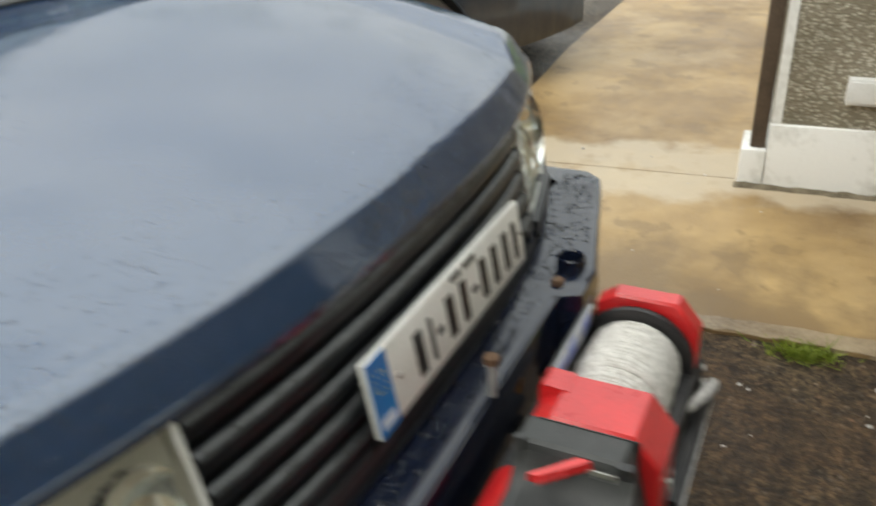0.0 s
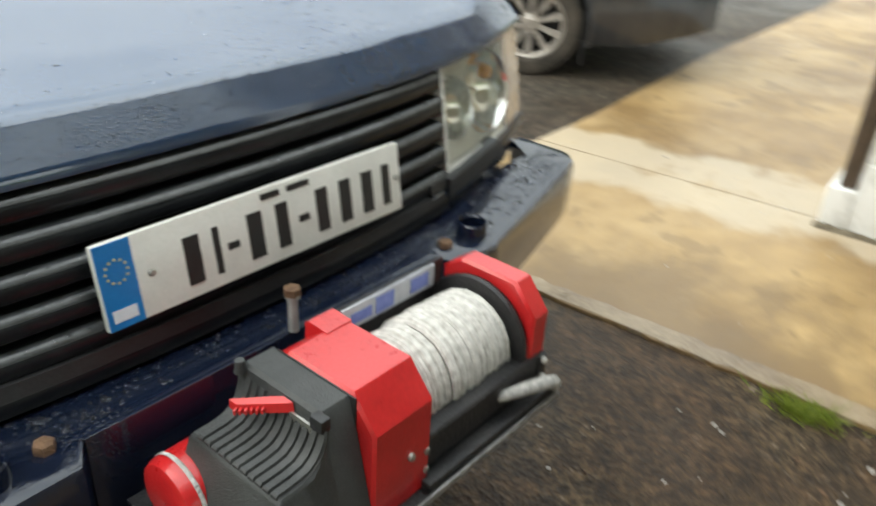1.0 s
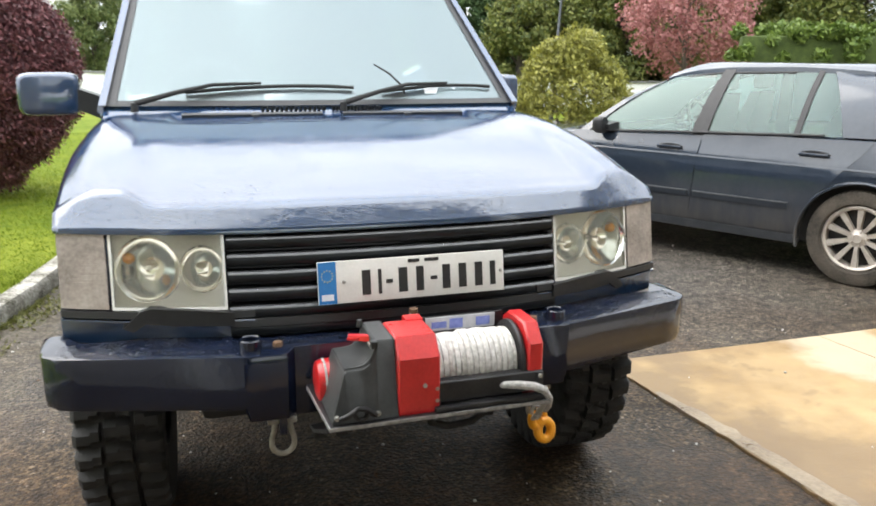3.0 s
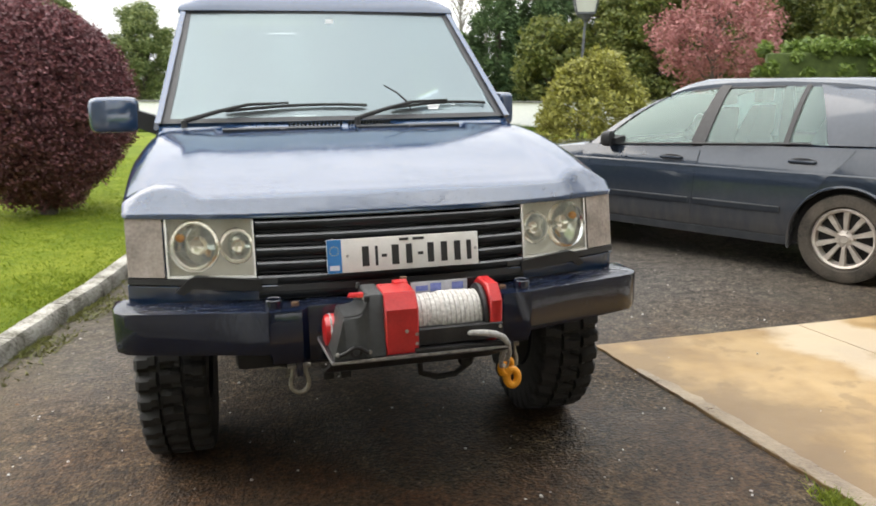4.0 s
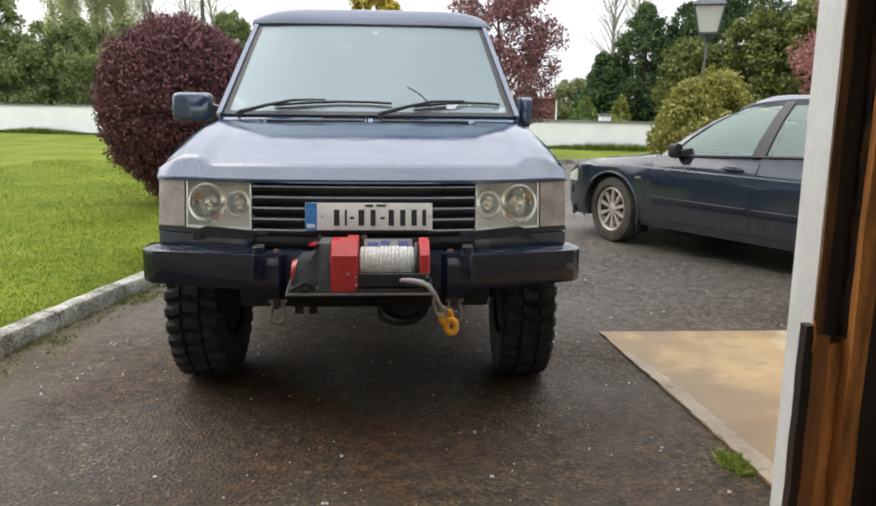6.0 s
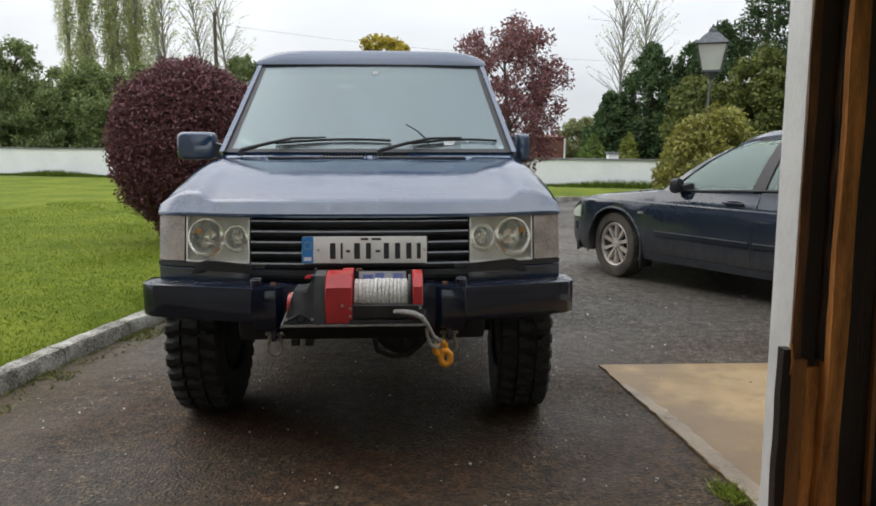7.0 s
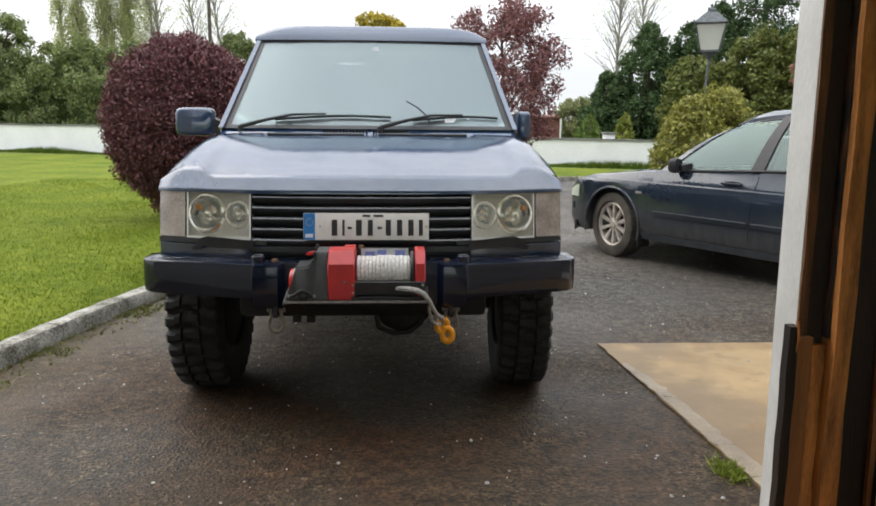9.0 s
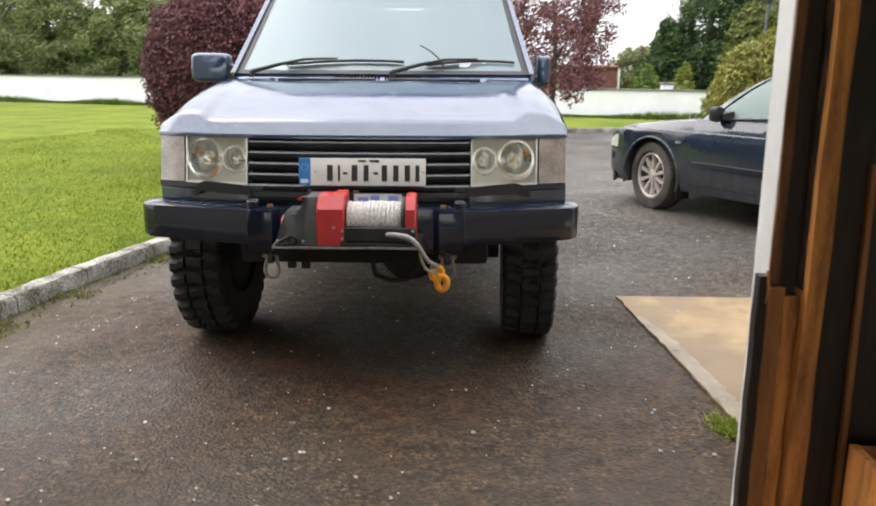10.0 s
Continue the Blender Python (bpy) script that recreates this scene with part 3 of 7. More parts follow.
PEBBLE = pebble_mat()
ASPHALT = asphalt_mat()
EDGE_CONCRETE = surface("grey_damp_concrete", (0.16, 0.112, 0.066), (0.36, 0.280, 0.185), 5.0, 0.34, 0.2, bump=0.4, bump_scale=70.0)
CONCRETE = concrete_mat()
LAWN = surface("lawn_turf", (0.066, 0.108, 0.009), (0.192, 0.222, 0.026), 0.9, 0.9, 0.05, bump=0.8, bump_scale=90.0, fine=0.5, spec=0.1)
FIELD = surface("far_field", (0.06, 0.10, 0.02), (0.11, 0.15, 0.03), 0.05, 0.95, 0.03, bump=0.3, bump_scale=3.0)
GRASS_BLADE = leaf_mat("grass_blades", (0.080, 0.131, 0.009), (0.222, 0.272, 0.028), 0.8)
SHRUB_FILL = surface("dark_purple_shrub_fill", (0.020, 0.008, 0.010), (0.055, 0.022, 0.024), 24.0, 0.9, 0.05, bump=0.8, bump_scale=60.0)
VERGE = leaf_mat("long_verge_grass", (0.045, 0.085, 0.010), (0.135, 0.19, 0.025), 0.8)
WEED = leaf_mat("weed_leaves", (0.075, 0.085, 0.018), (0.21, 0.21, 0.05))
TUFT_GREEN = leaf_mat("bright_tuft_blades", (0.12, 0.17, 0.015), (0.30, 0.35, 0.04), 0.6, 0.35)
BERBERIS = leaf_mat("purple_berberis_leaves", (0.052, 0.0165, 0.0205), (0.182, 0.060, 0.064), 0.6, 0.15)
PLUM = leaf_mat("purple_plum_leaves", (0.105, 0.042, 0.045), (0.30, 0.135, 0.128), 0.5, 0.3)
PINK = leaf_mat("pink_leaves", (0.24, 0.095, 0.090), (0.44, 0.20, 0.185), 0.6, 0.3)
OLIVE = leaf_mat("yellow_green_shrub_leaves", (0.105, 0.115, 0.018), (0.36, 0.345, 0.07))
CONIFER = leaf_mat("dark_conifer_sprays", (0.030, 0.060, 0.026), (0.105, 0.155, 0.062), 0.7, 0.15)
OLIVE_TREE = leaf_mat("olive_tree_leaves", (0.052, 0.078, 0.014), (0.20, 0.215, 0.048), 0.6, 0.25)
PALE_OLIVE = leaf_mat("pale_olive_leaves", (0.13, 0.16, 0.06), (0.32, 0.33, 0.14), 0.6, 0.3)
BROAD = leaf_mat("fresh_green_leaves", (0.072, 0.112, 0.036), (0.27, 0.31, 0.11), 0.55, 0.38)
POPLAR = leaf_mat("pale_spring_leaves", (0.32, 0.34, 0.14), (0.56, 0.58, 0.28), 0.55, 0.45)
PALE_BARK = surface("pale_bark", (0.16, 0.15, 0.13), (0.30, 0.28, 0.25), 8.0, 0.9, 0.05, bump=0.5, bump_scale=30.0)
GOLD = leaf_mat("golden_leaves", (0.30, 0.23, 0.02), (0.58, 0.46, 0.06))
HEDGE = leaf_mat("clipped_hedge_leaves", (0.06, 0.11, 0.015), (0.17, 0.24, 0.04))
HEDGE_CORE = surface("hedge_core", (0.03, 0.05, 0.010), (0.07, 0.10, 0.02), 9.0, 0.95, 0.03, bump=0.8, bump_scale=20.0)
FORSYTH = leaf_mat("yellow_conifer_sprays", (0.13, 0.16, 0.02), (0.28, 0.31, 0.05))


# ---- mesh building ----
class Geo:
    """Gathers the faces of one mesh."""

    def __init__(self):
        self.v, self.f = [], []

    def add(self, verts, faces):
        k = len(self.v)
        self.v += [tuple(p) for p in verts]
        self.f += [tuple(k + i for i in f) for f in faces]
        return self

    def box(self, lo, hi, bevel=0.0, m=None):
        bm = bmesh.new()
        bmesh.ops.create_cube(bm, size=1.0)
        for p in bm.verts:
            p.co = Vector([lo[i] + (p.co[i] + 0.5) * (hi[i] - lo[i]) for i in range(3)])
        if bevel:
            bmesh.ops.bevel(bm, geom=bm.edges[:], offset=bevel, segments=2, profile=0.6, affect="EDGES")
        if m is not None:
            bm.transform(m)
        bm.verts.index_update()
        self.add([p.co[:] for p in bm.verts], [[p.index for p in f.verts] for f in bm.faces])
        bm.free()
        return self

    def loft(self, rings, closed=True, caps=True, flip=False):
        n = len(rings[0])
        faces = []
        for a in range(len(rings) - 1):
            for i in range(n if closed else n - 1):
                j = (i + 1) % n
                q = (a * n + i, a * n + j, (a + 1) * n + j, (a + 1) * n + i)
                faces.append(q[::-1] if flip else q)
        if caps and closed:
            lo, hi = tuple(range(n))[::-1], tuple(range((len(rings) - 1) * n, len(rings) * n))
            faces += [lo[::-1], hi[::-1]] if flip else [lo, hi]
        return self.add([p for r in rings for p in r], faces)

    def prism(self, pts, vec):
        """A flat outline pushed along vec."""
        return self.loft([[Vector(p) for p in pts], [Vector(p) + Vector(vec) for p in pts]])

    def tube(self, path, radius, n=10, caps=True):
        path = [Vector(p) for p in path]
        rad = radius if isinstance(radius, (list, tuple)) else [radius] * len(path)
        rings, side = [], None
        for i, p in enumerate(path):
            d = (path[min(i + 1, len(path) - 1)] - path[max(i - 1, 0)]).normalized()
            if side is None:
                side = d.orthogonal().normalized()
            side = (side - d * side.dot(d)).normalized()
            up = d.cross(side)
            rings.append([p + rad[i] * (math.cos(k * math.tau / n) * side + math.sin(k * math.tau / n) * up) for k in range(n)])
        return self.loft(rings, True, caps)

    def lathe(self, profile, n=32, m=None):
        """A profile of (radius, height) turned about z, then moved by m."""
        m = m or Matrix()
        rings = [[m @ Vector((r * math.cos(k * math.tau / n), r * math.sin(k * math.tau / n), h)) for k in range(n)] for r, h in profile]
        return self.loft(rings, True, False)

    def grid(self, fn, nu, nv, flip=False):
        rows = [[fn(i / nu, j / nv) for j in range(nv + 1)] for i in range(nu + 1)]
        return self.loft(rows, False, False, flip)

    def slab(self, fn, nu, nv, push):
        """A curved sheet with thickness: fn(u, v) gives its face, push the way to its back."""
        k, w = len(self.v), nv + 1
        front = [Vector(fn(i / nu, j / nv)) for i in range(nu + 1) for j in range(nv + 1)]
        back = [p + Vector(push) for p in front]
        size = len(front)
        faces = []
        for i in range(nu):
            for j in range(nv):
                a, b, c, d = i * w + j, i * w + j + 1, (i + 1) * w + j + 1, (i + 1) * w + j
                faces += [(a, b, c, d), (size + d, size + c, size + b, size + a)]
        rim = [i * w for i in range(nu + 1)] + [nu * w + j for j in range(1, w)] + [i * w + nv for i in range(nu - 1, -1, -1)] + list(range(nv - 1, 0, -1))
        for x, y in zip(rim, rim[1:] + rim[:1]):
            faces.append((x, y, size + y, size + x))
        return self.add(front + back, faces)

    def mesh(self, name, smooth=35):
        me = bpy.data.meshes.new(name)
        me.from_pydata(self.v, [], self.f)
        bm = bmesh.new()
        bm.from_mesh(me)
        bmesh.ops.recalc_face_normals(bm, faces=bm.faces[:])
        bm.to_mesh(me)
        bm.free()
        if smooth:
            me.shade_smooth()
            me.set_sharp_from_angle(angle=radians(smooth))
        return me


def part(name, geo, material, parent=None, label="", smooth=35):
    me = geo.mesh(name, smooth) if isinstance(geo, Geo) else geo
    if not me.materials:
        me.materials.append(material)
    ob = new(name, me)
    if parent is not None:
        ob.parent = parent
    return tagged(ob, label)


def thing(name, m, label, category, group="", kind=""):
    ob = new(name)
    ob.empty_display_size = 0.1
    ob.matrix_world = m
    return tagged(ob, label, category, group, kind)


def setting(name, geo, material, label, category, smooth=35):
    return tagged(part(name, geo, material, None, "", smooth), label, category, "", "structure")


def smoothstep(a, b, x):
    t = min(1.0, max(0.0, (x - a) / (b - a)))
    return t * t * (3 - 2 * t)


def curve_at(pts, x):
    """Value at x of a smooth line through (x, value) points."""
    if x <= pts[0][0]:
        return pts[0][1]
    for (x0, v0), (x1, v1) in zip(pts, pts[1:]):
        if x <= x1:
            t = (x - x0) / (x1 - x0)
            return v0 + (v1 - v0) * t
    return pts[-1][1]


def leaves(centres, count, size, rng, squash=(1, 1, 1), shell=0.6, aspect=0.55):
    """Leaf quads strewn through clumps (x, y, z, r), denser towards each clump's skin."""
    c = np.array(centres, float)
    w = c[:, 3] ** 2
    pick = rng.choice(len(c), count, p=w / w.sum())
    d = rng.normal(size=(count, 3))
    d /= np.linalg.norm(d, axis=1)[:, None]
    rad = c[pick, 3] * (shell + (1 - shell) * rng.random(count) ** 0.6) * (1 + 0.10 * rng.normal(size=count))
    p = c[pick, :3] + d * rad[:, None] * np.array(squash)
    a = rng.normal(size=(count, 3)) + 0.5 * d
    a /= np.linalg.norm(a, axis=1)[:, None]
    b = np.cross(a, d + 0.6 * rng.normal(size=(count, 3)))
    b /= np.linalg.norm(b, axis=1)[:, None] + 1e-9
    s = size * (0.6 + 0.8 * rng.random(count))[:, None]
    q = np.stack([p - a * s, p - b * s * aspect, p + a * s, p + b * s * aspect], 1).reshape(-1, 3)
    me = bpy.data.meshes.new("crown")
    me.from_pydata(q.tolist(), [], np.arange(4 * count).reshape(-1, 4).tolist())
    return me


# ---- ground, drive, slab, kerb, walls ----
g = Geo()
g.add([(-400, -300, -0.05), (400, -300, -0.05), (400, 600, -0.05), (-400, 600, -0.05)], [(0, 1, 2, 3)])
setting("ground", g, FIELD, "rough green field beyond the garden wall", "ground")

KERB = [(-2.167, -1.34), (-2.06, 0.0), (-1.97, 0.75), (-1.88, 1.35), (-1.76, 1.95), (-1.62, 2.6), (-1.50, 3.1), (-1.32, 4.2), (-1.10, 5.6), (-0.75, 7.5), (-0.2, 9.6), (0.6, 11.8)]
g = Geo()
drive_edge = [(x, y, 0.0) for x, y in KERB]
far_edge = [(1.4, 13.5, 0.0), (4.5, 14.2, 0.0), (9.0, 13.0, 0.0), (14.0, 9.0, 0.0), (14.0, -3.0, 0.0)]
outline = drive_edge + far_edge
g.add(outline, [tuple(range(len(outline)))[::-1]])
setting("drive", g, ASPHALT, "dark wet tarmac drive with loose pale chippings", "driveway", 0)


def wall_y(x):
    return 21.85 - 0.357 * x


g = Geo()
lawn_l = [(x - 0.10, y, 0.07) for x, y in KERB]
ring = lawn_l + [(1.6, 13.8, 0.03), (5.0, 14.4, 0.02), (9.3, 13.3, 0.02), (14.5, 9.2, 0.02), (30, 9.0, 0.02), (30, wall_y(30), -0.085), (-34, wall_y(-34), -0.085), (-34, -3.0, 0.05), (-3.65, -3.0, 0.05), (-3.65, -1.34, 0.06)]
g.add(ring, [tuple(range(len(ring)))[::-1]])
setting("lawn", g, LAWN, "mown green lawn running up to the garden wall", "lawn", 0)

slab = tagged(new("slab"), "sandy-yellow stained concrete slab beside the house", "concrete slab", "", "structure")
rng = np.random.default_rng(4)


def slab_piece(pts):
    gg = Geo()
    gg.prism([(x, y, -0.04) for x, y in pts], (0, 0, 0.052))
    return part("concrete_bay", gg, CONCRETE, slab, "", 0)


def worn(line, step=0.05, amount=0.004):
    """A line of points broken into short, crumbled steps."""
    out = []
    for (x0, y0), (x1, y1) in zip(line, line[1:]):
        n = max(1, int(math.hypot(x1 - x0, y1 - y0) / step))
        out += [(x0 + (x1 - x0) * i / n + rng.normal() * amount, y0 + (y1 - y0) * i / n) for i in range(n)]
    return out + [line[-1]]


LEFT = worn([(1.29, 1.25), (1.375, 0.40), (1.43, -0.2), (1.49, -0.93), (1.515, -1.225)])
slab_piece(LEFT + [ (2.765, -1.225), (2.765, -0.09), (2.735, -0.06), (2.575, 1.280), (2.0, 1.265)])
part("edge_strip", Geo().prism([(x + 0.004, y, -0.04) for x, y in worn([(1.318, 0.86), (1.372, 0.40), (1.428, -0.2), (1.488, -0.93), (1.512, -1.22)])] + [(x, y, -0.04) for x, y in worn([(1.600, -1.22), (1.580, -0.93), (1.512, -0.2), (1.452, 0.40), (1.352, 0.86)], 0.05, 0.007)], (0, 0, 0.0545)), EDGE_CONCRETE, slab, "grey cement edging", 0)
slab_piece([(2.743, -0.06), (2.583, 1.280), (3.1, 1.30), (4.9, 1.50), (9.0, 1.72), (9.0, -0.16), (3.06, -0.16)])

kerb = tagged(new("kerb"), "weathered off-white concrete kerb along the lawn", "kerb", "", "structure")


def kerb_stone(p, q, k):
    p, q = Vector((*p, 0)), Vector((*q, 0))
    d = (q - p).normalized()
    side = Vector((-d.y, d.x, 0))
    a, b = p + d * 0.006, q - d * 0.006
    rings = []
    steps = 4
    for i in range(steps + 1):
        c = a.lerp(b, i / steps)
        j = [0.003 * math.sin(7.1 * k + 3.3 * i + 1.7 * t) for t in range(6)]
        prof = [(0.0, -0.02), (0.004, 0.070 + j[0]), (0.022, 0.094 + j[1]), (0.10, 0.100 + j[2]), (0.135, 0.090 + j[3]), (0.14, -0.02)]
        rings.append([c + side * s + Vector((0, 0, z)) for s, z in prof])
    part("kerb_stone", Geo().loft(rings), KERB_STONE, kerb)


k = 0
for (x0, y0), (x1, y1) in zip(KERB, KERB[1:]):
    n = max(1, round(math.hypot(x1 - x0, y1 - y0) / 1.05))
    for i in range(n):
        kerb_stone((x0 + (x1 - x0) * i / n, y0 + (y1 - y0) * i / n), (x0 + (x1 - x0) * (i + 1) / n, y0 + (y1 - y0) * (i + 1) / n), k)
        k += 1

# far kerb of the drive, on the other lawn
far_kerb = tagged(new("far_kerb"), "pale concrete kerb on the far side of the drive", "kerb", "", "structure")
FK = [(0.6, 11.8), (1.4, 13.5), (4.5, 14.2), (9.0, 13.0), (14.0, 9.0)]
for (x0, y0), (x1, y1) in zip(FK, FK[1:]):
    n = max(1, round(math.hypot(x1 - x0, y1 - y0) / 0.9))
    for i in range(n):
        p, q = Vector((x0 + (x1 - x0) * i / n, y0 + (y1 - y0) * i / n, 0)), Vector((x0 + (x1 - x0) * (i + 0.985) / n, y0 + (y1 - y0) * (i + 0.985) / n, 0))
        d = (q - p).normalized()
        side = Vector((-d.y, d.x, 0)) * 0.12
        part("kerb_stone", Geo().prism([p, q, q + side, p + side], (0, 0, 0.09)), KERB_STONE, far_kerb)

# garden wall: white render with a grey coping, slightly lower towards the road
g, c = Geo(), Geo()
wn2 = Vector((0.357, 1, 0)).normalized()
rings, crings = [], []
for i in range(33):
    x = -34 + 2 * i
    p = Vector((x, wall_y(x), 0))
    h = curve_at([(-34, 0.975), (-12, 0.935), (4, 0.715), (30, 0.715)], x) + 0.01 * math.sin(i * 1.7)
    rings.append([p + wn2 * s + Vector((0, 0, z)) for s, z in ((0, -0.2), (0, h), (0.2, h), (0.2, -0.2))])
    crings.append([p + wn2 * s + Vector((0, 0, z)) for s, z in ((-0.04, h + 0.002), (-0.04, h + 0.05), (0.24, h + 0.05), (0.24, h + 0.002))])
garden_wall = setting("garden_wall", g.loft(rings), WHITE_WALL, "long low white-painted garden wall", "wall")
part("coping", c.loft(crings), COPING, garden_wall, "grey concrete coping")

# house and garage: pebbledash walls, white plinth, one block round the camera
house = tagged(new("house"), "pebbledashed house wall with white plinth and open garage", "house", "", "structure")
YF = -1.405
SKEW = Matrix.Translation((2.670, -0.065, 0)) @ pose(0, 0, 0, 0, 0, 5) @ Matrix.Translation((-2.775, 0.085, 0))
part("wall_side", Geo().box((2.80, -7.6, 0.305), (3.05, -0.19, 2.75)), PEBBLE, house, "grey-brown pebbledash wall").matrix_local = SKEW
part("wall_end", Geo().box((3.05, -0.44, 0.305), (9.0, -0.19, 2.74)), PEBBLE, house, "grey-brown pebbledash wall").matrix_local = SKEW
part("plinth", Geo().box((2.775, YF, -0.05), (3.05, -0.195, 0.305), 0.008), PLINTH, house, "white painted plinth").matrix_local = SKEW
part("plinth", Geo().box((3.05, -0.42, -0.05), (9.0, -0.17, 0.305), 0.008), PLINTH, house, "white painted plinth").matrix_local = SKEW
part("plinth_block", Geo().box((2.775, -0.193, -0.05), (3.04, -0.085, 0.185), 0.012), PLINTH, house, "worn white plinth block").matrix_local = SKEW
part("downpipe", Geo().box((2.80, -0.186, 0.186), (2.86, -0.120, 2.7), 0.012), PIPE_BROWN, house, "brown square downpipe").matrix_local = SKEW
part("corner_bead", Geo().box((2.792, -0.235, 0.306), (2.799, -0.195, 2.7)), PLINTH, house, "white corner strip").matrix_local = SKEW
part("wall_front", Geo().box((1.322, YF, -0.05), (2.774, -1.23, 2.75)), PEBBLE, house)
part("wall_front", Geo().box((-3.4, YF, -0.05), (-1.42, YF + 0.10, 2.75)), PEBBLE, house)
part("lintel", Geo().box((-1.42, YF, 2.14), (1.322, YF + 0.10, 2.75)), PLINTH, house)
part("wall_west", Geo().box((-3.6, -7.6, -0.05), (-3.4, YF + 0.10, 2.75)), PEBBLE, house)
# unseen back and inner walls, left open and pale to brighten the garage
for x0, x1, z0, z1 in ((-3.6, -2.8, -0.05, 2.75), (2.4, 9.0, -0.05, 2.75), (-2.8, 2.4, -0.05, 0.3), (-2.8, 2.4, 2.3, 2.75)):
    part("wall_back", Geo().box((x0, -7.8, z0), (x1, -7.6, z1)), PLINTH, house)
part("wall_inner", Geo().box((2.6, -7.6, 0.0), (2.774, YF, 2.4)), PLINTH, house)
part("wall_east", Geo().box((9.0, -7.8, -0.05), (9.2, 0.37, 2.75)), PEBBLE, house)
setting("garage_floor", Geo().box((-3.4, -7.6, -0.06), (2.6, YF + 0.05, 0.004)), CONCRETE, "bare concrete garage floor", "floor")
# unseen ceiling, made pale so it bounces light
setting("garage_ceiling", Geo().box((-3.4, -7.6, 2.4), (2.6, YF, 2.5)), PLINTH, "unseen garage ceiling, pale to bounce light", "ceiling")
# unseen roof, kept flat and low so more sky lights the car
setting("roof", Geo().loft([[(x, -8.0, 2.75), (x, -8.0, 2.82), (x, YF + 0.12, 2.92), (x, YF + 0.12, 2.75)] for x in (-3.8, 9.4)]), COPING, "unseen flat garage roof", "roof")

# right-hand door frame of the garage
door_frame = tagged(new("door_frame"), "white-painted garage door frame with rough brown timber behind", "door frame", "", "structure")
part("white_post", Geo().prism([(1.150, YF + 0.002, 0.0), (1.180, -1.222, 0.0), (1.187, -1.215, 0.0), (1.32, -1.215, 0.0), (1.32, YF + 0.002, 0.0)], (0, 0, 2.14)), WHITE_JAMB, door_frame, "worn white painted post")
part("white_post", Geo().box((-1.42, YF - 0.005, 0.0), (-1.34, YF + 0.16, 2.14), 0.004), WHITE_JAMB, door_frame, "worn white painted post")


def board(name, lo, hi, material, wob=0.0015, label=""):
    """A rough upright board with wavering edges."""
    rings = []
    n = 14
    for i in range(n + 1):
        z = lo[2] + (hi[2] - lo[2]) * i / n
        w = [wob * math.sin(i * 1.9 + lo[0] * 40 + q * 2.1) for q in range(4)]
        rings.append([(lo[0] + w[0], lo[1] + w[1], z), (hi[0] + w[2], lo[1] + w[1], z), (hi[0] + w[2], hi[1], z), (lo[0] + w[0], hi[1], z)])
    return part(name, Geo().loft(rings), material, door_frame, label)


board("upper_board", (1.150, YF - 0.009, 0.70), (1.172, YF, 2.14), TIMBER_CHAR, 0.0012, "weathered dark brown board")
# near-black strip holds the deep gap's shade as well as its soot
board("dark_gap", (1.1725, YF - 0.006, 0.70), (1.2125, YF, 2.14), TIMBER_DARK, 0.0006, "sooty rebate with the gap's shade in its colour")
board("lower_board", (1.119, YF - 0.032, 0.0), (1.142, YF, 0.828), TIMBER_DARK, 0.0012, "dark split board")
board("lower_block", (1.1435, YF - 0.028, 0.0), (1.1800, YF, 0.800), TIMBER_RED, 0.0014, "reddish-brown packing")
board("lower_block", (1.1815, YF - 0.026, 0.0), (1.2125, YF, 0.780), TIMBER, 0.0016, "rough pale brown packing")
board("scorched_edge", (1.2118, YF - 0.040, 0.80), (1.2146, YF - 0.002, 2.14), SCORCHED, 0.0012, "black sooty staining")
board("stud", (1.2150, YF - 0.064, 0.0), (1.256, YF, 2.14), TIMBER, 0.0018, "rough orange-brown stud")
# near-black board stands for the unlit void beside the stud
board("side_panel", (1.2580, YF - 0.022, 0.0), (1.46, YF, 2.14), TIMBER_DARK, 0.0006, "near-black panel for the unlit void")
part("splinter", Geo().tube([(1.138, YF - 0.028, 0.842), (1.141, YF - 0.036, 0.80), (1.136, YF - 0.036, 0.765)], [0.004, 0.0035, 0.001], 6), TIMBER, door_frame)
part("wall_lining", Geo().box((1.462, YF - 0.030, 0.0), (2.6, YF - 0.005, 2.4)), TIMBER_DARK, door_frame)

crate = thing("wooden_crate", pose(1.51, -1.60, 0.004), "open crate of rough pale boards on the garage floor", "crate")
for x in (-0.175, 0.155):
    part("side_board", Geo().loft([[(x, -0.10, z), (x + 0.020, -0.10, z), (x + 0.020, 0.10, z), (x, 0.10, z)] for z in (0.0, 0.15, 0.30, 0.448)]), TIMBER, crate)
for y in (-0.10, 0.085):
    for z in (0.30, 0.05):
        part("rail", Geo().box((-0.155, y, z + 0.03), (0.155, y + 0.015, z + 0.145), 0.002), TIMBER_RED, crate)
part("base_board", Geo().box((-0.155, -0.085, 0.02), (0.155, 0.085, 0.035), 0.001), TIMBER_RED, crate)
batten = thing("batten", pose(1.342, YF - 0.038, 0.004), "thin reddish wooden batten leaning on the panel", "batten")
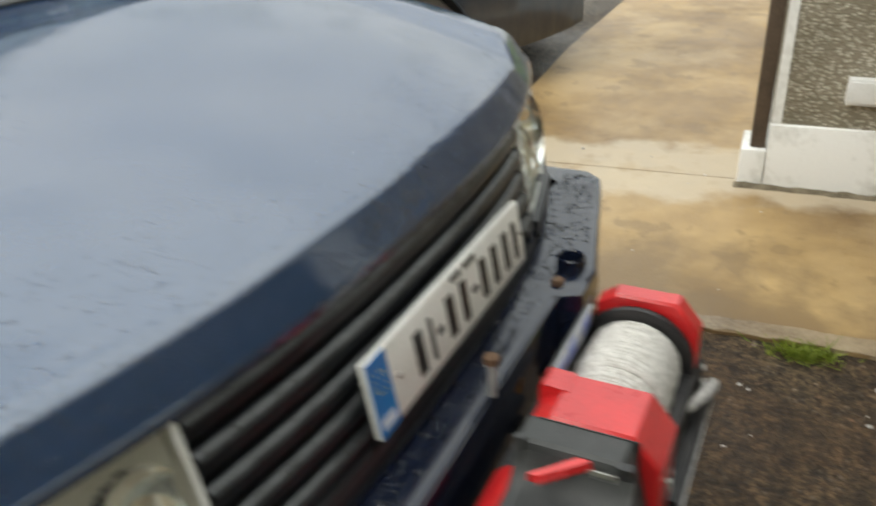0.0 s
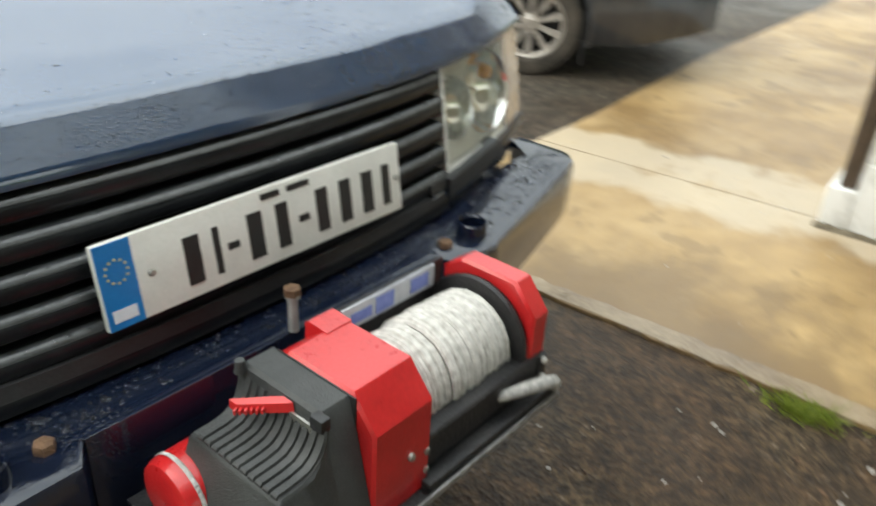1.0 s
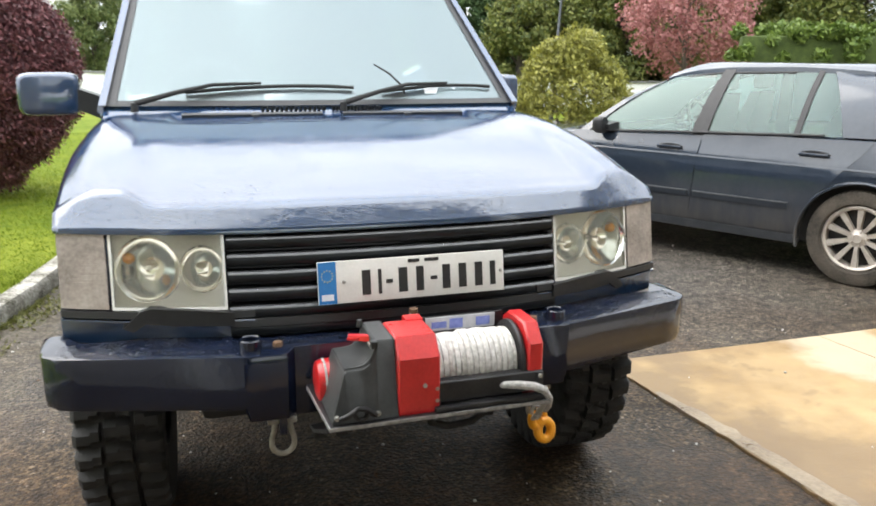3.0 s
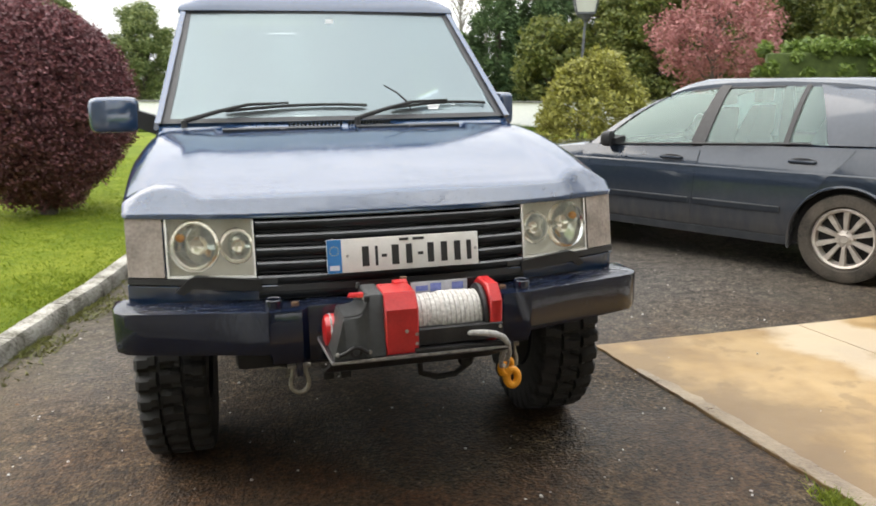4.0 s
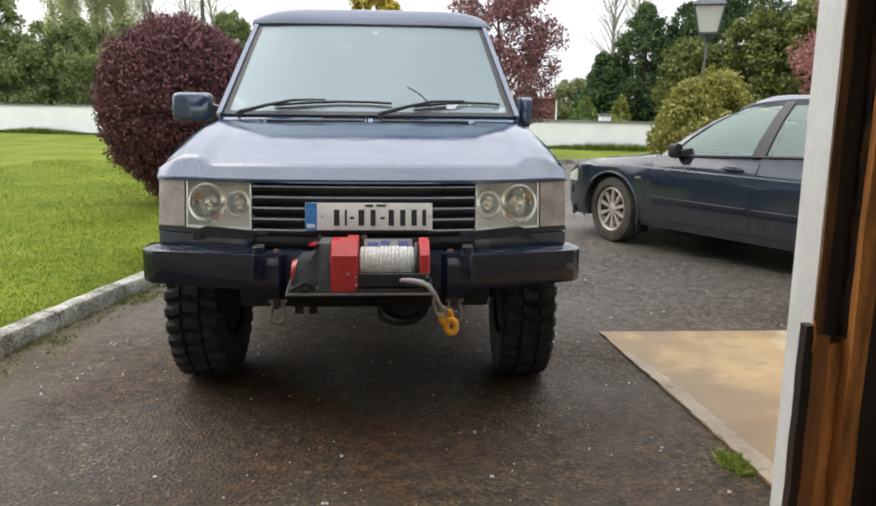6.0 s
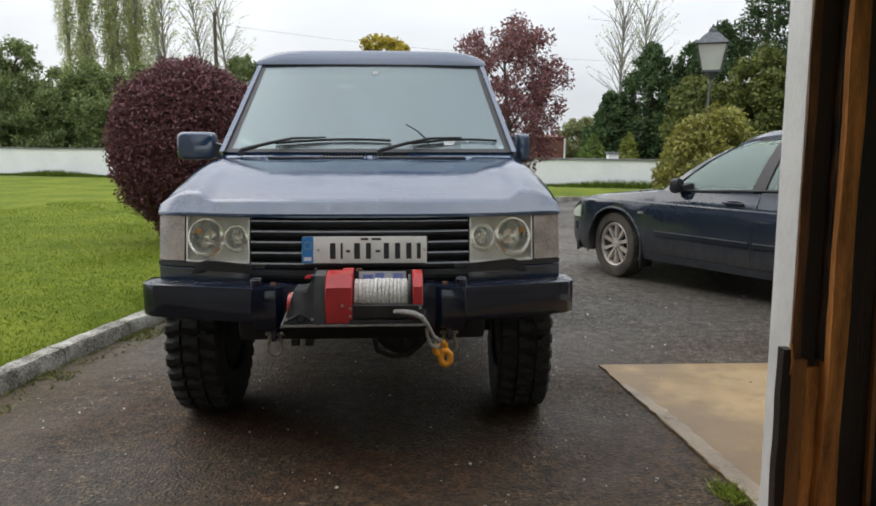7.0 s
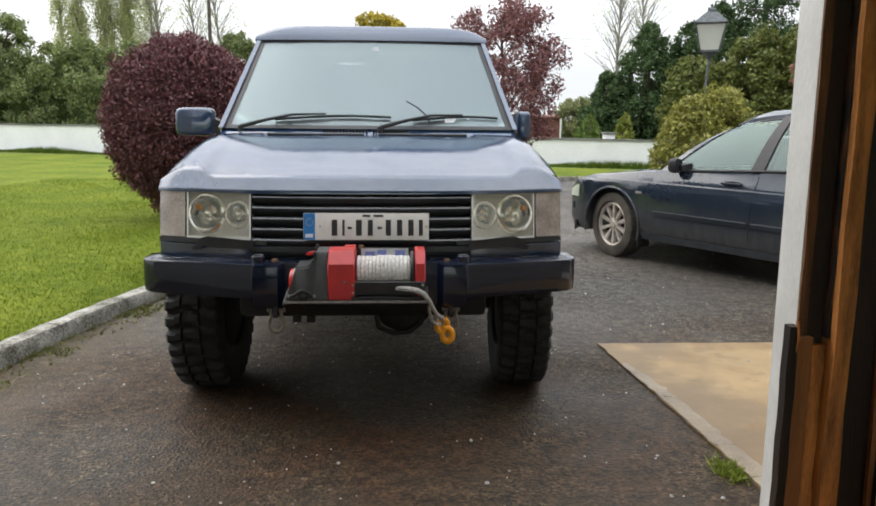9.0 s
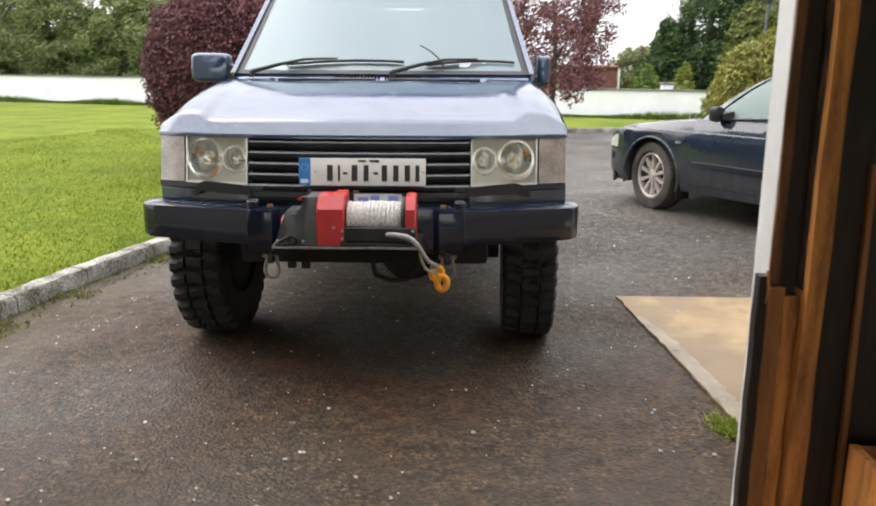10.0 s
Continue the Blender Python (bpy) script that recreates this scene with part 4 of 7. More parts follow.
part("strip", Geo().loft([[(-0.006, -0.008 + d, z), (0.006, -0.008 + d, z), (0.006, 0.008 + d, z), (-0.006, 0.008 + d, z)] for z, d in ((0.0, -0.02), (0.5, -0.008), (1.08, 0.008))]), TIMBER_RED, batten)

rng = np.random.default_rng(14)
rings = []
for i in range(25):
    y = -0.075 - 1.10 * i / 24
    w, h = 0.022 + 0.016 * rng.random(), 0.010 + 0.012 * rng.random() ** 2
    rings.append([(2.781, y, 0.008), (2.772 - w, y, 0.010), (2.772 - w * 0.5, y, 0.012 + h * 0.7), (2.774, y, 0.012 + h), (2.781, y, 0.012 + h)])
part("soil_line", Geo().loft(rings), SILT, house, "grey-brown silt washed against the plinth").matrix_local = SKEW
meter = thing("meter_box", SKEW @ pose(2.788, -0.537, 0.474), "small white plastic meter box on the pebbledash wall", "meter box")
part("cover", Geo().box((-0.035, -0.075, -0.055), (0.014, 0.075, 0.055), 0.006), METER_WHITE, meter)
part("lid", Geo().box((-0.042, -0.062, -0.044), (-0.036, 0.062, 0.044), 0.002), METER_WHITE, meter)


# ---- blue off-roader ----
rover = thing("off_road_car", pose(-0.016, 0.0, 0.0, 0, 0, 1.7), "dark navy lifted four-wheel-drive car with winch bumper, wet bonnet", "car")


def fy(x):
    """How far the nose is swept back at a distance from the middle."""
    return 0.012 + 0.150 * (min(abs(x), 0.9) / 0.86) ** 2.6


def strip(x0, x1, z0, z1, off=0.0, thick=0.03, lean=0.18, n=16, nv=1):
    """A band of the nose between two heights; lean sweeps it back as it rises."""
    return Geo().slab(lambda u, v: (x0 + (x1 - x0) * u, fy(x0 + (x1 - x0) * u) + off + (z0 + (z1 - z0) * v - 0.8) * lean, z0 + (z1 - z0) * v), n, nv, (0, thick, 0))


AX_F, AX_R, RW = 0.64, 3.40, 0.42


def rover_ring(y):
    w = curve_at([(0.16, 0.845), (0.35, 0.875), (0.9, 0.90), (1.3, 0.91), (3.6, 0.92), (4.2, 0.90), (4.45, 0.86)], y)
    top = curve_at([(0.16, 0.985), (0.4, 1.01), (1.2, 1.10), (4.45, 1.12)], y)
    low = 0.52
    for ax in (AX_F, AX_R):
        d = abs(y - ax)
        if d < 0.53:
            low = max(low, 0.40 + math.sqrt(0.53 ** 2 - d * d))
    if y < 0.22:
        low = max(low, 0.70)
    half = [(w - 0.05, low), (w - 0.005, low + 0.03), (w + 0.005, max(0.80, low + 0.05)), (w, max(0.92, low + 0.07)), (w - 0.03, top - 0.02), (w - 0.07, top)]
    return [(x, y, z) for x, z in half] + [(-x, y, z) for x, z in half[::-1]]


ys = [0.19, 0.24, 0.3, 0.36, 0.42, 0.48, 0.54, 0.6, 0.68, 0.76, 0.84, 0.92, 0.98, 1.04, 1.10, 1.16, 1.22, 1.28, 1.32, 1.34, 1.6, 2.2, 2.8, 2.93, 2.95, 3.0, 3.06, 3.12, 3.2, 3.3, 3.4, 3.5, 3.6, 3.7, 3.8, 3.9, 3.98, 4.04, 4.07, 4.2, 4.45]
part("body", Geo().loft([rover_ring(y) for y in ys]), NAVY, rover)
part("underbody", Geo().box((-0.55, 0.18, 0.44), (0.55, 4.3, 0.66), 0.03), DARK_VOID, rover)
part("rear_bumper", Geo().box((-0.88, 4.42, 0.50), (0.88, 4.60, 0.72), 0.04), BLACK_PLASTIC, rover)


def bonnet_pt(u, v):
    """The clamshell bonnet: a lip over the lamps, a dished middle and raised shoulders."""
    x = -0.880 + 1.760 * u
    y0 = fy(x) + 0.035
    ax = abs(x)
    shoulder = smoothstep(0.630, 0.705, ax) * (1 - 0.75 * smoothstep(0.76, 0.885, ax))
    lip = 0.046 + 0.034 * shoulder
    if v < 0.16:
        s = v / 0.16
        y = y0 + 0.73 * lip * s
        z = 1.014 + lip * s
    elif v < 0.22:
        s = (v - 0.16) / 0.06
        y = y0 + 0.73 * lip + 0.040 * s
        z = 1.014 + lip + 0.014 * s * (1.7 - 0.7 * s)
    else:
        s = (v - 0.22) / 0.78
        y = y0 + 0.73 * lip + 0.040 + (1.08 - y0 - 0.73 * lip) * s
        z = 1.028 + lip + (0.200 - lip) * (1 - (1 - s) ** 2.0)
    dish = 0.013 * smoothstep(0.765, 0.80, v) * (1 - smoothstep(0.55, 0.575, ax))
    roll = max(0.0, (ax - 0.76) / 0.12)
    drop = (0.020 + 0.085 * max(0.0, v - 0.1)) * roll ** 2.2 * min(1.0, v * 5)
    crown = 0.012 * (1 - (ax / 0.86) ** 2) * min(1.0, v * 4)
    return (x, y, z - dish - drop + crown)


part("bonnet", Geo().slab(bonnet_pt, 104, 70, (0, 0, -0.012)), NAVY, rover, "navy bonnet beaded with rain", 70)
part("cowl", Geo().slab(lambda u, v: (-0.81 + 1.62 * u, 1.10 + 0.06 * v + 0.055 * (2 * u - 1) ** 2, 1.222 + 0.038 * v - 0.004 * (2 * u - 1) ** 2), 16, 2, (0, 0.02, -0.03)), NAVY, rover, "black scuttle panel")
for x0, x1 in ((-0.25, 0.0), (0.02, 0.22)):
    gg = Geo()
    for i in range(14):
        x = x0 + (x1 - x0) * i / 14
        gg.box((x, 1.118, 1.240), (x + 0.010, 1.140, 1.254))
    part("cowl_vent", gg, GRILLE_BLACK, rover)
# rain standing on the bonnet and the bumper's top
drng = np.random.default_rng(77)


def raindrops(spots):
    gg = Geo()
    for p, size in spots:
        m = Matrix.Translation(p) @ Matrix.Diagonal((0.8 + 0.5 * drng.random(), 0.8 + 0.5 * drng.random(), 1, 1))
        k = len(gg.v)
        ring = [(math.cos(a), math.sin(a)) for a in np.linspace(0, math.tau, 7)[:6]]
        pts = [(size * c, size * s, -0.0004) for c, s in ring] + [(size * 0.65 * c, size * 0.65 * s, size * 0.34) for c, s in ring] + [(0, 0, size * 0.45)]
        gg.add([m @ Vector(q) for q in pts], [(i, (i + 1) % 6, 6 + (i + 1) % 6, 6 + i) for i in range(6)] + [(6 + i, 6 + (i + 1) % 6, 12) for i in range(6)])
    return gg


spots = []
while len(spots) < 3000:
    u, v = 0.03 + 0.94 * drng.random(), 0.03 + 0.28 * drng.random()
    if math.sin(9 * u + 3 * v) * math.cos(7 * u - 11 * v) + 0.6 * drng.normal() > -0.1:
        spots.append((Vector(bonnet_pt(u, v)), 0.0009 + 0.0015 * drng.random() ** 2))
part("rain_cover", raindrops(spots), WATER, rover, "beads of rain", 60)
spots = []
while len(spots) < 2400:
    x = -0.88 + 1.76 * drng.random()
    front = -0.098 * max(0.0, 0.82 - abs(x)) / 0.385 if abs(x) > 0.43 else -0.055
    spots.append((Vector((x, front + 0.02 + (0.085 - front) * drng.random(), 0.732)), 0.0016 + 0.0034 * drng.random() ** 2))
part("rain_cover", raindrops(spots), WATER, rover, "beads of rain", 60)
# washer jets and bonnet rear edge
for x in (-0.28, 0.30):
    part("washer_jet", Geo().box((x - 0.014, 1.030, 1.212), (x + 0.014, 1.062, 1.232), 0.004), BLACK_PLASTIC, rover)
for x0, x1 in ((-0.54, -0.03), (0.05, 0.53)):
    part("bonnet_slot", Geo().loft([[(x, 1.060, 1.205), (x, 1.052, 1.232), (x, 1.070, 1.238), (x, 1.086, 1.212)] for x in (x0, x0 + 0.02, x1 - 0.02, x1)]), BLACK_PLASTIC, rover, "dark air slot")

# nose
LAMP_BOWLS = ((0.655, 0.079), (0.522, 0.055))


def lamp_plate(sx, x0, x1):
    """The pale plate of a headlamp, with two round openings."""
    gg, nu, nv = Geo(), 72, 50
    px = [x0 + (x1 - x0) * i / nu for i in range(nu + 1)]
    pz = [0.812 + 0.198 * j / nv for j in range(nv + 1)]
    verts = [(x, fy(x) + 0.014 + (z - 0.8) * 0.24, z) for x in px for z in pz]
    faces = []
    for i in range(nu):
        for j in range(nv):
            mx, mz = (px[i] + px[i + 1]) / 2, (pz[j] + pz[j + 1]) / 2
            if all(math.hypot(mx - sx * cx, (mz - 0.911) / 1.05) > r for cx, r in LAMP_BOWLS):
                a = i * (nv + 1) + j
                faces.append((a, a + nv + 1, a + nv + 2, a + 1))
    return gg.add(verts, faces)


part("grille_backing", strip(-0.46, 0.46, 0.775, 1.008, 0.060, 0.02), GRILLE_BLACK, rover)
wet = []
for i in range(6):
    z = 0.7715 + 0.0444 * i
    gg = Geo()
    prof = ((0.040, -0.032), (0.003, -0.031), (0.0, -0.028), (0.0, -0.0130), (0.0012, -0.0078), (0.0040, -0.0036), (0.0085, -0.0009), (0.0140, 0.0), (0.040, -0.002))
    gg.slab(lambda u, v: (-0.462 + 0.924 * u, fy(-0.462 + 0.924 * u) + (z - 0.8) * 0.18 + prof[round(v * 8)][0], z + prof[round(v * 8)][1]), 20, 8, (0, 0.004, -0.003))
    bar = part("grille_bar", gg, GRILLE_BLACK, rover, "", 55)
    for x in drng.random(58):
        x = -0.455 + 0.91 * x
        wet.append((Vector((x, fy(x) + (z - 0.8) * 0.18 + 0.0055, z - 0.0018)), 0.0014 + 0.0026 * drng.random() ** 2))
    # paler strip puts the sky's highlight on the bar's edge into colour
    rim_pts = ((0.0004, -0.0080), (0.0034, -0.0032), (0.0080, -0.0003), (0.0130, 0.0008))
    part("bar_edge", Geo().slab(lambda u, v: (-0.460 + 0.920 * u, fy(-0.460 + 0.920 * u) + (z - 0.8) * 0.18 + rim_pts[round(v * 3)][0], z + rim_pts[round(v * 3)][1]), 20, 3, (0, 0.002, -0.002)), BAR_GLINT, bar, "paler strip for the upper edge's sky highlight")
tagged(part("rain_cover", raindrops(wet), WATER, rover, "beads of rain", 60), "beads of rain", "", "", "stuff")
part("grille_top_bar", strip(-0.465, 0.465, 1.004, 1.014, 0.020, 0.04), GRILLE_BLACK, rover)
for sx in (-1, 1):
    name = lambda a, b: (min(sx * a, sx * b), max(sx * a, sx * b))
    # headlamp
    a, b = name(0.466, 0.748)
    lamp = part("headlamp", lamp_plate(sx, a, b), LAMP_BODY, rover, "twin-reflector headlamp with hazy lens")
    part("lens", Geo().grid(lambda u, v: (a + (b - a) * u, fy(a + (b - a) * u) + (0.012 + 0.198 * v) * 0.18 + 0.006, 0.812 + 0.198 * v), 12, 2), LENS, lamp, "hazy clear lens").visible_shadow = False
    for z0, z1 in ((0.810, 0.818), (1.004, 1.012)):
        part("lamp_rim", strip(a, b, z0, z1, 0.004, 0.085), LAMP_BODY, lamp)
    for xx in (a, b - 0.007):
        part("lamp_rim", strip(xx, xx + 0.007, 0.812, 1.010, 0.004, 0.085, n=1), LAMP_BODY, lamp)
    for cx, r in LAMP_BOWLS:
        m = pose(sx * cx, fy(cx) + 0.041, 0.911, 90 - 12) @ Matrix.Scale(1.05, 4, (0, 1, 0))
        part("reflector", Geo().lathe([(0.0001, -0.55 * r), (r * 0.12, -0.542 * r), (r * 0.35, -0.48 * r), (r * 0.6, -0.35 * r), (r * 0.8, -0.19 * r), (r * 0.93, -0.06 * r), (r, 0.002), (r * 1.03, 0.006)], 28, m), CHROME, lamp)
        part("bulb", Geo().lathe([(0.0001, -0.2 * r), (r * 0.09, -0.22 * r), (r * 0.11, -0.3 * r), (r * 0.11, -0.54 * r)], 12, m), CHROME, lamp)
    # amber dome put in for the amber reflection seen in the bowl
    part("bulb", Geo().lathe([(0.001, 0.0), (0.012, -0.006), (0.015, -0.02)], 10, pose(sx * 0.700, fy(0.70) + 0.040, 0.936, 90)), AMBER, lamp, "amber spot for a reflection in the bowl")
    # indicator, wrapped round the corner
    a, b = name(0.756, 0.874)
    ind = part("indicator", strip(a, b, 0.812, 1.010, 0.004, 0.05, n=10), RIBBED_LENS, rover, "clear ribbed indicator unit")
    gg = Geo()
    for i in range(8):
        z = 0.874 + i * 0.0095
        s2 = strip(a + 0.012, b - 0.012, z, z + 0.005, 0.0032, 0.002, n=10)
        gg.add(s2.v, s2.f)
    part("lens_ribs", gg, RIBBED_LENS, ind)
    # black trim under the lamp, with its stepped edge
    a, b = name(0.40, 0.876)
    part("lamp_trim", strip(a, b, 0.790, 0.808, -0.002, 0.06, n=14), BLACK_PLASTIC, rover)
    pts = [(0.452, 0.806), (0.560, 0.815), (0.655, 0.820), (0.680, 0.812), (0.725, 0.766), (0.700, 0.757), (0.668, 0.780), (0.600, 0.774), (0.452, 0.770)]
    part("trim_step", Geo().loft([[(sx * x, fy(x) - 0.012 + dy, z) for x, z in pts] for dy in (0.0, 0.03)]), BLACK_PLASTIC, rover)
    part("trim_pin_line", strip(a, b, 0.781, 0.785, -0.001, 0.05, n=14), NAVY, rover)
part("grille_base", strip(-0.46, 0.46, 0.765, 0.785, 0.0, 0.06), BLACK_PLASTIC, rover)
part("valance", strip(-0.880, 0.880, 0.715, 0.779, 0.022, 0.10, 0.04, n=24), NAVY, rover, "navy front valance")

# number plate, its writing as plain bars
plate = part("number_plate", Geo().box((-0.24, -0.010, 0.808), (0.28, 0.0, 0.920), 0.002, pose(0, 0.002, 0.008, 0) @ Matrix.Translation((0, 0.0, 0.808)) @ Matrix.Rotation(radians(-9), 4, "X") @ Matrix.Translation((0, 0, -0.808))), PLATE_WHITE, rover, "white registration plate with blue band")
PM = pose(0, 0.002, 0.008) @ Matrix.Translation((0, 0.0, 0.808)) @ Matrix.Rotation(radians(-9), 4, "X") @ Matrix.Translation((0, 0, -0.808))
part("blue_band", Geo().box((-0.239, -0.0112, 0.809), (-0.192, -0.0095, 0.919), 0, PM), PLATE_BLUE, plate, "blue band")
for x0, x1 in ((-0.130, -0.090), (-0.082, -0.066), (-0.030, 0.012), (0.020, 0.056), (0.094, 0.132), (0.141, 0.179), (0.188, 0.226), (0.234, 0.262)):
    part("plate_bar", Geo().box((x0 + 0.16 * (x1 - x0), -0.0114, 0.826), (x1 - 0.26 * (x1 - x0), -0.0096, 0.892), 0, PM), INK, plate, "black bar")
for x0, x1 in ((-0.058, -0.040), (0.066, 0.085)):
    part("plate_dash", Geo().box((x0, -0.0114, 0.853), (x1, -0.0096, 0.863), 0, PM), INK, plate)
for x0, x1 in ((0.004, 0.036), (0.050, 0.090)):
    part("plate_small_bar", Geo().box((x0, -0.0114, 0.904), (x1, -0.0096, 0.913), 0, PM), INK, plate)
for i in range(12):
    a = math.tau * i / 12
    part("star_dot", Geo().lathe([(0.0022, 0.0004), (0.0018, 0.0010), (0.0001, 0.0011)], 6, PM @ pose(-0.2155 + 0.0145 * math.cos(a), -0.0112, 0.882 + 0.0150 * math.sin(a), 90)), PLATE_YELLOW, plate)
part("plate_small_bar", Geo().box((-0.232, -0.0118, 0.818), (-0.200, -0.0108, 0.834), 0, PM), PALE_INK, plate)
for sx in (-0.172, 0.270):
    part("plate_screw", Geo().lathe([(0.001, 0.0035), (0.004, 0.003), (0.005, 0.0)], 10, PM @ pose(sx, -0.010, 0.864, 90)), STEEL, plate)

# bumper: heavy folded steel with swept ends and a recess for the winch
BUMP = [(-0.925, 0.17, 0.717, 0.606), (-0.924, 0.10, 0.726, 0.596), (-0.912, 0.047, 0.731, 0.590), (-0.880, 0.016, 0.732, 0.587), (-0.825, 0.000, 0.732, 0.585), (-0.444, -0.097, 0.732, 0.580), (-0.434, -0.102, 0.732, 0.548), (-0.338, -0.100, 0.732, 0.545), (-0.315, -0.058, 0.732, 0.540)]
BUMP = BUMP + [(-x, y, a, b) for x, y, a, b in BUMP[::-1]]


def bump_ring(x, yf, zt, zb):
    back = 0.19 if abs(x) > 0.84 else 0.11
    pts = [(back, zt), (yf + 0.016, zt), (yf + 0.004, zt - 0.004), (yf, zt - 0.016), (yf + 0.002, zb + 0.025), (yf + 0.010, zb + 0.006), (yf + 0.03, zb), (max(back, yf + 0.05), zb)]
    return [(x, y, z) for y, z in pts]


bumper = part("bumper", Geo().loft([bump_ring(*b) for b in BUMP]), NAVY_DULL, rover, "heavy navy steel winch bumper")
for sx in (-1, 1):
    m = pose(sx * 0.422, -0.049, 0.732)
    part("tube_socket", Geo().lathe([(0.0225, -0.02), (0.0225, 0.026), (0.025, 0.029), (0.0275, 0.026), (0.0275, 0.0)], 24, m), NAVY_DULL, bumper, "open round tube socket")
    part("bolt", Geo().lathe([(0.0001, 0.012), (0.012, 0.012), (0.013, 0.010), (0.013, 0.0)], 6, pose(sx * 0.354, -0.045, 0.732)), RUST, bumper, "rusty bolt head")
    # towing shackle
    xs = -0.352 if sx < 0 else 0.372
    arc = [(xs + 0.029 * math.cos(t), -0.060, 0.470 + 0.030 * math.sin(t)) for t in np.linspace(math.pi, 2 * math.pi, 14)]
    path = [(xs - 0.019, -0.058, 0.535), (xs - 0.022, -0.059, 0.505), (xs - 0.028, -0.060, 0.486)] + arc + [(xs + 0.028, -0.060, 0.486), (xs + 0.022, -0.059, 0.505), (xs + 0.019, -0.058, 0.535)]
    sh = part("shackle", Geo().tube(path, 0.0075, 10), GALV, bumper, "galvanised bow shackle")
    part("shackle_pin", Geo().tube([(xs - 0.037, -0.058, 0.532), (xs + 0.037, -0.058, 0.532)], 0.0085, 10), GALV, sh)
    part("tow_eye", Geo().box((xs - 0.010, -0.088, 0.505), (xs + 0.010, -0.03, 0.56), 0.004), NAVY_DULL, bumper)
part("tall_bolt", Geo().lathe([(0.0001, 0.064), (0.011, 0.064), (0.0115, 0.056), (0.0075, 0.055), (0.0075, 0.0)], 8, pose(0.001, -0.057, 0.732)), BOLT_STEEL, bumper, "long bolt with rusty head")
part("bolt_head", Geo().lathe([(0.0001, 0.072), (0.0125, 0.071), (0.0130, 0.060), (0.009, 0.059)], 6, pose(0.001, -0.057, 0.732)), RUST, bumper)

# winch tray and skid plate
TRAY = [(-0.290, -0.085), (-0.278, -0.350), (0.262, -0.350), (0.275, -0.085)]
tray = part("winch_tray", Geo().prism([(x, y, 0.630) for x, y in TRAY], (0, 0, 0.006)), TRAY_BLACK, rover, "black steel winch tray")
part("worn_lip", Geo().prism([(-0.281, -0.3535, 0.629), (0.264, -0.3535, 0.629), (0.264, -0.3502, 0.629), (-0.281, -0.3502, 0.629)], (0, 0, 0.0085)), WORN_EDGE, tray, "bare worn steel edge")
part("worn_lip", Geo().prism([(-0.2935, -0.100, 0.629), (-0.2815, -0.350, 0.629), (-0.2783, -0.350, 0.629), (-0.2903, -0.100, 0.629)], (0, 0, 0.0085)), WORN_EDGE, tray, "bare worn steel edge")
part("skid_plate", Geo().loft([[(x, -0.342, 0.622), (x, -0.150, 0.532), (x, -0.085, 0.516), (x, -0.085, 0.524), (x, -0.147, 0.540), (x, -0.336, 0.629)] for x in (-0.285, 0.268)]), TRAY_BLACK, rover, "sloping black skid plate")
for x in (-0.262, -0.205, 0.20):
    part("plate_bracket", Geo().box((x - 0.016, -0.11, 0.492), (x + 0.016, -0.07, 0.520), 0.003), DARK_VOID, rover)
part("tray_back", Geo().box((-0.315, -0.060, 0.545), (0.315, -0.052, 0.732), 0.002), NAVY_DULL, rover)
part("winch_back_plate", Geo().box((-0.010, -0.150, 0.636), (0.216, -0.146, 0.808), 0.001), TRAY_BLACK, rover)
lab = part("winch_label", Geo().box((0.004, -0.1545, 0.770), (0.192, -0.1515, 0.806), 0), LABEL_GREY, rover, "worn blue and silver label")
for x0, x1, z0, z1 in ((0.020, 0.060, 0.777, 0.794), (0.068, 0.104, 0.774, 0.800), (0.140, 0.178, 0.776, 0.799)):
    part("label_block", Geo().box((x0, -0.1555, z0), (x1, -0.1543, z1), 0), LABEL_BLUE, lab)

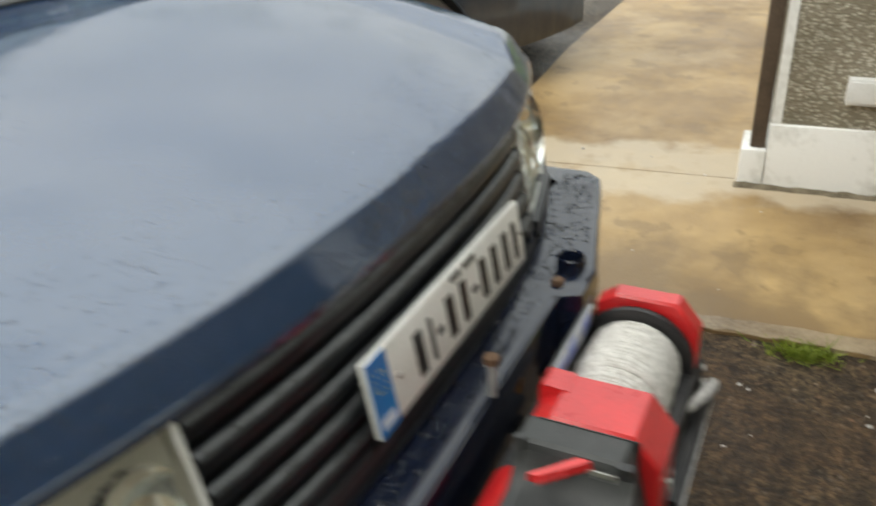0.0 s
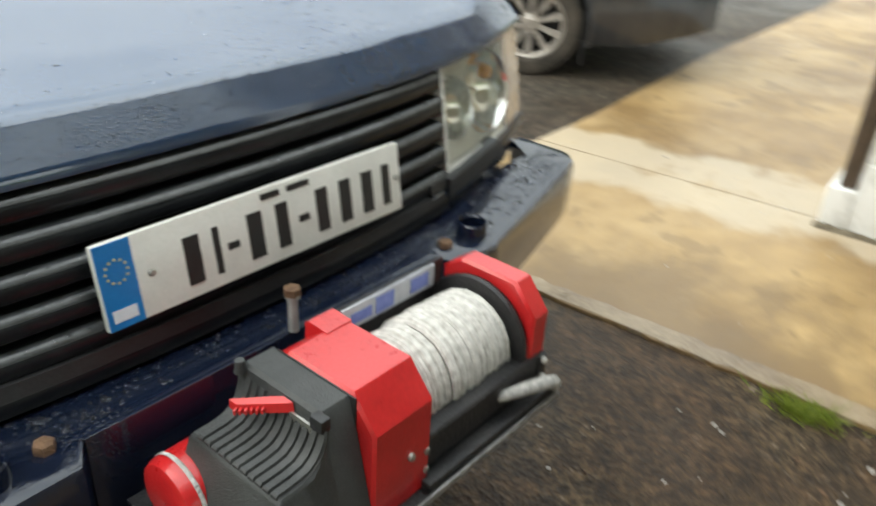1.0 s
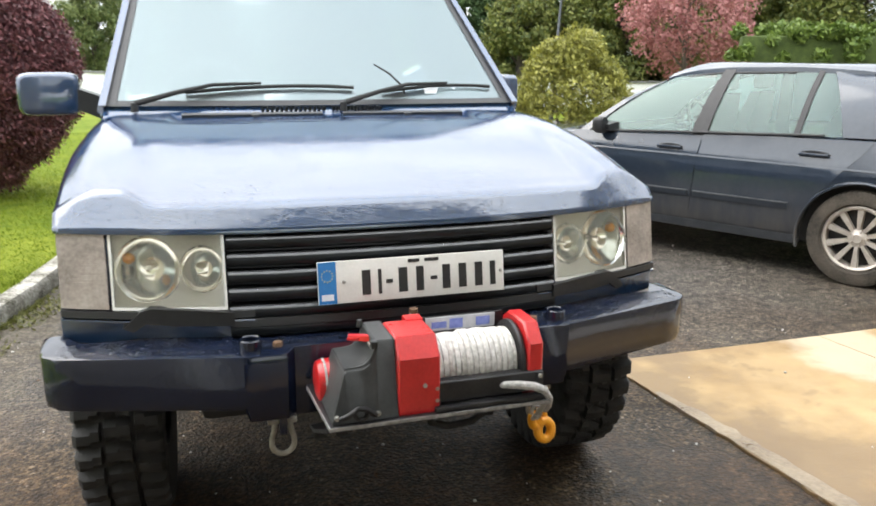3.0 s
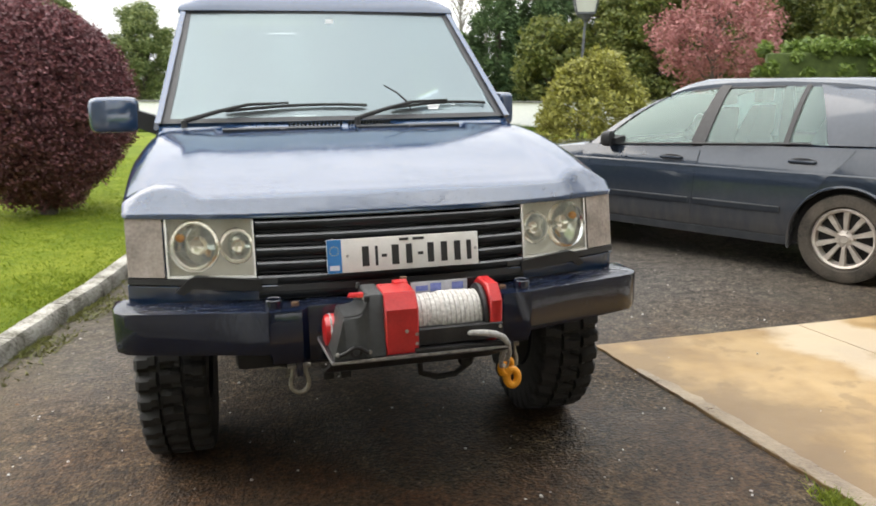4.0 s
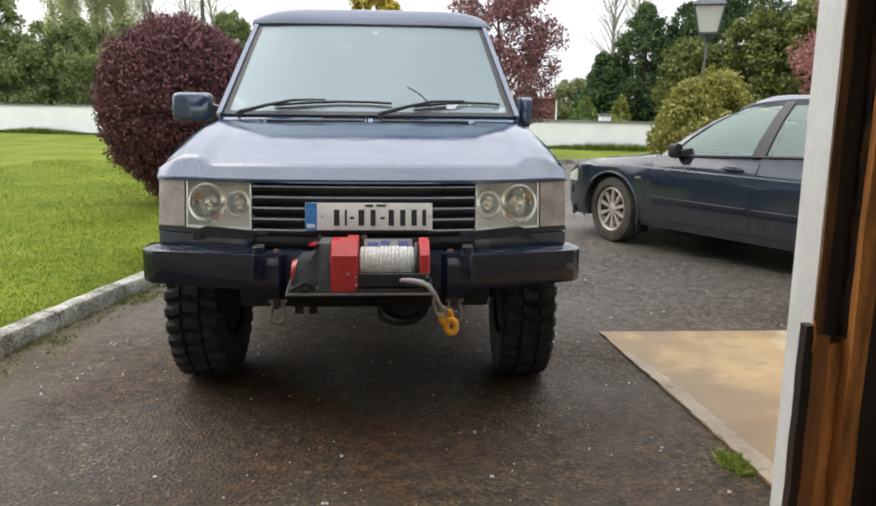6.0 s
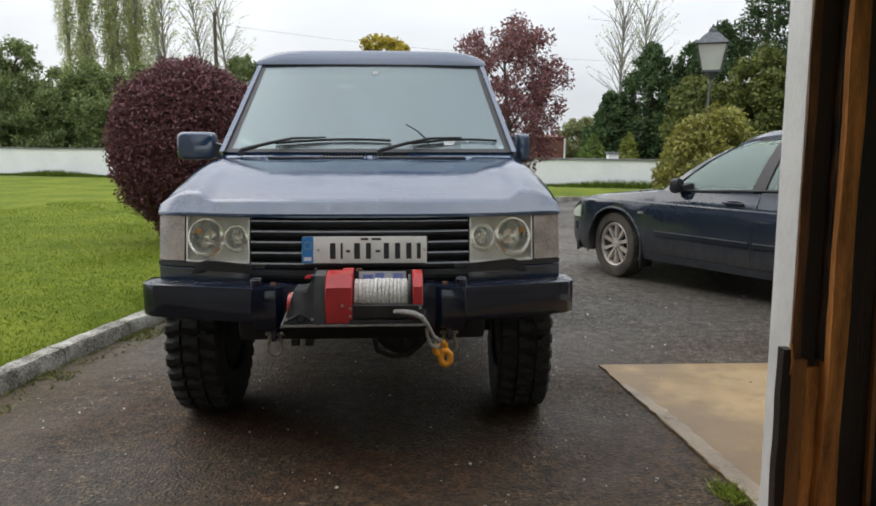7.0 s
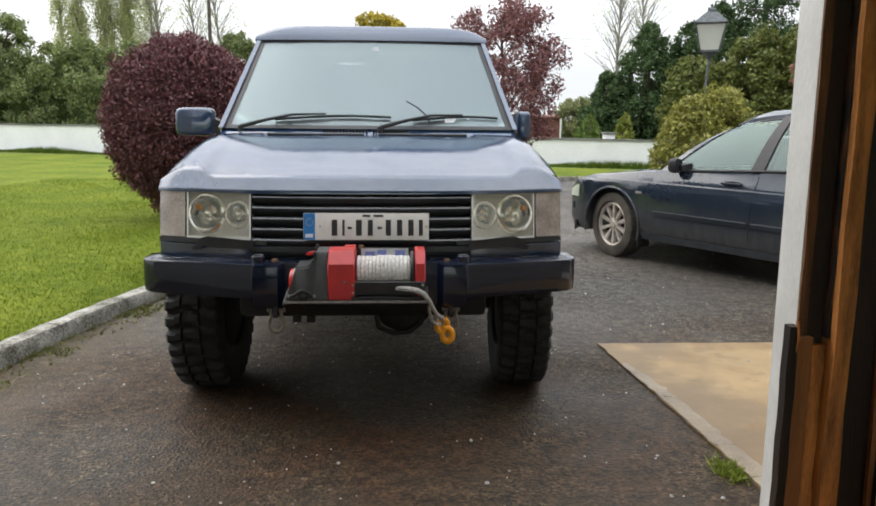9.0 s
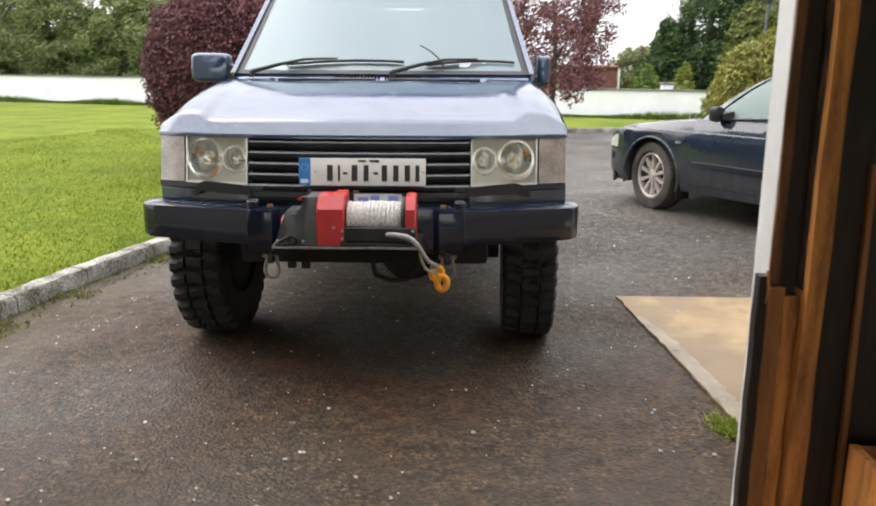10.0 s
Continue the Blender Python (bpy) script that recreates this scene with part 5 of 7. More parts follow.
# wheels
def tyre_mesh(radius, width, rim, lugs, deep):
    """One turned skin whose tread blocks rise and fall round it."""
    hw = width / 2
    cols = [(rim - 0.004, 0.55, 0, 0), (rim, 0.80, 0, 0), (rim + 0.02, 0.90, 0, 0), (rim + (radius - rim) * 0.35, 0.985, 0, 0), (radius - 0.085, 1.0, 0, 1), (radius - 0.070, 1.0, 0.5, 1), (radius - 0.020, 0.97, 1, 1), (radius - 0.004, 0.90, 1, 1), (radius, 0.60, 1, 1), (radius, 0.40, 1, 1), (radius, 0.37, 0, 0), (radius, 0.31, 0, 0), (radius, 0.28, 1, 2), (radius, 0.02, 1, 2)]
    prof = [(r, -s, d, k) for r, s, d, k in cols] + [(r, s, d, k + 2 if k else 0) for r, s, d, k in cols[::-1]]
    phase = (0, 0.0, 0.5, 0.5, 0.5)
    steps = 8 * lugs
    rings = []
    for i in range(steps):
        ring = []
        for r, s, d, k in prof:
            f = (i / 8 + phase[k] + ((0.9 * abs(s) if k in (2, 4) else 0.5 * abs(s)) if k else 0)) % 1.0
            up = 1.0 if f < 0.64 else 0.0
            rr = r
            zz = s * hw
            if k and d:
                if abs(s) > 0.95:
                    zz = s * hw * (1.0 + (0.035 if deep > 0.01 else 0.0) * d * up)
                rr = r - deep * d * (1 - up)
            elif abs(s) < 0.5:
                rr = r - deep
            a = i * math.tau / steps
            ring.append((rr * math.cos(a), rr * math.sin(a), zz))
        rings.append(ring)
    gg = Geo().loft(rings + [rings[0]], True, False)
    return gg.mesh("tyre", 30)


def wheel(parent, x, y, z, sx, tyre_me, tyre_mat, rim_me, rim_mat, steer=0.0):
    w = new("wheel")
    w.parent = parent
    w.matrix_local = pose(x, y, z, 0, 0, steer) @ pose(0, 0, 0, 0, 90 * sx, 0)
    part("tyre", tyre_me, tyre_mat, w)
    part("rim", rim_me, rim_mat, w)
    # near-black disc added for the shade behind the spokes
    part("brake_disc", Geo().lathe([(0.0001, 0.030), (0.13, 0.030), (0.135, 0.012), (0.186, 0.010), (0.186, -0.05)], 32), DARK_VOID, w)
    return w


def plain_rim(r, depth):
    return Geo().lathe([(r, -depth), (r + 0.005, depth * 0.9), (r - 0.015, depth), (r - 0.03, depth * 0.7), (r * 0.5, depth * 0.45), (r * 0.25, depth * 0.7), (0.001, depth * 0.7)], 36).mesh("rim", 40)


mt_tyre = tyre_mesh(RW, 0.240, 0.225, 34, 0.022)
# near-black disc that gives the wheel's inner side its shade
mt_disc = Geo().lathe([(0.226, -0.085), (0.20, -0.095), (0.001, -0.095)], 32).mesh("backing")
mt_rim = plain_rim(0.225, 0.11)
for x, y, sx, st in ((-0.760, AX_F, -1, -2), (0.760, AX_F, 1, -2), (-0.760, AX_R, -1, 0), (0.760, AX_R, 1, 0)):
    wl2 = wheel(rover, x, y, RW - 0.006, sx, mt_tyre, RUBBER, mt_rim, TRAY_BLACK, st)
    part("brake_disc", mt_disc, DARK_VOID, wl2)
for y in (AX_F, AX_R):
    part("axle", Geo().tube([(-0.62, y, RW), (-0.2, y, RW), (-0.02, y, RW), (0.30, y, RW), (0.62, y, RW)], [0.05, 0.055, 0.06, 0.055, 0.05], 12), DARK_VOID, rover)
part("diff_housing", Geo().lathe([(0.001, -0.12), (0.10, -0.10), (0.15, 0.0), (0.10, 0.10), (0.001, 0.12)], 20, pose(0.18, AX_F, RW - 0.02, 90)), DARK_VOID, rover)
part("hose_loop", Geo().tube([(0.06, -0.02, 0.50), (0.07, 0.0, 0.44), (0.13, 0.02, 0.41), (0.20, 0.02, 0.415), (0.25, 0.0, 0.46), (0.26, -0.02, 0.52)], 0.011, 8), RUBBER, rover, "drooping black hose")
for sx in (-1, 1):
    part("radius_arm", Geo().tube([(sx * 0.42, 0.25, 0.50), (sx * 0.44, AX_F, 0.40), (sx * 0.44, 1.5, 0.50)], 0.035, 8), DARK_VOID, rover)
    part("chassis_rail", Geo().box((sx * 0.36 - 0.05, 0.02, 0.50), (sx * 0.36 + 0.05, 0.5, 0.66), 0.01), DARK_VOID, rover)


# cabin: pillars, glass, seats
def cabin(parent, paint, belt, rail, windows, screen, back, roof_z, glass_front, glass_side, interior, thick=0.05, trim_mat=None, inset=0.03, header=0.0, bulge=0.0):
    """belt and rail: (y, half width, z) lines; windows: (belt y0, belt y1, rail y0, rail y1) panes of a side."""
    def at(line, y):
        return Vector((curve_at([(p[0], p[1]) for p in line], y), y, curve_at([(p[0], p[2]) for p in line], y)))

    for sx in (-1, 1):
        def on(yb, yt, v, inward=0.0):
            p = at(belt, yb).lerp(at(rail, yt), v)
            return Vector((sx * (p.x - inward), p.y, p.z + bulge * 4 * v * (1 - v)))

        edges = [(belt[0][0], rail[0][0])] + [e for w in windows for e in ((w[0], w[2]), (w[1], w[3]))] + [(belt[-1][0], rail[-1][0])]
        for k in range(0, len(edges), 2):
            (b0, t0), (b1, t1) = edges[k], edges[k + 1]
            if b1 - b0 < 0.005 and t1 - t0 < 0.005:
                continue
            rings = []
            for i in range(7):
                v = i / 6
                round_out = -0.060 * 4 * v * (1 - v) if k == len(edges) - 2 else 0.0
                rings.append([on(b0, t0, v), on((b0 + b1) / 2, (t0 + t1) / 2, v, round_out * 0.8), on(b1, t1, v, round_out), on(b1, t1, v, thick), on(b0, t0, v, thick)])
            part("pillar", Geo().loft(rings), paint if not (trim_mat and 0 < k < len(edges) - 2) else trim_mat, parent)
        for b0, b1, t0, t1 in windows:
            pane = part("side_window", Geo().grid(lambda u, v: on(b0 + (b1 - b0) * u, t0 + (t1 - t0) * u, v, 0.012), 6, 4), glass_side, parent)
            pane.visible_shadow = False
        # roof rail
        n = 14
        y0, y1 = rail[0][0], rail[-1][0]
        rings = []
        for i in range(n + 1):
            p = at(rail, y0 + (y1 - y0) * i / n)
            rings.append([(sx * (p.x + 0.006), p.y, p.z - 0.022), (sx * (p.x + 0.002), p.y, p.z + 0.010), (sx * (p.x - 0.05), p.y, p.z + 0.030), (sx * (p.x - 0.06), p.y, p.z - 0.022)])
        part("roof_rail", Geo().loft(rings), paint, parent)

    def roof_pt(u, v):
        y = rail[0][0] + (rail[-1][0] - rail[0][0]) * v
        p = at(rail, y)
        x = (p.x - 0.03) * (2 * u - 1)
        rise = (roof_z - p.z) * (1 - (2 * u - 1) ** 8) * min(1.0, 0.35 + 4 * v, 0.35 + 4 * (1 - v))
        return (x, y - 0.03 * (1 - (2 * u - 1) ** 2) * (1 if v < 0.01 else 0), p.z + 0.012 + rise)

    part("roof_panel", Geo().slab(roof_pt, 20, 20, (0, 0, -0.025)), paint, parent)
    if header:
        def header_pt(u, v):
            q = at(rail, rail[0][0])
            s = 2 * u - 1
            top = roof_z - q.z - 0.004
            bow = 0.055 * (1 - s * s)
            return ((q.x + 0.014 - 0.010 * v) * s, q.y - 0.006 - bow * (1 - 0.4 * v) + header * (1 - math.cos(v * 1.45)), q.z - 0.004 + (0.034 + (top - 0.014) * (1 - s ** 8)) * math.sin(v * 1.57))
        part("roof_header", Geo().slab(header_pt, 24, 8, (0, 0.02, -0.012)), paint, parent)
    for name, (b, t, bow), gl in (("windscreen", screen, glass_front), ("rear_window", back, glass_side)):
        pb, pt = at(belt, b), at(rail, t)
        pane = part(name, Geo().grid(lambda u, v: ((pb.x - inset + (pt.x - pb.x) * v) * (2 * u - 1), pb.y + (pt.y - pb.y) * v - bow * (1 - (2 * u - 1) ** 2), pb.z + (pt.z - pb.z) * v + bulge * 4 * v * (1 - v)), 16, 6), gl, parent)
        pane.visible_shadow = False
        # dark border round the glass
        gg = Geo()
        for u0, u1, v0, v1 in ((0, 1, 0.0, 0.035), (0, 1, 0.965, 1.0), (0, 0.03, 0.03, 0.97), (0.97, 1, 0.03, 0.97)):
            gg.grid(lambda u, v: ((pb.x - inset + (pt.x - pb.x) * (v0 + (v1 - v0) * v)) * (2 * (u0 + (u1 - u0) * u) - 1), pb.y + (pt.y - pb.y) * (v0 + (v1 - v0) * v) - bow * (1 - (2 * (u0 + (u1 - u0) * u) - 1) ** 2) - 0.004 * (1 if bow > 0 else -1), pb.z + (pt.z - pb.z) * (v0 + (v1 - v0) * v) + bulge * 4 * (v0 + (v1 - v0) * v) * (1 - v0 - (v1 - v0) * v)), 16 if u1 - u0 > 0.5 else 1, 1 if u1 - u0 > 0.5 else 8)
        part(name + "_seal", gg, BLACK_PLASTIC, parent)


RB = [(1.18, 0.825, 1.262), (1.26, 0.835, 1.245), (1.6, 0.87, 1.14), (3.0, 0.88, 1.14), (4.42, 0.84, 1.14)]
RR = [(1.80, 0.700, 1.790), (2.2, 0.72, 1.825), (3.4, 0.72, 1.83), (4.22, 0.70, 1.80)]
cabin(rover, NAVY, RB, RR, [(1.33, 2.20, 1.92, 2.26), (2.28, 3.15, 2.34, 3.12), (3.27, 4.25, 3.24, 4.08)], (1.20, 1.82, 0.06), (4.40, 4.20, -0.02), 1.865, SCREEN_GLASS, TINTED_GLASS, INTERIOR, 0.026, BLACK_PLASTIC, 0.014, 0.07)
part("cabin_floor", Geo().box((-0.84, 1.2, 1.02), (0.84, 4.4, 1.06)), INTERIOR, rover)
part("dashboard", Geo().loft([[(x, 1.22, 1.10), (x, 1.28, 1.215), (x, 1.50, 1.205), (x, 1.62, 1.12), (x, 1.60, 1.05)] for x in (-0.78, -0.3, 0.3, 0.78)]), INTERIOR, rover, "grey dashboard")
part("steering_wheel", Geo().tube([(-0.41 + 0.19 * math.cos(t), 1.70 - 0.05 * math.sin(t), 1.235 + 0.175 * math.sin(t)) for t in np.linspace(0, math.tau, 33)], 0.015, 8, False), LABEL_GREY, rover, "pale grey steering wheel")
part("steering_hub", Geo().box((-0.50, 1.68, 1.18), (-0.32, 1.73, 1.27), 0.02), INTERIOR, rover)


def seat(parent, x, y, z, s=1.0):
    st = part("seat", Geo().loft([[(x - 0.23 * s, y, z), (x - 0.24 * s, y + 0.07, z), (x + 0.24 * s, y + 0.07, z), (x + 0.23 * s, y, z)], [(x - 0.25 * s, y + 0.08, z + 0.30), (x - 0.25 * s, y + 0.2, z + 0.3), (x + 0.25 * s, y + 0.2, z + 0.3), (x + 0.25 * s, y + 0.08, z + 0.30)], [(x - 0.17 * s, y + 0.16, z + 0.52), (x - 0.17 * s, y + 0.24, z + 0.52), (x + 0.17 * s, y + 0.24, z + 0.52), (x + 0.17 * s, y + 0.16, z + 0.52)]]), INTERIOR, parent)
    part("headrest", Geo().box((x - 0.13, y + 0.15, z + 0.54), (x + 0.13, y + 0.24, z + 0.70), 0.03), INTERIOR, st)


for x in (-0.37, 0.37):
    seat(rover, x, 2.12, 1.02)
    seat(rover, x, 3.12, 1.02)
part("interior_mirror", Geo().box((-0.12, 1.86, 1.655), (0.12, 1.90, 1.715), 0.015), BLACK_PLASTIC, rover)
part("mirror_stem", Geo().box((-0.03, 1.80, 1.70), (0.03, 1.86, 1.745), 0.008), BLACK_PLASTIC, rover)
part("windscreen_sticker", Geo().box((0.005, 1.676, 1.700), (0.045, 1.678, 1.740), 0), WHITE_PAPER, rover)
part("paper_slip", Geo().loft([[(x, 1.20 + 0.62 * v - 0.06 * (1 - (x / 0.77) ** 2) - 0.004 + d, 1.256 + 0.535 * v) for v, d in ((0.075, 0.0), (0.115, 0.0), (0.115, 0.003), (0.075, 0.003))] for x in (0.42, 0.56, 0.70)]), WHITE_PAPER, rover, "white paper slip on the dashboard")

# wipers
for x0, x1 in ((-0.70, 0.10), (0.06, 0.70)):
    def on_screen(x, v, off):
        u = x / 0.77
        return Vector((x, 1.20 + 0.62 * v - 0.06 * (1 - u * u) - off, 1.256 + 0.535 * v + off * 0.6))
    wip = part("wiper", Geo().tube([on_screen(x0, -0.012, 0.03), on_screen(x0 + 0.15, 0.058, 0.034), on_screen(x0 + 0.28, 0.110, 0.032), on_screen(x0 + 0.46, 0.126, 0.026)], [0.012, 0.009, 0.007, 0.005], 8), RUBBER, rover, "black wiper arm")
    part("blade", Geo().tube([on_screen(x0 + 0.18 + (x1 - x0 - 0.16) * i / 6, 0.078 + 0.042 * math.sin(i / 6 * math.pi * 0.75), 0.014) for i in range(7)], 0.007, 6), RUBBER, wip)
    part("spindle", Geo().lathe([(0.014, -0.03), (0.014, 0.004), (0.001, 0.008)], 12, pose(*on_screen(x0, -0.012, 0.03))), BLACK_PLASTIC, wip)
part("aerial", Geo().tube([(0.345, 1.20, 1.250), (0.325, 1.20, 1.325), (0.270, 1.20, 1.375), (0.205, 1.20, 1.412)], [0.006, 0.005, 0.004, 0.003], 6), BLACK_PLASTIC, rover, "short bent black aerial")

# door mirrors; the passenger one is folded in
def mirror(x, y, z, sx, wide, deep, turn):
    m = pose(x, y, z, 0, 0, turn)
    rings = []
    for i, (s, k) in enumerate(((0.0, 0.82), (0.005, 0.92), (0.018, 0.98), (deep * 0.6, 1.0), (deep, 0.95))):
        ww, hh = wide / 2 * k, 0.083 * k
        rings.append([m @ Vector((ww * math.copysign(abs(math.cos(t)) ** 0.36, math.cos(t)), s, hh * math.copysign(abs(math.sin(t)) ** 0.36, math.sin(t)))) for t in np.linspace(0, math.tau, 24, False)])
    return part("door_mirror", Geo().loft(rings), NAVY, rover, "navy door mirror housing", 80)


mirror(-1.020, 1.46, 1.288, -1, 0.225, 0.13, 4)
part("mirror_arm", Geo().loft([[(-0.935, 1.47, 1.235), (-0.935, 1.56, 1.235), (-0.935, 1.56, 1.315), (-0.935, 1.47, 1.315)], [(-0.84, 1.48, 1.19), (-0.84, 1.60, 1.19), (-0.84, 1.60, 1.28), (-0.84, 1.48, 1.28)]]), BLACK_PLASTIC, rover)
mirror(0.908, 1.45, 1.282, 1, 0.078, 0.20, 0)
part("mirror_arm", Geo().loft([[(0.93, 1.46, 1.20), (0.93, 1.57, 1.20), (0.93, 1.57, 1.26), (0.93, 1.46, 1.26)], [(0.84, 1.46, 1.17), (0.84, 1.56, 1.17), (0.84, 1.56, 1.24), (0.84, 1.46, 1.24)]]), BLACK_PLASTIC, rover)

# ---- winch ----
winch = thing("winch", pose(-0.016, 0.0, 0.0, 0, 0, 1.7), "red and black electric winch with pale synthetic rope", "winch")


def housing_ring(x, d=0.0, front=-0.333, back=-0.156, low=0.637, top=0.819):
    """Outline of a winch end frame: upright front, slanted shoulder, flat top."""
    return [(x, back, low), (x, front + d, low), (x, front + d, 0.774), (x, front + 0.037 + d, top - d), (x, back - 0.030, top - d), (x, back, top - 0.022)]


part("red_frame", Geo().loft([housing_ring(x, d) for x, d in ((-0.116, 0.004), (-0.112, 0.0), (-0.018, 0.0), (-0.014, 0.004))]), RED_PAINT, winch, "red painted gear housing")
part("red_tab", Geo().loft([[(x, -0.152, 0.786), (x, -0.192, 0.800), (x, -0.192, 0.8205), (x, -0.158, 0.8225), (x, -0.152, 0.818)] for x in (-0.058, -0.055, -0.018, -0.015)]), RED_PAINT, winch)
part("end_frame", Geo().loft([housing_ring(x, d, -0.322) for x, d in ((0.215, 0.004), (0.219, 0.0), (0.250, 0.0), (0.254, 0.004))]), RED_PAINT, winch, "red painted end frame")
DY, DZ = -0.228, 0.714
part("drum_flange", Geo().lathe([(0.03, -0.006), (0.092, -0.006), (0.094, 0.0), (0.092, 0.006), (0.03, 0.006)], 40, pose(0.205, DY, DZ, 0, 90)), TRAY_BLACK, winch, "black drum flange")
part("drum", Geo().tube([(-0.012, DY, DZ), (0.214, DY, DZ)], 0.060, 24), TRAY_BLACK, winch)
turns = 27
path = []
for i in range(turns * 18):
    a = i / 18 * math.tau
    s = i / (turns * 18)
    lay = smoothstep(0.36, 0.40, s) - 0.55 * smoothstep(0.70, 0.76, s)
    rr = 0.0705 + 0.0012 * math.sin(s * 31 + 1) + 0.0035 * lay
    path.append((-0.008 + 0.202 * s + 0.0016 * math.sin(a * 0.5) + 0.0022 * math.sin(a + 1.0), DY + rr * math.cos(a), DZ + rr * math.sin(a)))
part("rope", Geo().tube(path, 0.0046, 6), ROPE, winch, "pale synthetic rope wound on the drum")
part("rope_core", Geo().tube([(-0.010, DY, DZ), (0.198, DY, DZ)], 0.0685, 28), ROPE, winch)


# control box: a tall block, a ribbed hollow below it and a slanting end
def box_front(z):
    return curve_at([(0.636, -0.338), (0.66, -0.336), (0.755, -0.321), (0.818, -0.298)], z)


BOX_TOP = ((-0.117, 0.815), (-0.158, 0.815), (-0.163, 0.811), (-0.1655, 0.802), (-0.168, 0.790), (-0.1725, 0.778), (-0.180, 0.768), (-0.191, 0.760), (-0.208, 0.757), (-0.235, 0.756), (-0.2385, 0.753))


def box_ring(x, top, foot=None):
    xb = x if foot is None else foot
    return [(xb, -0.150, 0.638), (xb, box_front(0.638), 0.638), (x, box_front(top) + 0.003, top - 0.004), (x, box_front(top) + 0.007, top), (x, -0.162, top), (x, -0.156, top - 0.006)]


ctrl = part("control_box", Geo().loft([box_ring(x, z) for x, z in BOX_TOP[:-1]] + [box_ring(*BOX_TOP[-1], -0.262), box_ring(-0.2405, 0.748, -0.272)]), GREY_PLASTIC, winch, "black ribbed control box")
for i in range(11):
    y = -0.305 + 0.0128 * i
    rp = [(x, z) for x, z in BOX_TOP[3:10]] + [(-0.2375, 0.7535)]
    rings = []
    for q, (x, z) in enumerate(rp):
        lift = 0.0042 * min(1.0, 0.25 + q * 0.5)
        ox = -lift * (1.0 - smoothstep(1, 5, q))
        oz = lift * smoothstep(0, 4, q)
        rings.append([(x, y - 0.0055, z), (x + ox, y - 0.0042, z + oz), (x + ox, y + 0.0042, z + oz), (x, y + 0.0055, z)])
    part("rib", Geo().loft(rings), GREY_PLASTIC, ctrl)
# near-black sheet under the ribs paints the shade in their grooves
part("groove_floor", Geo().slab(lambda u, v: (curve_at([(k / 6, BOX_TOP[3 + k][0]) for k in range(7)], u) - 0.0006, -0.312 + 0.143 * v, curve_at([(k / 6, BOX_TOP[3 + k][1]) for k in range(7)], u) + 0.0006), 18, 1, (0.001, 0, -0.001)), INK, ctrl, "near-black sheet for the shade between the ribs")
lever = part("clutch_lever", Geo().loft([[(-0.170 - 0.032 * t, -0.243 + 0.050 * t - w, 0.805 - 0.013 * t - 0.006), (-0.170 - 0.032 * t, -0.243 + 0.050 * t + w, 0.805 - 0.013 * t - 0.006), (-0.170 - 0.032 * t, -0.243 + 0.050 * t + w * 0.8, 0.805 - 0.013 * t + 0.006), (-0.170 - 0.032 * t, -0.243 + 0.050 * t - w * 0.8, 0.805 - 0.013 * t + 0.006)] for t, w in ((-0.1, 0.010), (0.15, 0.011), (0.6, 0.0095), (0.95, 0.009), (1.0, 0.007))]), RED_PAINT, ctrl, "red clutch lever")
for q in range(6):
    t = 0.30 + 0.11 * q
    part("lever_ridge", Geo().box((-0.0055, -0.0012, -0.006), (0.0055, 0.0012, 0.0), 0, pose(-0.170 - 0.032 * t - 0.006, -0.243 + 0.050 * t, 0.805 - 0.013 * t, 0, 0, 30)), RED_PAINT, lever)
part("lever_slot", Geo().box((-0.1700, -0.290, 0.788), (-0.1655, -0.252, 0.800), 0.001), STEEL, ctrl, "bright metal lever slot")
part("corner_clip", Geo().box((-0.1720, -0.3075, 0.799), (-0.1580, -0.2880, 0.8165), 0.002), BLACK_PLASTIC, ctrl)
part("back_lug", Geo().tube([(-0.168, -0.164, 0.806), (-0.168, -0.164, 0.823)], [0.008, 0.006], 10), GREY_PLASTIC, ctrl)
part("box_seam", Geo().box((-0.1185, box_front(0.80), 0.640), (-0.1165, -0.17, 0.8165), 0.0005), INK, ctrl)
motor = part("motor", Geo().lathe([(0.001, 0.279), (0.040, 0.279), (0.049, 0.276), (0.053, 0.268), (0.0545, 0.255), (0.0545, 0.12)], 36, pose(0, -0.157, 0.672, 0, -90)), RED_PAINT, winch, "red motor body with end cap")
part("motor_seam", Geo().lathe([(0.0545, 0.262), (0.0556, 0.260), (0.0556, 0.2575), (0.0545, 0.256)], 36, pose(0, -0.157, 0.672, 0, -90)), ROPE_GREY, motor)
cable = part("battery_cable", Geo().tube([(-0.256, -0.343, 0.652), (-0.236, -0.350, 0.662), (-0.214, -0.349, 0.676), (-0.196, -0.348, 0.672), (-0.172, -0.345, 0.654)], 0.0065, 8), TRAY_BLACK, winch, "short black battery lead")
part("cable_ring", Geo().tube([(-0.206 + 0.015 * math.cos(t), -0.343, 0.660 + 0.015 * math.sin(t)) for t in np.linspace(0, math.tau, 17)], 0.005, 8, False), TRAY_BLACK, cable)
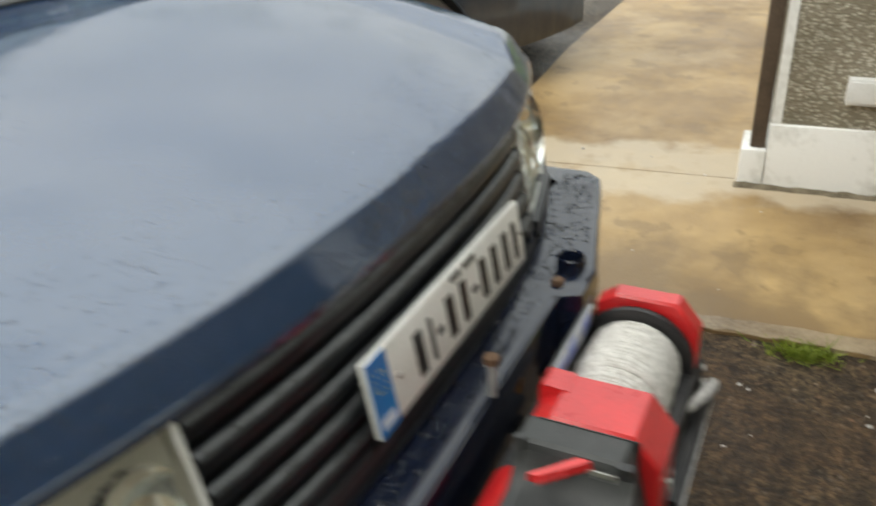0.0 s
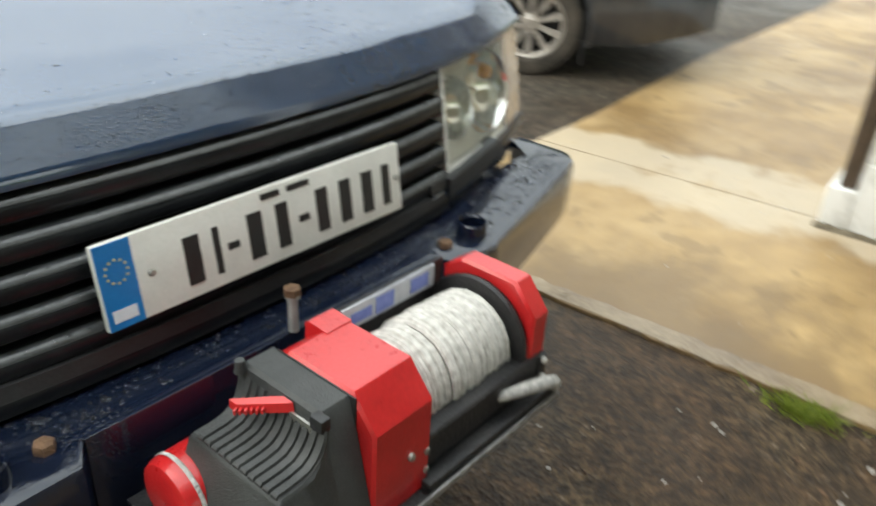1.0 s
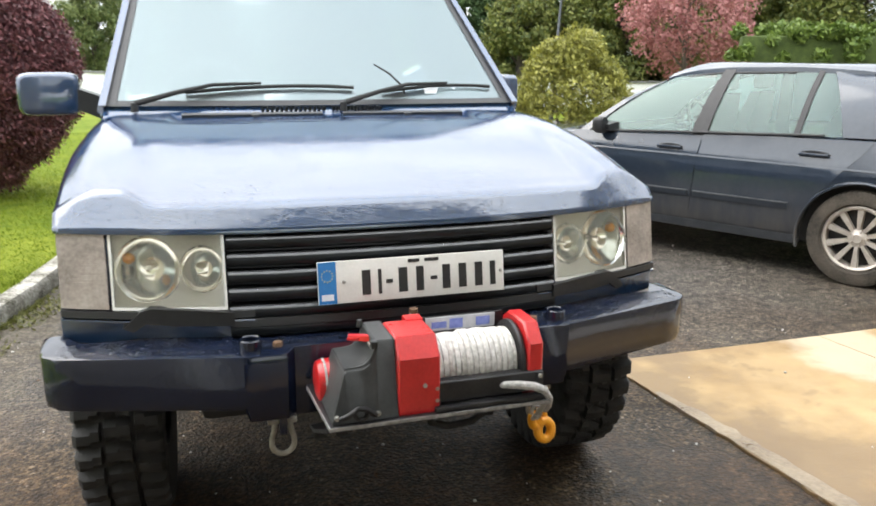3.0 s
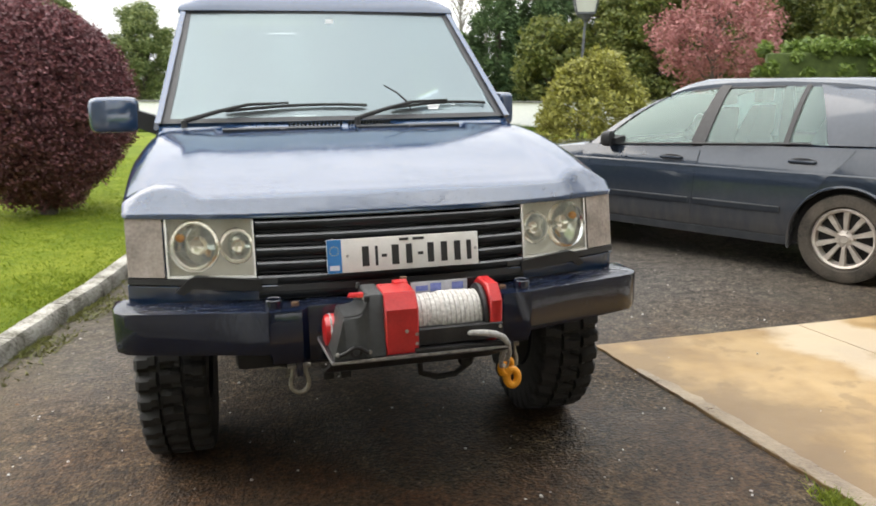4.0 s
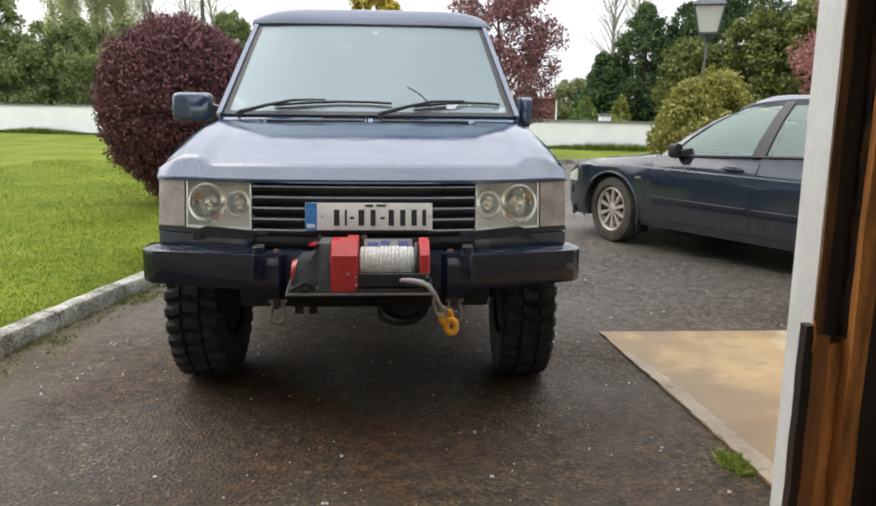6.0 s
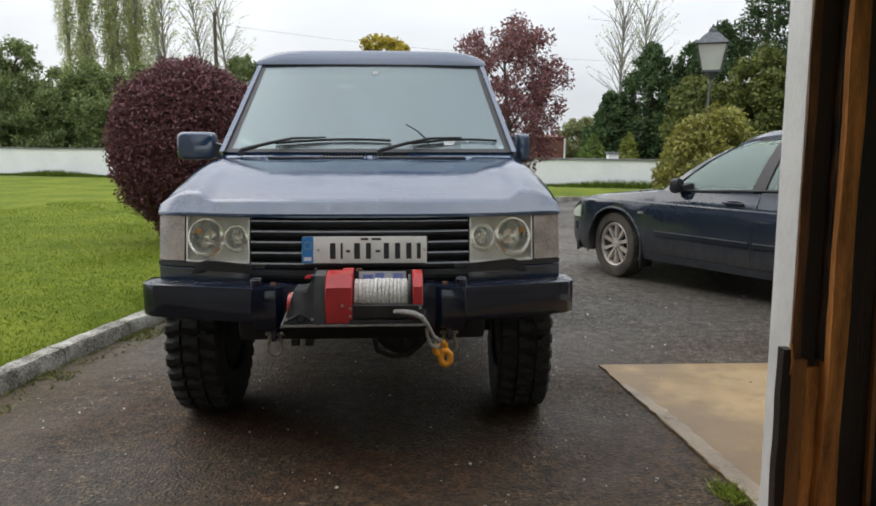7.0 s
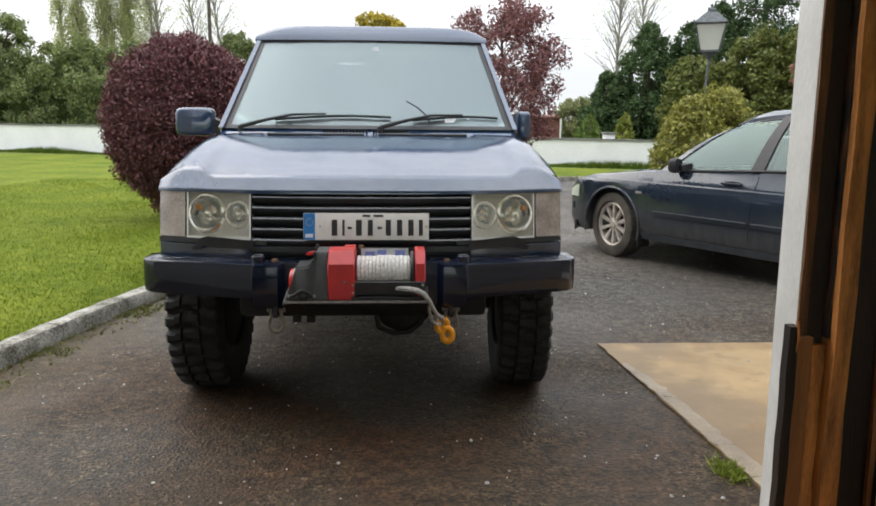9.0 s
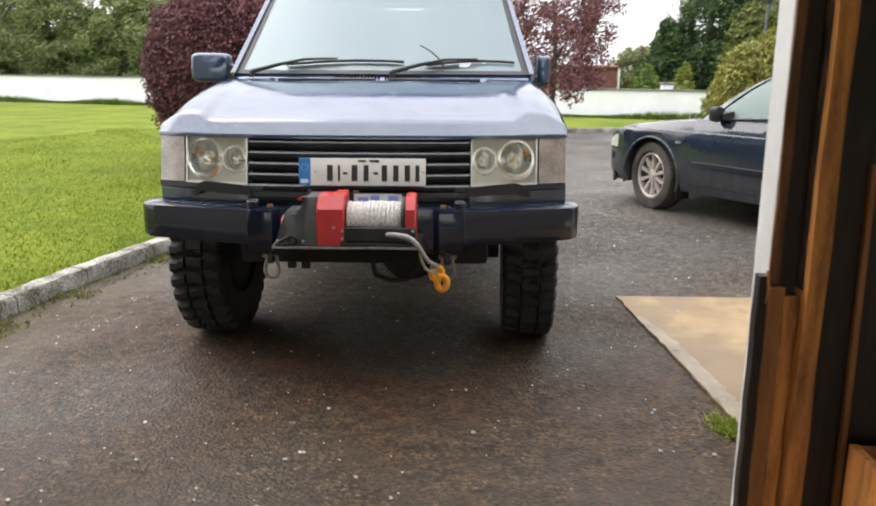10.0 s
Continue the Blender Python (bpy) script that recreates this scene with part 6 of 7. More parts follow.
for x in (-0.262, -0.166):
    part("cable_bolt", Geo().lathe([(0.0001, 0.008), (0.0060, 0.007), (0.0070, 0.0)], 6, pose(x, -0.3385, 0.655, 90)), STEEL, winch)
part("frame_bolt", Geo().lathe([(0.0001, 0.005), (0.0050, 0.0045), (0.0060, 0.0)], 8, pose(-0.052, -0.333, 0.706, 90)), STEEL, winch)
bar = part("fairlead_bar", Geo().loft([[(x, -0.326, 0.655), (x, -0.327, 0.703), (x, -0.324, 0.706), (x, -0.301, 0.7065), (x, -0.301, 0.7015), (x, -0.321, 0.7005), (x, -0.3215, 0.655)] for x in (-0.030, 0.252)]), TRAY_BLACK, winch, "black fairlead bar")
part("fairlead_rail", Geo().box((-0.028, -0.347, 0.638), (0.262, -0.322, 0.650), 0.003), TRAY_BLACK, winch, "black fairlead rail")
for x in (-0.021, 0.244):
    part("fairlead_end", Geo().box((x - 0.010, -0.330, 0.637), (x + 0.010, -0.300, 0.703), 0.003), TRAY_BLACK, winch)
    for z in (0.694, 0.664):
        part("bar_bolt", Geo().lathe([(0.0001, 0.005), (0.0052, 0.0045), (0.0060, 0.0)], 6, pose(x, -0.330, z, 90)), STEEL, winch)
part("rope_tail", Geo().tube([(0.135, -0.312, 0.676), (0.152, -0.330, 0.681), (0.185, -0.343, 0.682), (0.220, -0.351, 0.677), (0.247, -0.351, 0.664), (0.268, -0.338, 0.634), (0.286, -0.300, 0.594), (0.301, -0.252, 0.560), (0.316, -0.205, 0.540), (0.322, -0.170, 0.520)], [0.0065, 0.0085, 0.0100, 0.0105, 0.0100, 0.0090, 0.0080, 0.0075, 0.0070, 0.0065], 10), ROPE_GREY, winch, "frayed grey rope tail")
part("rope_thimble", Geo().tube([(0.322 + 0.014 * math.cos(t), -0.158, 0.508 + 0.020 * math.sin(t)) for t in np.linspace(0, math.tau, 15)], 0.005, 8, False), STEEL, winch)
hook = part("hook", Geo().tube([(0.330 + 0.022 * math.cos(t), -0.150 + 0.010 * math.cos(t), 0.488 + 0.026 * math.sin(t)) for t in np.linspace(radians(150), radians(430), 20)], [0.012] * 8 + [0.014] * 6 + [0.012] * 6, 10), ORANGE, winch, "orange winch hook")
part("hook_bowl", Geo().tube([(0.352 + 0.020 * math.cos(t), -0.152 + 0.004 * math.sin(t), 0.448 + 0.026 * math.sin(t)) for t in np.linspace(0, math.tau, 21)], 0.0135, 10, False), ORANGE, hook)
part("hook_shank", Geo().loft([[(0.322, -0.162, 0.470), (0.346, -0.162, 0.470), (0.346, -0.142, 0.470), (0.322, -0.142, 0.470)], [(0.312, -0.160, 0.505), (0.330, -0.160, 0.505), (0.330, -0.144, 0.505), (0.312, -0.144, 0.505)]]), ORANGE, hook)
part("hook_latch", Geo().box((0.334, -0.158, 0.440), (0.345, -0.146, 0.478), 0.003), ORANGE, hook)
part("rope_loop", Geo().tube([(0.268, -0.330, 0.628), (0.272, -0.280, 0.575), (0.284, -0.225, 0.528), (0.302, -0.180, 0.502), (0.320, -0.158, 0.498)], 0.0065, 8), ROPE_GREY, winch)


# ---- dark blue saloon parked beyond the slab ----
saloon = thing("saloon_car", pose(2.358, 5.652, 0.0, 0, 0, 210.8), "dark blue saloon car with dusty ten-spoke wheels", "car")
SF, SR = 0.98, 3.68
S_W = [(0.0, 0.54), (0.06, 0.66), (0.18, 0.78), (0.45, 0.857), (0.98, 0.888), (1.6, 0.893), (3.2, 0.893), (3.9, 0.88), (4.5, 0.82), (4.72, 0.74), (4.80, 0.66)]
S_TOP = [(0.0, 0.49), (0.05, 0.545), (0.15, 0.610), (0.30, 0.690), (0.45, 0.750), (0.60, 0.795), (1.00, 0.86), (1.30, 0.905), (1.50, 0.925), (2.4, 0.965), (3.3, 1.005), (3.9, 1.015), (4.4, 1.0), (4.68, 0.95), (4.76, 0.86), (4.80, 0.74)]


def saloon_x(y, z):
    """Half width of the saloon's side at a height."""
    w = curve_at(S_W, y)
    top = curve_at(S_TOP, y)
    if z < 0.34:
        return w - 0.05 * (0.34 - z) / 0.12
    if z < 0.73:
        return w + 0.004 * math.sin(min(1.0, (z - 0.34) / 0.32) * math.pi)
    t = (z - 0.73) / max(0.05, top - 0.73)
    return w - 0.062 * max(0.0, t)


def arch(y, low):
    for ax in (SF, SR):
        d = abs(y - ax)
        if d < 0.365:
            low = max(low, 0.305 + math.sqrt(0.365 ** 2 - d * d))
    return low


def saloon_ring(y):
    top = curve_at(S_TOP, y)
    low = arch(y, curve_at([(0.0, 0.34), (0.1, 0.24), (0.5, 0.22), (4.3, 0.22), (4.8, 0.36)], y))
    zs = [low, low + 0.015, max(low + 0.03, 0.34), max(low + 0.04, 0.50), max(low + 0.05, 0.66), max(low + 0.055, 0.73)]
    zs = [min(z, top - 0.05) for z in zs] + [top - 0.035, top - 0.012]
    half = [(saloon_x(y, z), z) for z in zs]
    half.append((half[-1][0] - 0.035, top))
    mid = top + 0.03 * min(1.0, y * 3) if y < 1.4 else top
    half.append((half[-1][0] * 0.5, mid))
    return [(x, y, z) for x, z in half] + [(-x, y, z) for x, z in half[::-1]]


sy = sorted(set([0.0, 0.03, 0.06, 0.10, 0.16, 0.22, 0.3, 0.4, 0.5, 0.58] + [SF + 0.365 * math.sin(a) for a in np.linspace(-1.57, 1.57, 17)] + [SR + 0.365 * math.sin(a) for a in np.linspace(-1.57, 1.57, 17)] + [SF - 0.37, SF + 0.37, SR - 0.37, SR + 0.37, 1.5, 1.8, 2.2, 2.6, 3.0, 4.15, 4.3, 4.5, 4.62, 4.70, 4.76, 4.80]))
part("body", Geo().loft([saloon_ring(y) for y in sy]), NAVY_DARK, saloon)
# solid near-black boxes stand for the shaded hollows round the wheels
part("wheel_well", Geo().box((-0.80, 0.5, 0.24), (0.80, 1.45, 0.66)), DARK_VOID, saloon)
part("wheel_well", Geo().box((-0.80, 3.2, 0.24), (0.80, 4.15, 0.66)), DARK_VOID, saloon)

SALOON_LENS = surface("pale_headlamp_lens", (0.50, 0.53, 0.50), (0.76, 0.78, 0.74), 9.0, 0.15, 0.05, 0.1, coat=0.8)
STRIP_GLINT = surface("grey_strip_glint", (0.07, 0.075, 0.082), (0.13, 0.135, 0.14), 12.0, 0.45, 0.1)
RUB_STRIP = surface("blue_grey_rubbing_strip", (0.016, 0.020, 0.028), (0.028, 0.034, 0.046), 8.0, 0.32, 0.08, coat=0.4)
for sx in (-1, 1):
    def side_sheet(y0, y1, z0, z1, out, nu=12, nv=8, rake0=0.0, rake1=0.0, cut=False):
        def fn(u, v):
            z = z0 + (z1 - z0) * v
            y = y0 + (y1 - y0) * u + rake0 * (1 - u) * v + rake1 * u * v
            if cut:
                z = max(z, arch(y, z0) + (0.03 if arch(y, z0) > z0 + 0.01 else 0))
                z = min(z, z1)
            return (sx * (saloon_x(y, z) + out), y, z)
        return Geo().slab(fn, nu, nv, (-sx * 0.012, 0, 0))

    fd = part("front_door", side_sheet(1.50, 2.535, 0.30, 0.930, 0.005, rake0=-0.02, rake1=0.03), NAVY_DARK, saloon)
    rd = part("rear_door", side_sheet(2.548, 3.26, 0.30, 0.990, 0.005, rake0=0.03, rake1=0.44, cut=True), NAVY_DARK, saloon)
    part("sill_trim", side_sheet(1.37, 3.29, 0.225, 0.285, 0.012, 10, 2), surface("grey_sill", (0.045, 0.050, 0.060), (0.085, 0.092, 0.105), 8.0, 0.5, 0.1) if sx < 0 else bpy.data.materials["grey_sill"], saloon)
    for d, y0, y1 in ((fd, 1.53, 2.52), (rd, 2.565, 3.24)):
        part("rubbing_strip", side_sheet(y0, y1, 0.465, 0.505, 0.016, 8, 3), RUB_STRIP, d)
        # paler band puts the highlight along the strip's top edge into colour
        part("strip_edge", side_sheet(y0, y1, 0.498, 0.506, 0.019, 8, 1), STRIP_GLINT, d)
    for d, y, up in ((fd, 2.36, 0.005), (rd, 3.38, 0.045)):
        hx = saloon_x(y, 0.83 + up)
        part("door_handle", Geo().box((min(sx * (hx + 0.004), sx * (hx + 0.034)), y - 0.115, 0.822 + up), (max(sx * (hx + 0.004), sx * (hx + 0.034)), y + 0.075, 0.852 + up), 0.010), NAVY_DARK, d)
        part("handle_recess", Geo().lathe([(0.001, 0.009), (0.04, 0.009), (0.046, 0.0)], 20, pose(sx * hx, y - 0.02, 0.836 + up, 0, 90 * sx) @ Matrix.Diagonal((0.75, 2.3, 1, 1))), BLACK_PLASTIC, d)
    # swage line and wheel arch lips
    part("swage_line", side_sheet(0.55, 4.35, 0.762, 0.778, 0.006, 24, 2), NAVY_DARK, saloon)
    for ax in (SF, SR):
        pts = [(ax + 0.375 * math.cos(t), 0.305 + 0.375 * math.sin(t)) for t in np.linspace(-0.25, math.pi + 0.25, 26)]
        part("arch_lip", Geo().tube([(sx * (saloon_x(y, max(z, 0.34)) + 0.002), y, z) for y, z in pts], 0.012, 8), NAVY_DARK, saloon)
    part("side_marker", Geo().box((sx * 0.893 - 0.006, 1.30, 0.645), (sx * 0.893 + 0.006, 1.37, 0.668), 0.003), RIBBED_LENS, saloon)
    part("mud_flap", Geo().box((min(sx * 0.70, sx * 0.875), SR + 0.33, 0.10), (max(sx * 0.70, sx * 0.875), SR + 0.345, 0.42), 0.003), RUBBER, saloon)
    part("mud_flap", Geo().box((min(sx * 0.72, sx * 0.875), SF + 0.345, 0.14), (max(sx * 0.72, sx * 0.875), SF + 0.36, 0.42), 0.003), RUBBER, saloon)
    # lamps
    part("headlamp", Geo().slab(lambda u, v: (sx * (0.36 + 0.34 * u), 0.05 + 0.10 * u ** 2.6 + 0.10 * v, 0.548 + 0.065 * v + 0.012 * u), 10, 3, (0, 0.03, -0.01)), SALOON_LENS, saloon, "wrapped clear headlamp")
    part("headlamp_side", Geo().slab(lambda u, v: (lambda y, z: (sx * (saloon_x(y, z) + 0.008), y, z))(0.10 + 0.34 * u, 0.548 + v * (curve_at(S_TOP, 0.10 + 0.34 * u) - 0.030 - 0.548) * (1 - 0.25 * u)), 10, 4, (-sx * 0.012, 0, 0)), SALOON_LENS, saloon, "pale corner of the headlamp")
    part("corner_marker", side_sheet(0.03, 0.10, 0.475, 0.535, 0.010, 4, 2), SALOON_LENS, saloon)
    # mirror
    mm = []
    for s, kk in ((0.0, 0.45), (0.012, 0.75), (0.04, 0.95), (0.08, 1.0), (0.10, 0.94)):
        mm.append([(sx * (0.905 + 0.050 * kk * math.copysign(abs(math.cos(t)) ** 0.6, math.cos(t))), 1.70 + s, 0.985 + (0.066 + 0.008 * math.cos(t)) * kk * math.copysign(abs(math.sin(t)) ** 0.6, math.sin(t))) for t in np.linspace(0, math.tau, 20, False)])
    mir = part("door_mirror", Geo().loft(mm), BLACK_PLASTIC, saloon)
    part("mirror_foot", Geo().loft([[(sx * 0.80, 1.72, 0.925), (sx * 0.80, 1.86, 0.925), (sx * 0.80, 1.86, 1.01), (sx * 0.80, 1.72, 1.01)], [(sx * 0.90, 1.735, 0.95), (sx * 0.90, 1.83, 0.95), (sx * 0.90, 1.83, 0.99), (sx * 0.90, 1.735, 0.99)]]), BLACK_PLASTIC, mir)
part("bumper_trim", Geo().slab(lambda u, v: (-0.83 + 1.66 * u, -0.012 + 0.30 * abs(2 * u - 1) ** 3.2, 0.42 + 0.07 * v), 18, 2, (0, 0.03, 0)), NAVY_DARK, saloon)
part("lower_lip", Geo().slab(lambda u, v: (-0.82 + 1.64 * u, 0.0 + 0.32 * abs(2 * u - 1) ** 3.2, 0.20 + 0.10 * v), 18, 2, (0, 0.04, 0)), BLACK_PLASTIC, saloon)
SB = [(1.50, 0.80, 0.918), (1.7, 0.835, 0.928), (2.4, 0.845, 0.965), (3.4, 0.84, 1.010), (4.40, 0.74, 1.025)]
SRL = [(2.14, 0.575, 1.338), (2.24, 0.585, 1.372), (2.38, 0.594, 1.402), (2.60, 0.60, 1.426), (3.1, 0.60, 1.440), (3.5, 0.59, 1.425), (3.90, 0.56, 1.375)]
cabin(saloon, NAVY_DARK, SB, SRL, [(1.60, 2.48, 2.20, 2.60), (2.60, 3.20, 2.68, 3.25), (3.24, 3.51, 3.285, 3.345)], (1.52, 2.15, 0.03), (4.38, 3.88, -0.04), 1.465, GLASS, GLASS, INTERIOR, 0.05, BLACK_PLASTIC, bulge=0.042)
for sx in (-1, 1):
    part("waist_seal", Geo().tube([(sx * (x + 0.004), y, z + 0.008) for y, x, z in SB[1:4]], 0.010, 8), BLACK_PLASTIC, saloon, "black waist seal")
    part("window_trim", Geo().tube([(sx * (x + 0.010), y, z - 0.030) for y, x, z in SRL[:5]], 0.009, 8), BLACK_PLASTIC, saloon, "black window trim")
part("cabin_floor", Geo().box((-0.80, 1.4, 0.78), (0.80, 4.1, 0.82)), INTERIOR, saloon)
part("dashboard", Geo().loft([[(x, 1.4, 0.82), (x, 1.5, 0.95), (x, 1.85, 0.94), (x, 1.9, 0.82)] for x in (-0.78, 0.78)]), INTERIOR, saloon)
part("steering_wheel", Geo().tube([(-0.36 + 0.18 * math.cos(t), 1.98 - 0.06 * math.sin(t), 0.98 + 0.16 * math.sin(t)) for t in np.linspace(0, math.tau, 25)], 0.014, 8, False), INTERIOR, saloon)
for x in (-0.36, 0.36):
    seat(saloon, x, 2.32, 0.72, 0.95)
    seat(saloon, x, 3.22, 0.70, 0.95)


# a short, blunt nose and a low waist
for ob in [o for o in saloon.children_recursive if o.type == "MESH"]:
    for p in ob.data.vertices:
        if p.co.y < 0.62:
            p.co.y = 0.16 + p.co.y * 0.46 / 0.62
        p.co.z -= 0.058 * smoothstep(0.70, 0.95, p.co.z)


def spoke_rim(r):
    """A ten-spoke alloy wheel with a raised hub."""
    gg = Geo().lathe([(r + 0.004, -0.09), (r + 0.006, 0.082), (r - 0.006, 0.092), (r - 0.020, 0.084), (r - 0.026, 0.02), (r - 0.026, -0.09)], 40)
    for i in range(10):
        m = pose(0, 0, 0, 0, 0, 36 * i)
        gg.loft([[m @ Vector((x, s * w, z)) for x, w, z in ((x0, w0, z0),) for s, z in ((-1, z0 - 0.03), (-0.8, z0), (0.8, z0), (1, z0 - 0.03))] for x0, w0, z0 in ((0.045, 0.0130, 0.066), (0.075, 0.0145, 0.071), (0.115, 0.0175, 0.074), (r - 0.050, 0.0215, 0.074), (r - 0.012, 0.0230, 0.076))])
    gg.lathe([(0.001, 0.078), (0.028, 0.080), (0.034, 0.074), (0.062, 0.066), (0.066, 0.03)], 24)
    for i in range(5):
        a = i * math.tau / 5 + 0.3
        gg.lathe([(0.008, 0.0), (0.007, 0.012), (0.0001, 0.014)], 8, pose(0.048 * math.cos(a), 0.048 * math.sin(a), 0.066))
    return gg.mesh("rim", 35)


road_tyre = tyre_mesh(0.315, 0.205, 0.215, 60, 0.004)
s_rim = spoke_rim(0.212)
back_disc = Geo().lathe([(0.20, -0.02), (0.001, -0.02)], 30).mesh("backing")
for x, y, sx in ((-0.765, SF, -1), (0.765, SF, 1), (-0.765, SR, -1), (0.765, SR, 1)):
    w = wheel(saloon, x, y, 0.314, sx, road_tyre, DUSTY_RUBBER, s_rim, ALLOY, -8 if y == SF else 0)
    part("brake_disc", back_disc, DARK_VOID, w)


# ---- lantern post ----
lantern = thing("garden_lantern", pose(4.91, 9.75, -0.02), "weathered four-sided lantern on a leaning post", "street lamp")
part("post", Geo().tube([(-0.10, 0, 0.0), (-0.07, 0, 0.9), (-0.03, 0, 1.9), (0.0, 0, 2.34)], [0.036, 0.026, 0.021, 0.018], 12), LANTERN_METAL, lantern)
part("cradle", Geo().lathe([(0.03, 2.30), (0.05, 2.34), (0.13, 2.40), (0.135, 2.42)], 4, pose(0, 0, 0, 0, 0, 45)), LANTERN_METAL, lantern)
part("head_frame", Geo().lathe([(0.20, 2.42), (0.205, 2.44), (0.20, 2.455), (0.15, 2.455)], 4, pose(0, 0, 0, 0, 0, 25)), LANTERN_METAL, lantern)
for i in range(4):
    a = radians(25 + 90 * i)
    part("corner_bar", Geo().tube([(0.20 * math.cos(a), 0.20 * math.sin(a), 2.44), (0.325 * math.cos(a), 0.325 * math.sin(a), 2.86)], 0.013, 6), LANTERN_METAL, lantern)
for i in range(4):
    a, b = radians(25 + 90 * i), radians(115 + 90 * i)
    p = [Vector((r * math.cos(t), r * math.sin(t), z)) for r, t, z in ((0.195, a, 2.45), (0.195, b, 2.45), (0.317, b, 2.85), (0.317, a, 2.85))]
    part("pane", Geo().grid(lambda u, v: p[0].lerp(p[1], u).lerp(p[3].lerp(p[2], u), v), 2, 2), LANTERN_GLASS, lantern)
part("hood", Geo().lathe([(0.345, 2.85), (0.365, 2.87), (0.16, 3.02), (0.10, 3.05), (0.09, 3.09), (0.03, 3.12), (0.02, 3.17), (0.001, 3.18)], 4, pose(0, 0, 0, 0, 0, 25)), LANTERN_METAL, lantern, "pyramid hood with finial")
part("lamp_holder", Geo().lathe([(0.03, 2.45), (0.03, 2.58), (0.05, 2.62), (0.05, 2.72), (0.001, 2.76)], 12), WHITE_PAPER, lantern)

# ---- shrubs and trees ----
def branches(gg, base, top, r0, n, spread, rng, up=0.6, twig=0.25):
    """A tapered trunk with limbs that fork once; returns the ends."""
    base, top = Vector(base), Vector(top)
    mid = base.lerp(top, 0.5) + Vector((rng.normal() * 0.04, rng.normal() * 0.04, 0)) * (top - base).length
    gg.tube([base, mid, top], [r0, r0 * 0.75, r0 * 0.35], 8)
    ends = []
    for i in range(n):
        t = 0.35 + 0.65 * (i + 0.5) / n
        p = base.lerp(mid, t * 2) if t < 0.5 else mid.lerp(top, t * 2 - 1)
        a = i * 2.4 + rng.random()
        d = Vector((math.cos(a), math.sin(a), up * (0.6 + 0.8 * rng.random()))).normalized()
        q = p + d * spread * (0.6 + 0.5 * rng.random())
        gg.tube([p, p.lerp(q, 0.5) + Vector((0, 0, 0.06 * spread)), q], [r0 * 0.34, r0 * 0.22, r0 * 0.08], 6)
        ends.append(q)
        for j in range(2):
            d2 = (d + Vector((rng.normal(), rng.normal(), rng.normal() * 0.5 + 0.3)) * 0.6).normalized()
            q2 = p.lerp(q, 0.55) + d2 * spread * twig * 2
            gg.tube([p.lerp(q, 0.55), q2], [r0 * 0.16, r0 * 0.05], 5)
            ends.append(q2)
    return ends


def plant(name, x, y, label, category, bark_geo, clumps, count, size, leaf, seed, z=0.0, squash=(1, 1, 1), shell=0.6, group="", aspect=0.55):
    r = np.random.default_rng(seed)
    t = thing(name, pose(x, y, z), label, category, group)
    if bark_geo is not None:
        part("trunk", bark_geo, PALE_BARK if leaf == POPLAR else BARK, t)
    part("crown", leaves(clumps, count, size, r, squash, shell, aspect), leaf, t, "", 0)
    return t


# clipped purple ball
rng = np.random.default_rng(11)
gg = Geo()
branches(gg, (0, 0, 0), (0.05, 0.0, 1.3), 0.09, 9, 0.8, rng, 0.9)
balls = []
for i in range(620):
    h = 1 - 2 * (i + 0.5) / 620
    d = (math.sqrt(1 - h * h) * math.cos(2.39996 * i), math.sqrt(1 - h * h) * math.sin(2.39996 * i), h)
    rr, tall = 0.98, 0.92 if h > 0 else 1.03
    wob = 1 + 0.05 * math.sin(5 * d[0] + 2) * math.cos(6 * d[1]) + 0.025 * rng.normal()
    balls.append((d[0] * 0.87 * rr * wob, d[1] * 0.87 * rr * wob, 1.21 + d[2] * tall * rr * wob, 0.11 + 0.03 * rng.random()))
for i in range(30):
    a = rng.random() * math.tau
    balls.append((math.cos(a) * 0.4 * rng.random() ** 0.5, math.sin(a) * 0.4 * rng.random(), 0.14 + 0.3 * rng.random(), 0.13))
ball = plant("purple_shrub", -2.575, 6.55, "clipped ball of dark purple berberis on the lawn", "shrub", gg, balls, 125000, 0.018, BERBERIS, 12, 0.06, shell=0.3)
# solid dark lump closes gaps between leaves in place of inner shade
part("twig_core", Geo().lathe([(0.001, 0.42), (0.38, 0.48), (0.60, 0.78), (0.68, 1.2), (0.61, 1.6), (0.38, 1.86), (0.001, 1.95)], 24), SHRUB_FILL, ball, "solid dark fill for the shrub's shaded inside")

# yellow-green mounded shrub behind the saloon
rng = np.random.default_rng(21)
gg = Geo()
branches(gg, (0, 0, 0), (0.0, 0.0, 0.8), 0.05, 12, 0.6, rng, 0.5)
balls = []
for i in range(170):
    a, h = rng.random() * math.tau, rng.random() ** 0.7
    rad = 0.82 * math.sqrt(max(0.02, 1 - (h * 0.98) ** 2.4)) * (0.85 + 0.2 * rng.random())
    balls.append((math.cos(a) * rad, math.sin(a) * rad, 0.12 + 1.52 * h + 0.05 * rng.normal(), 0.13 + 0.06 * rng.random()))
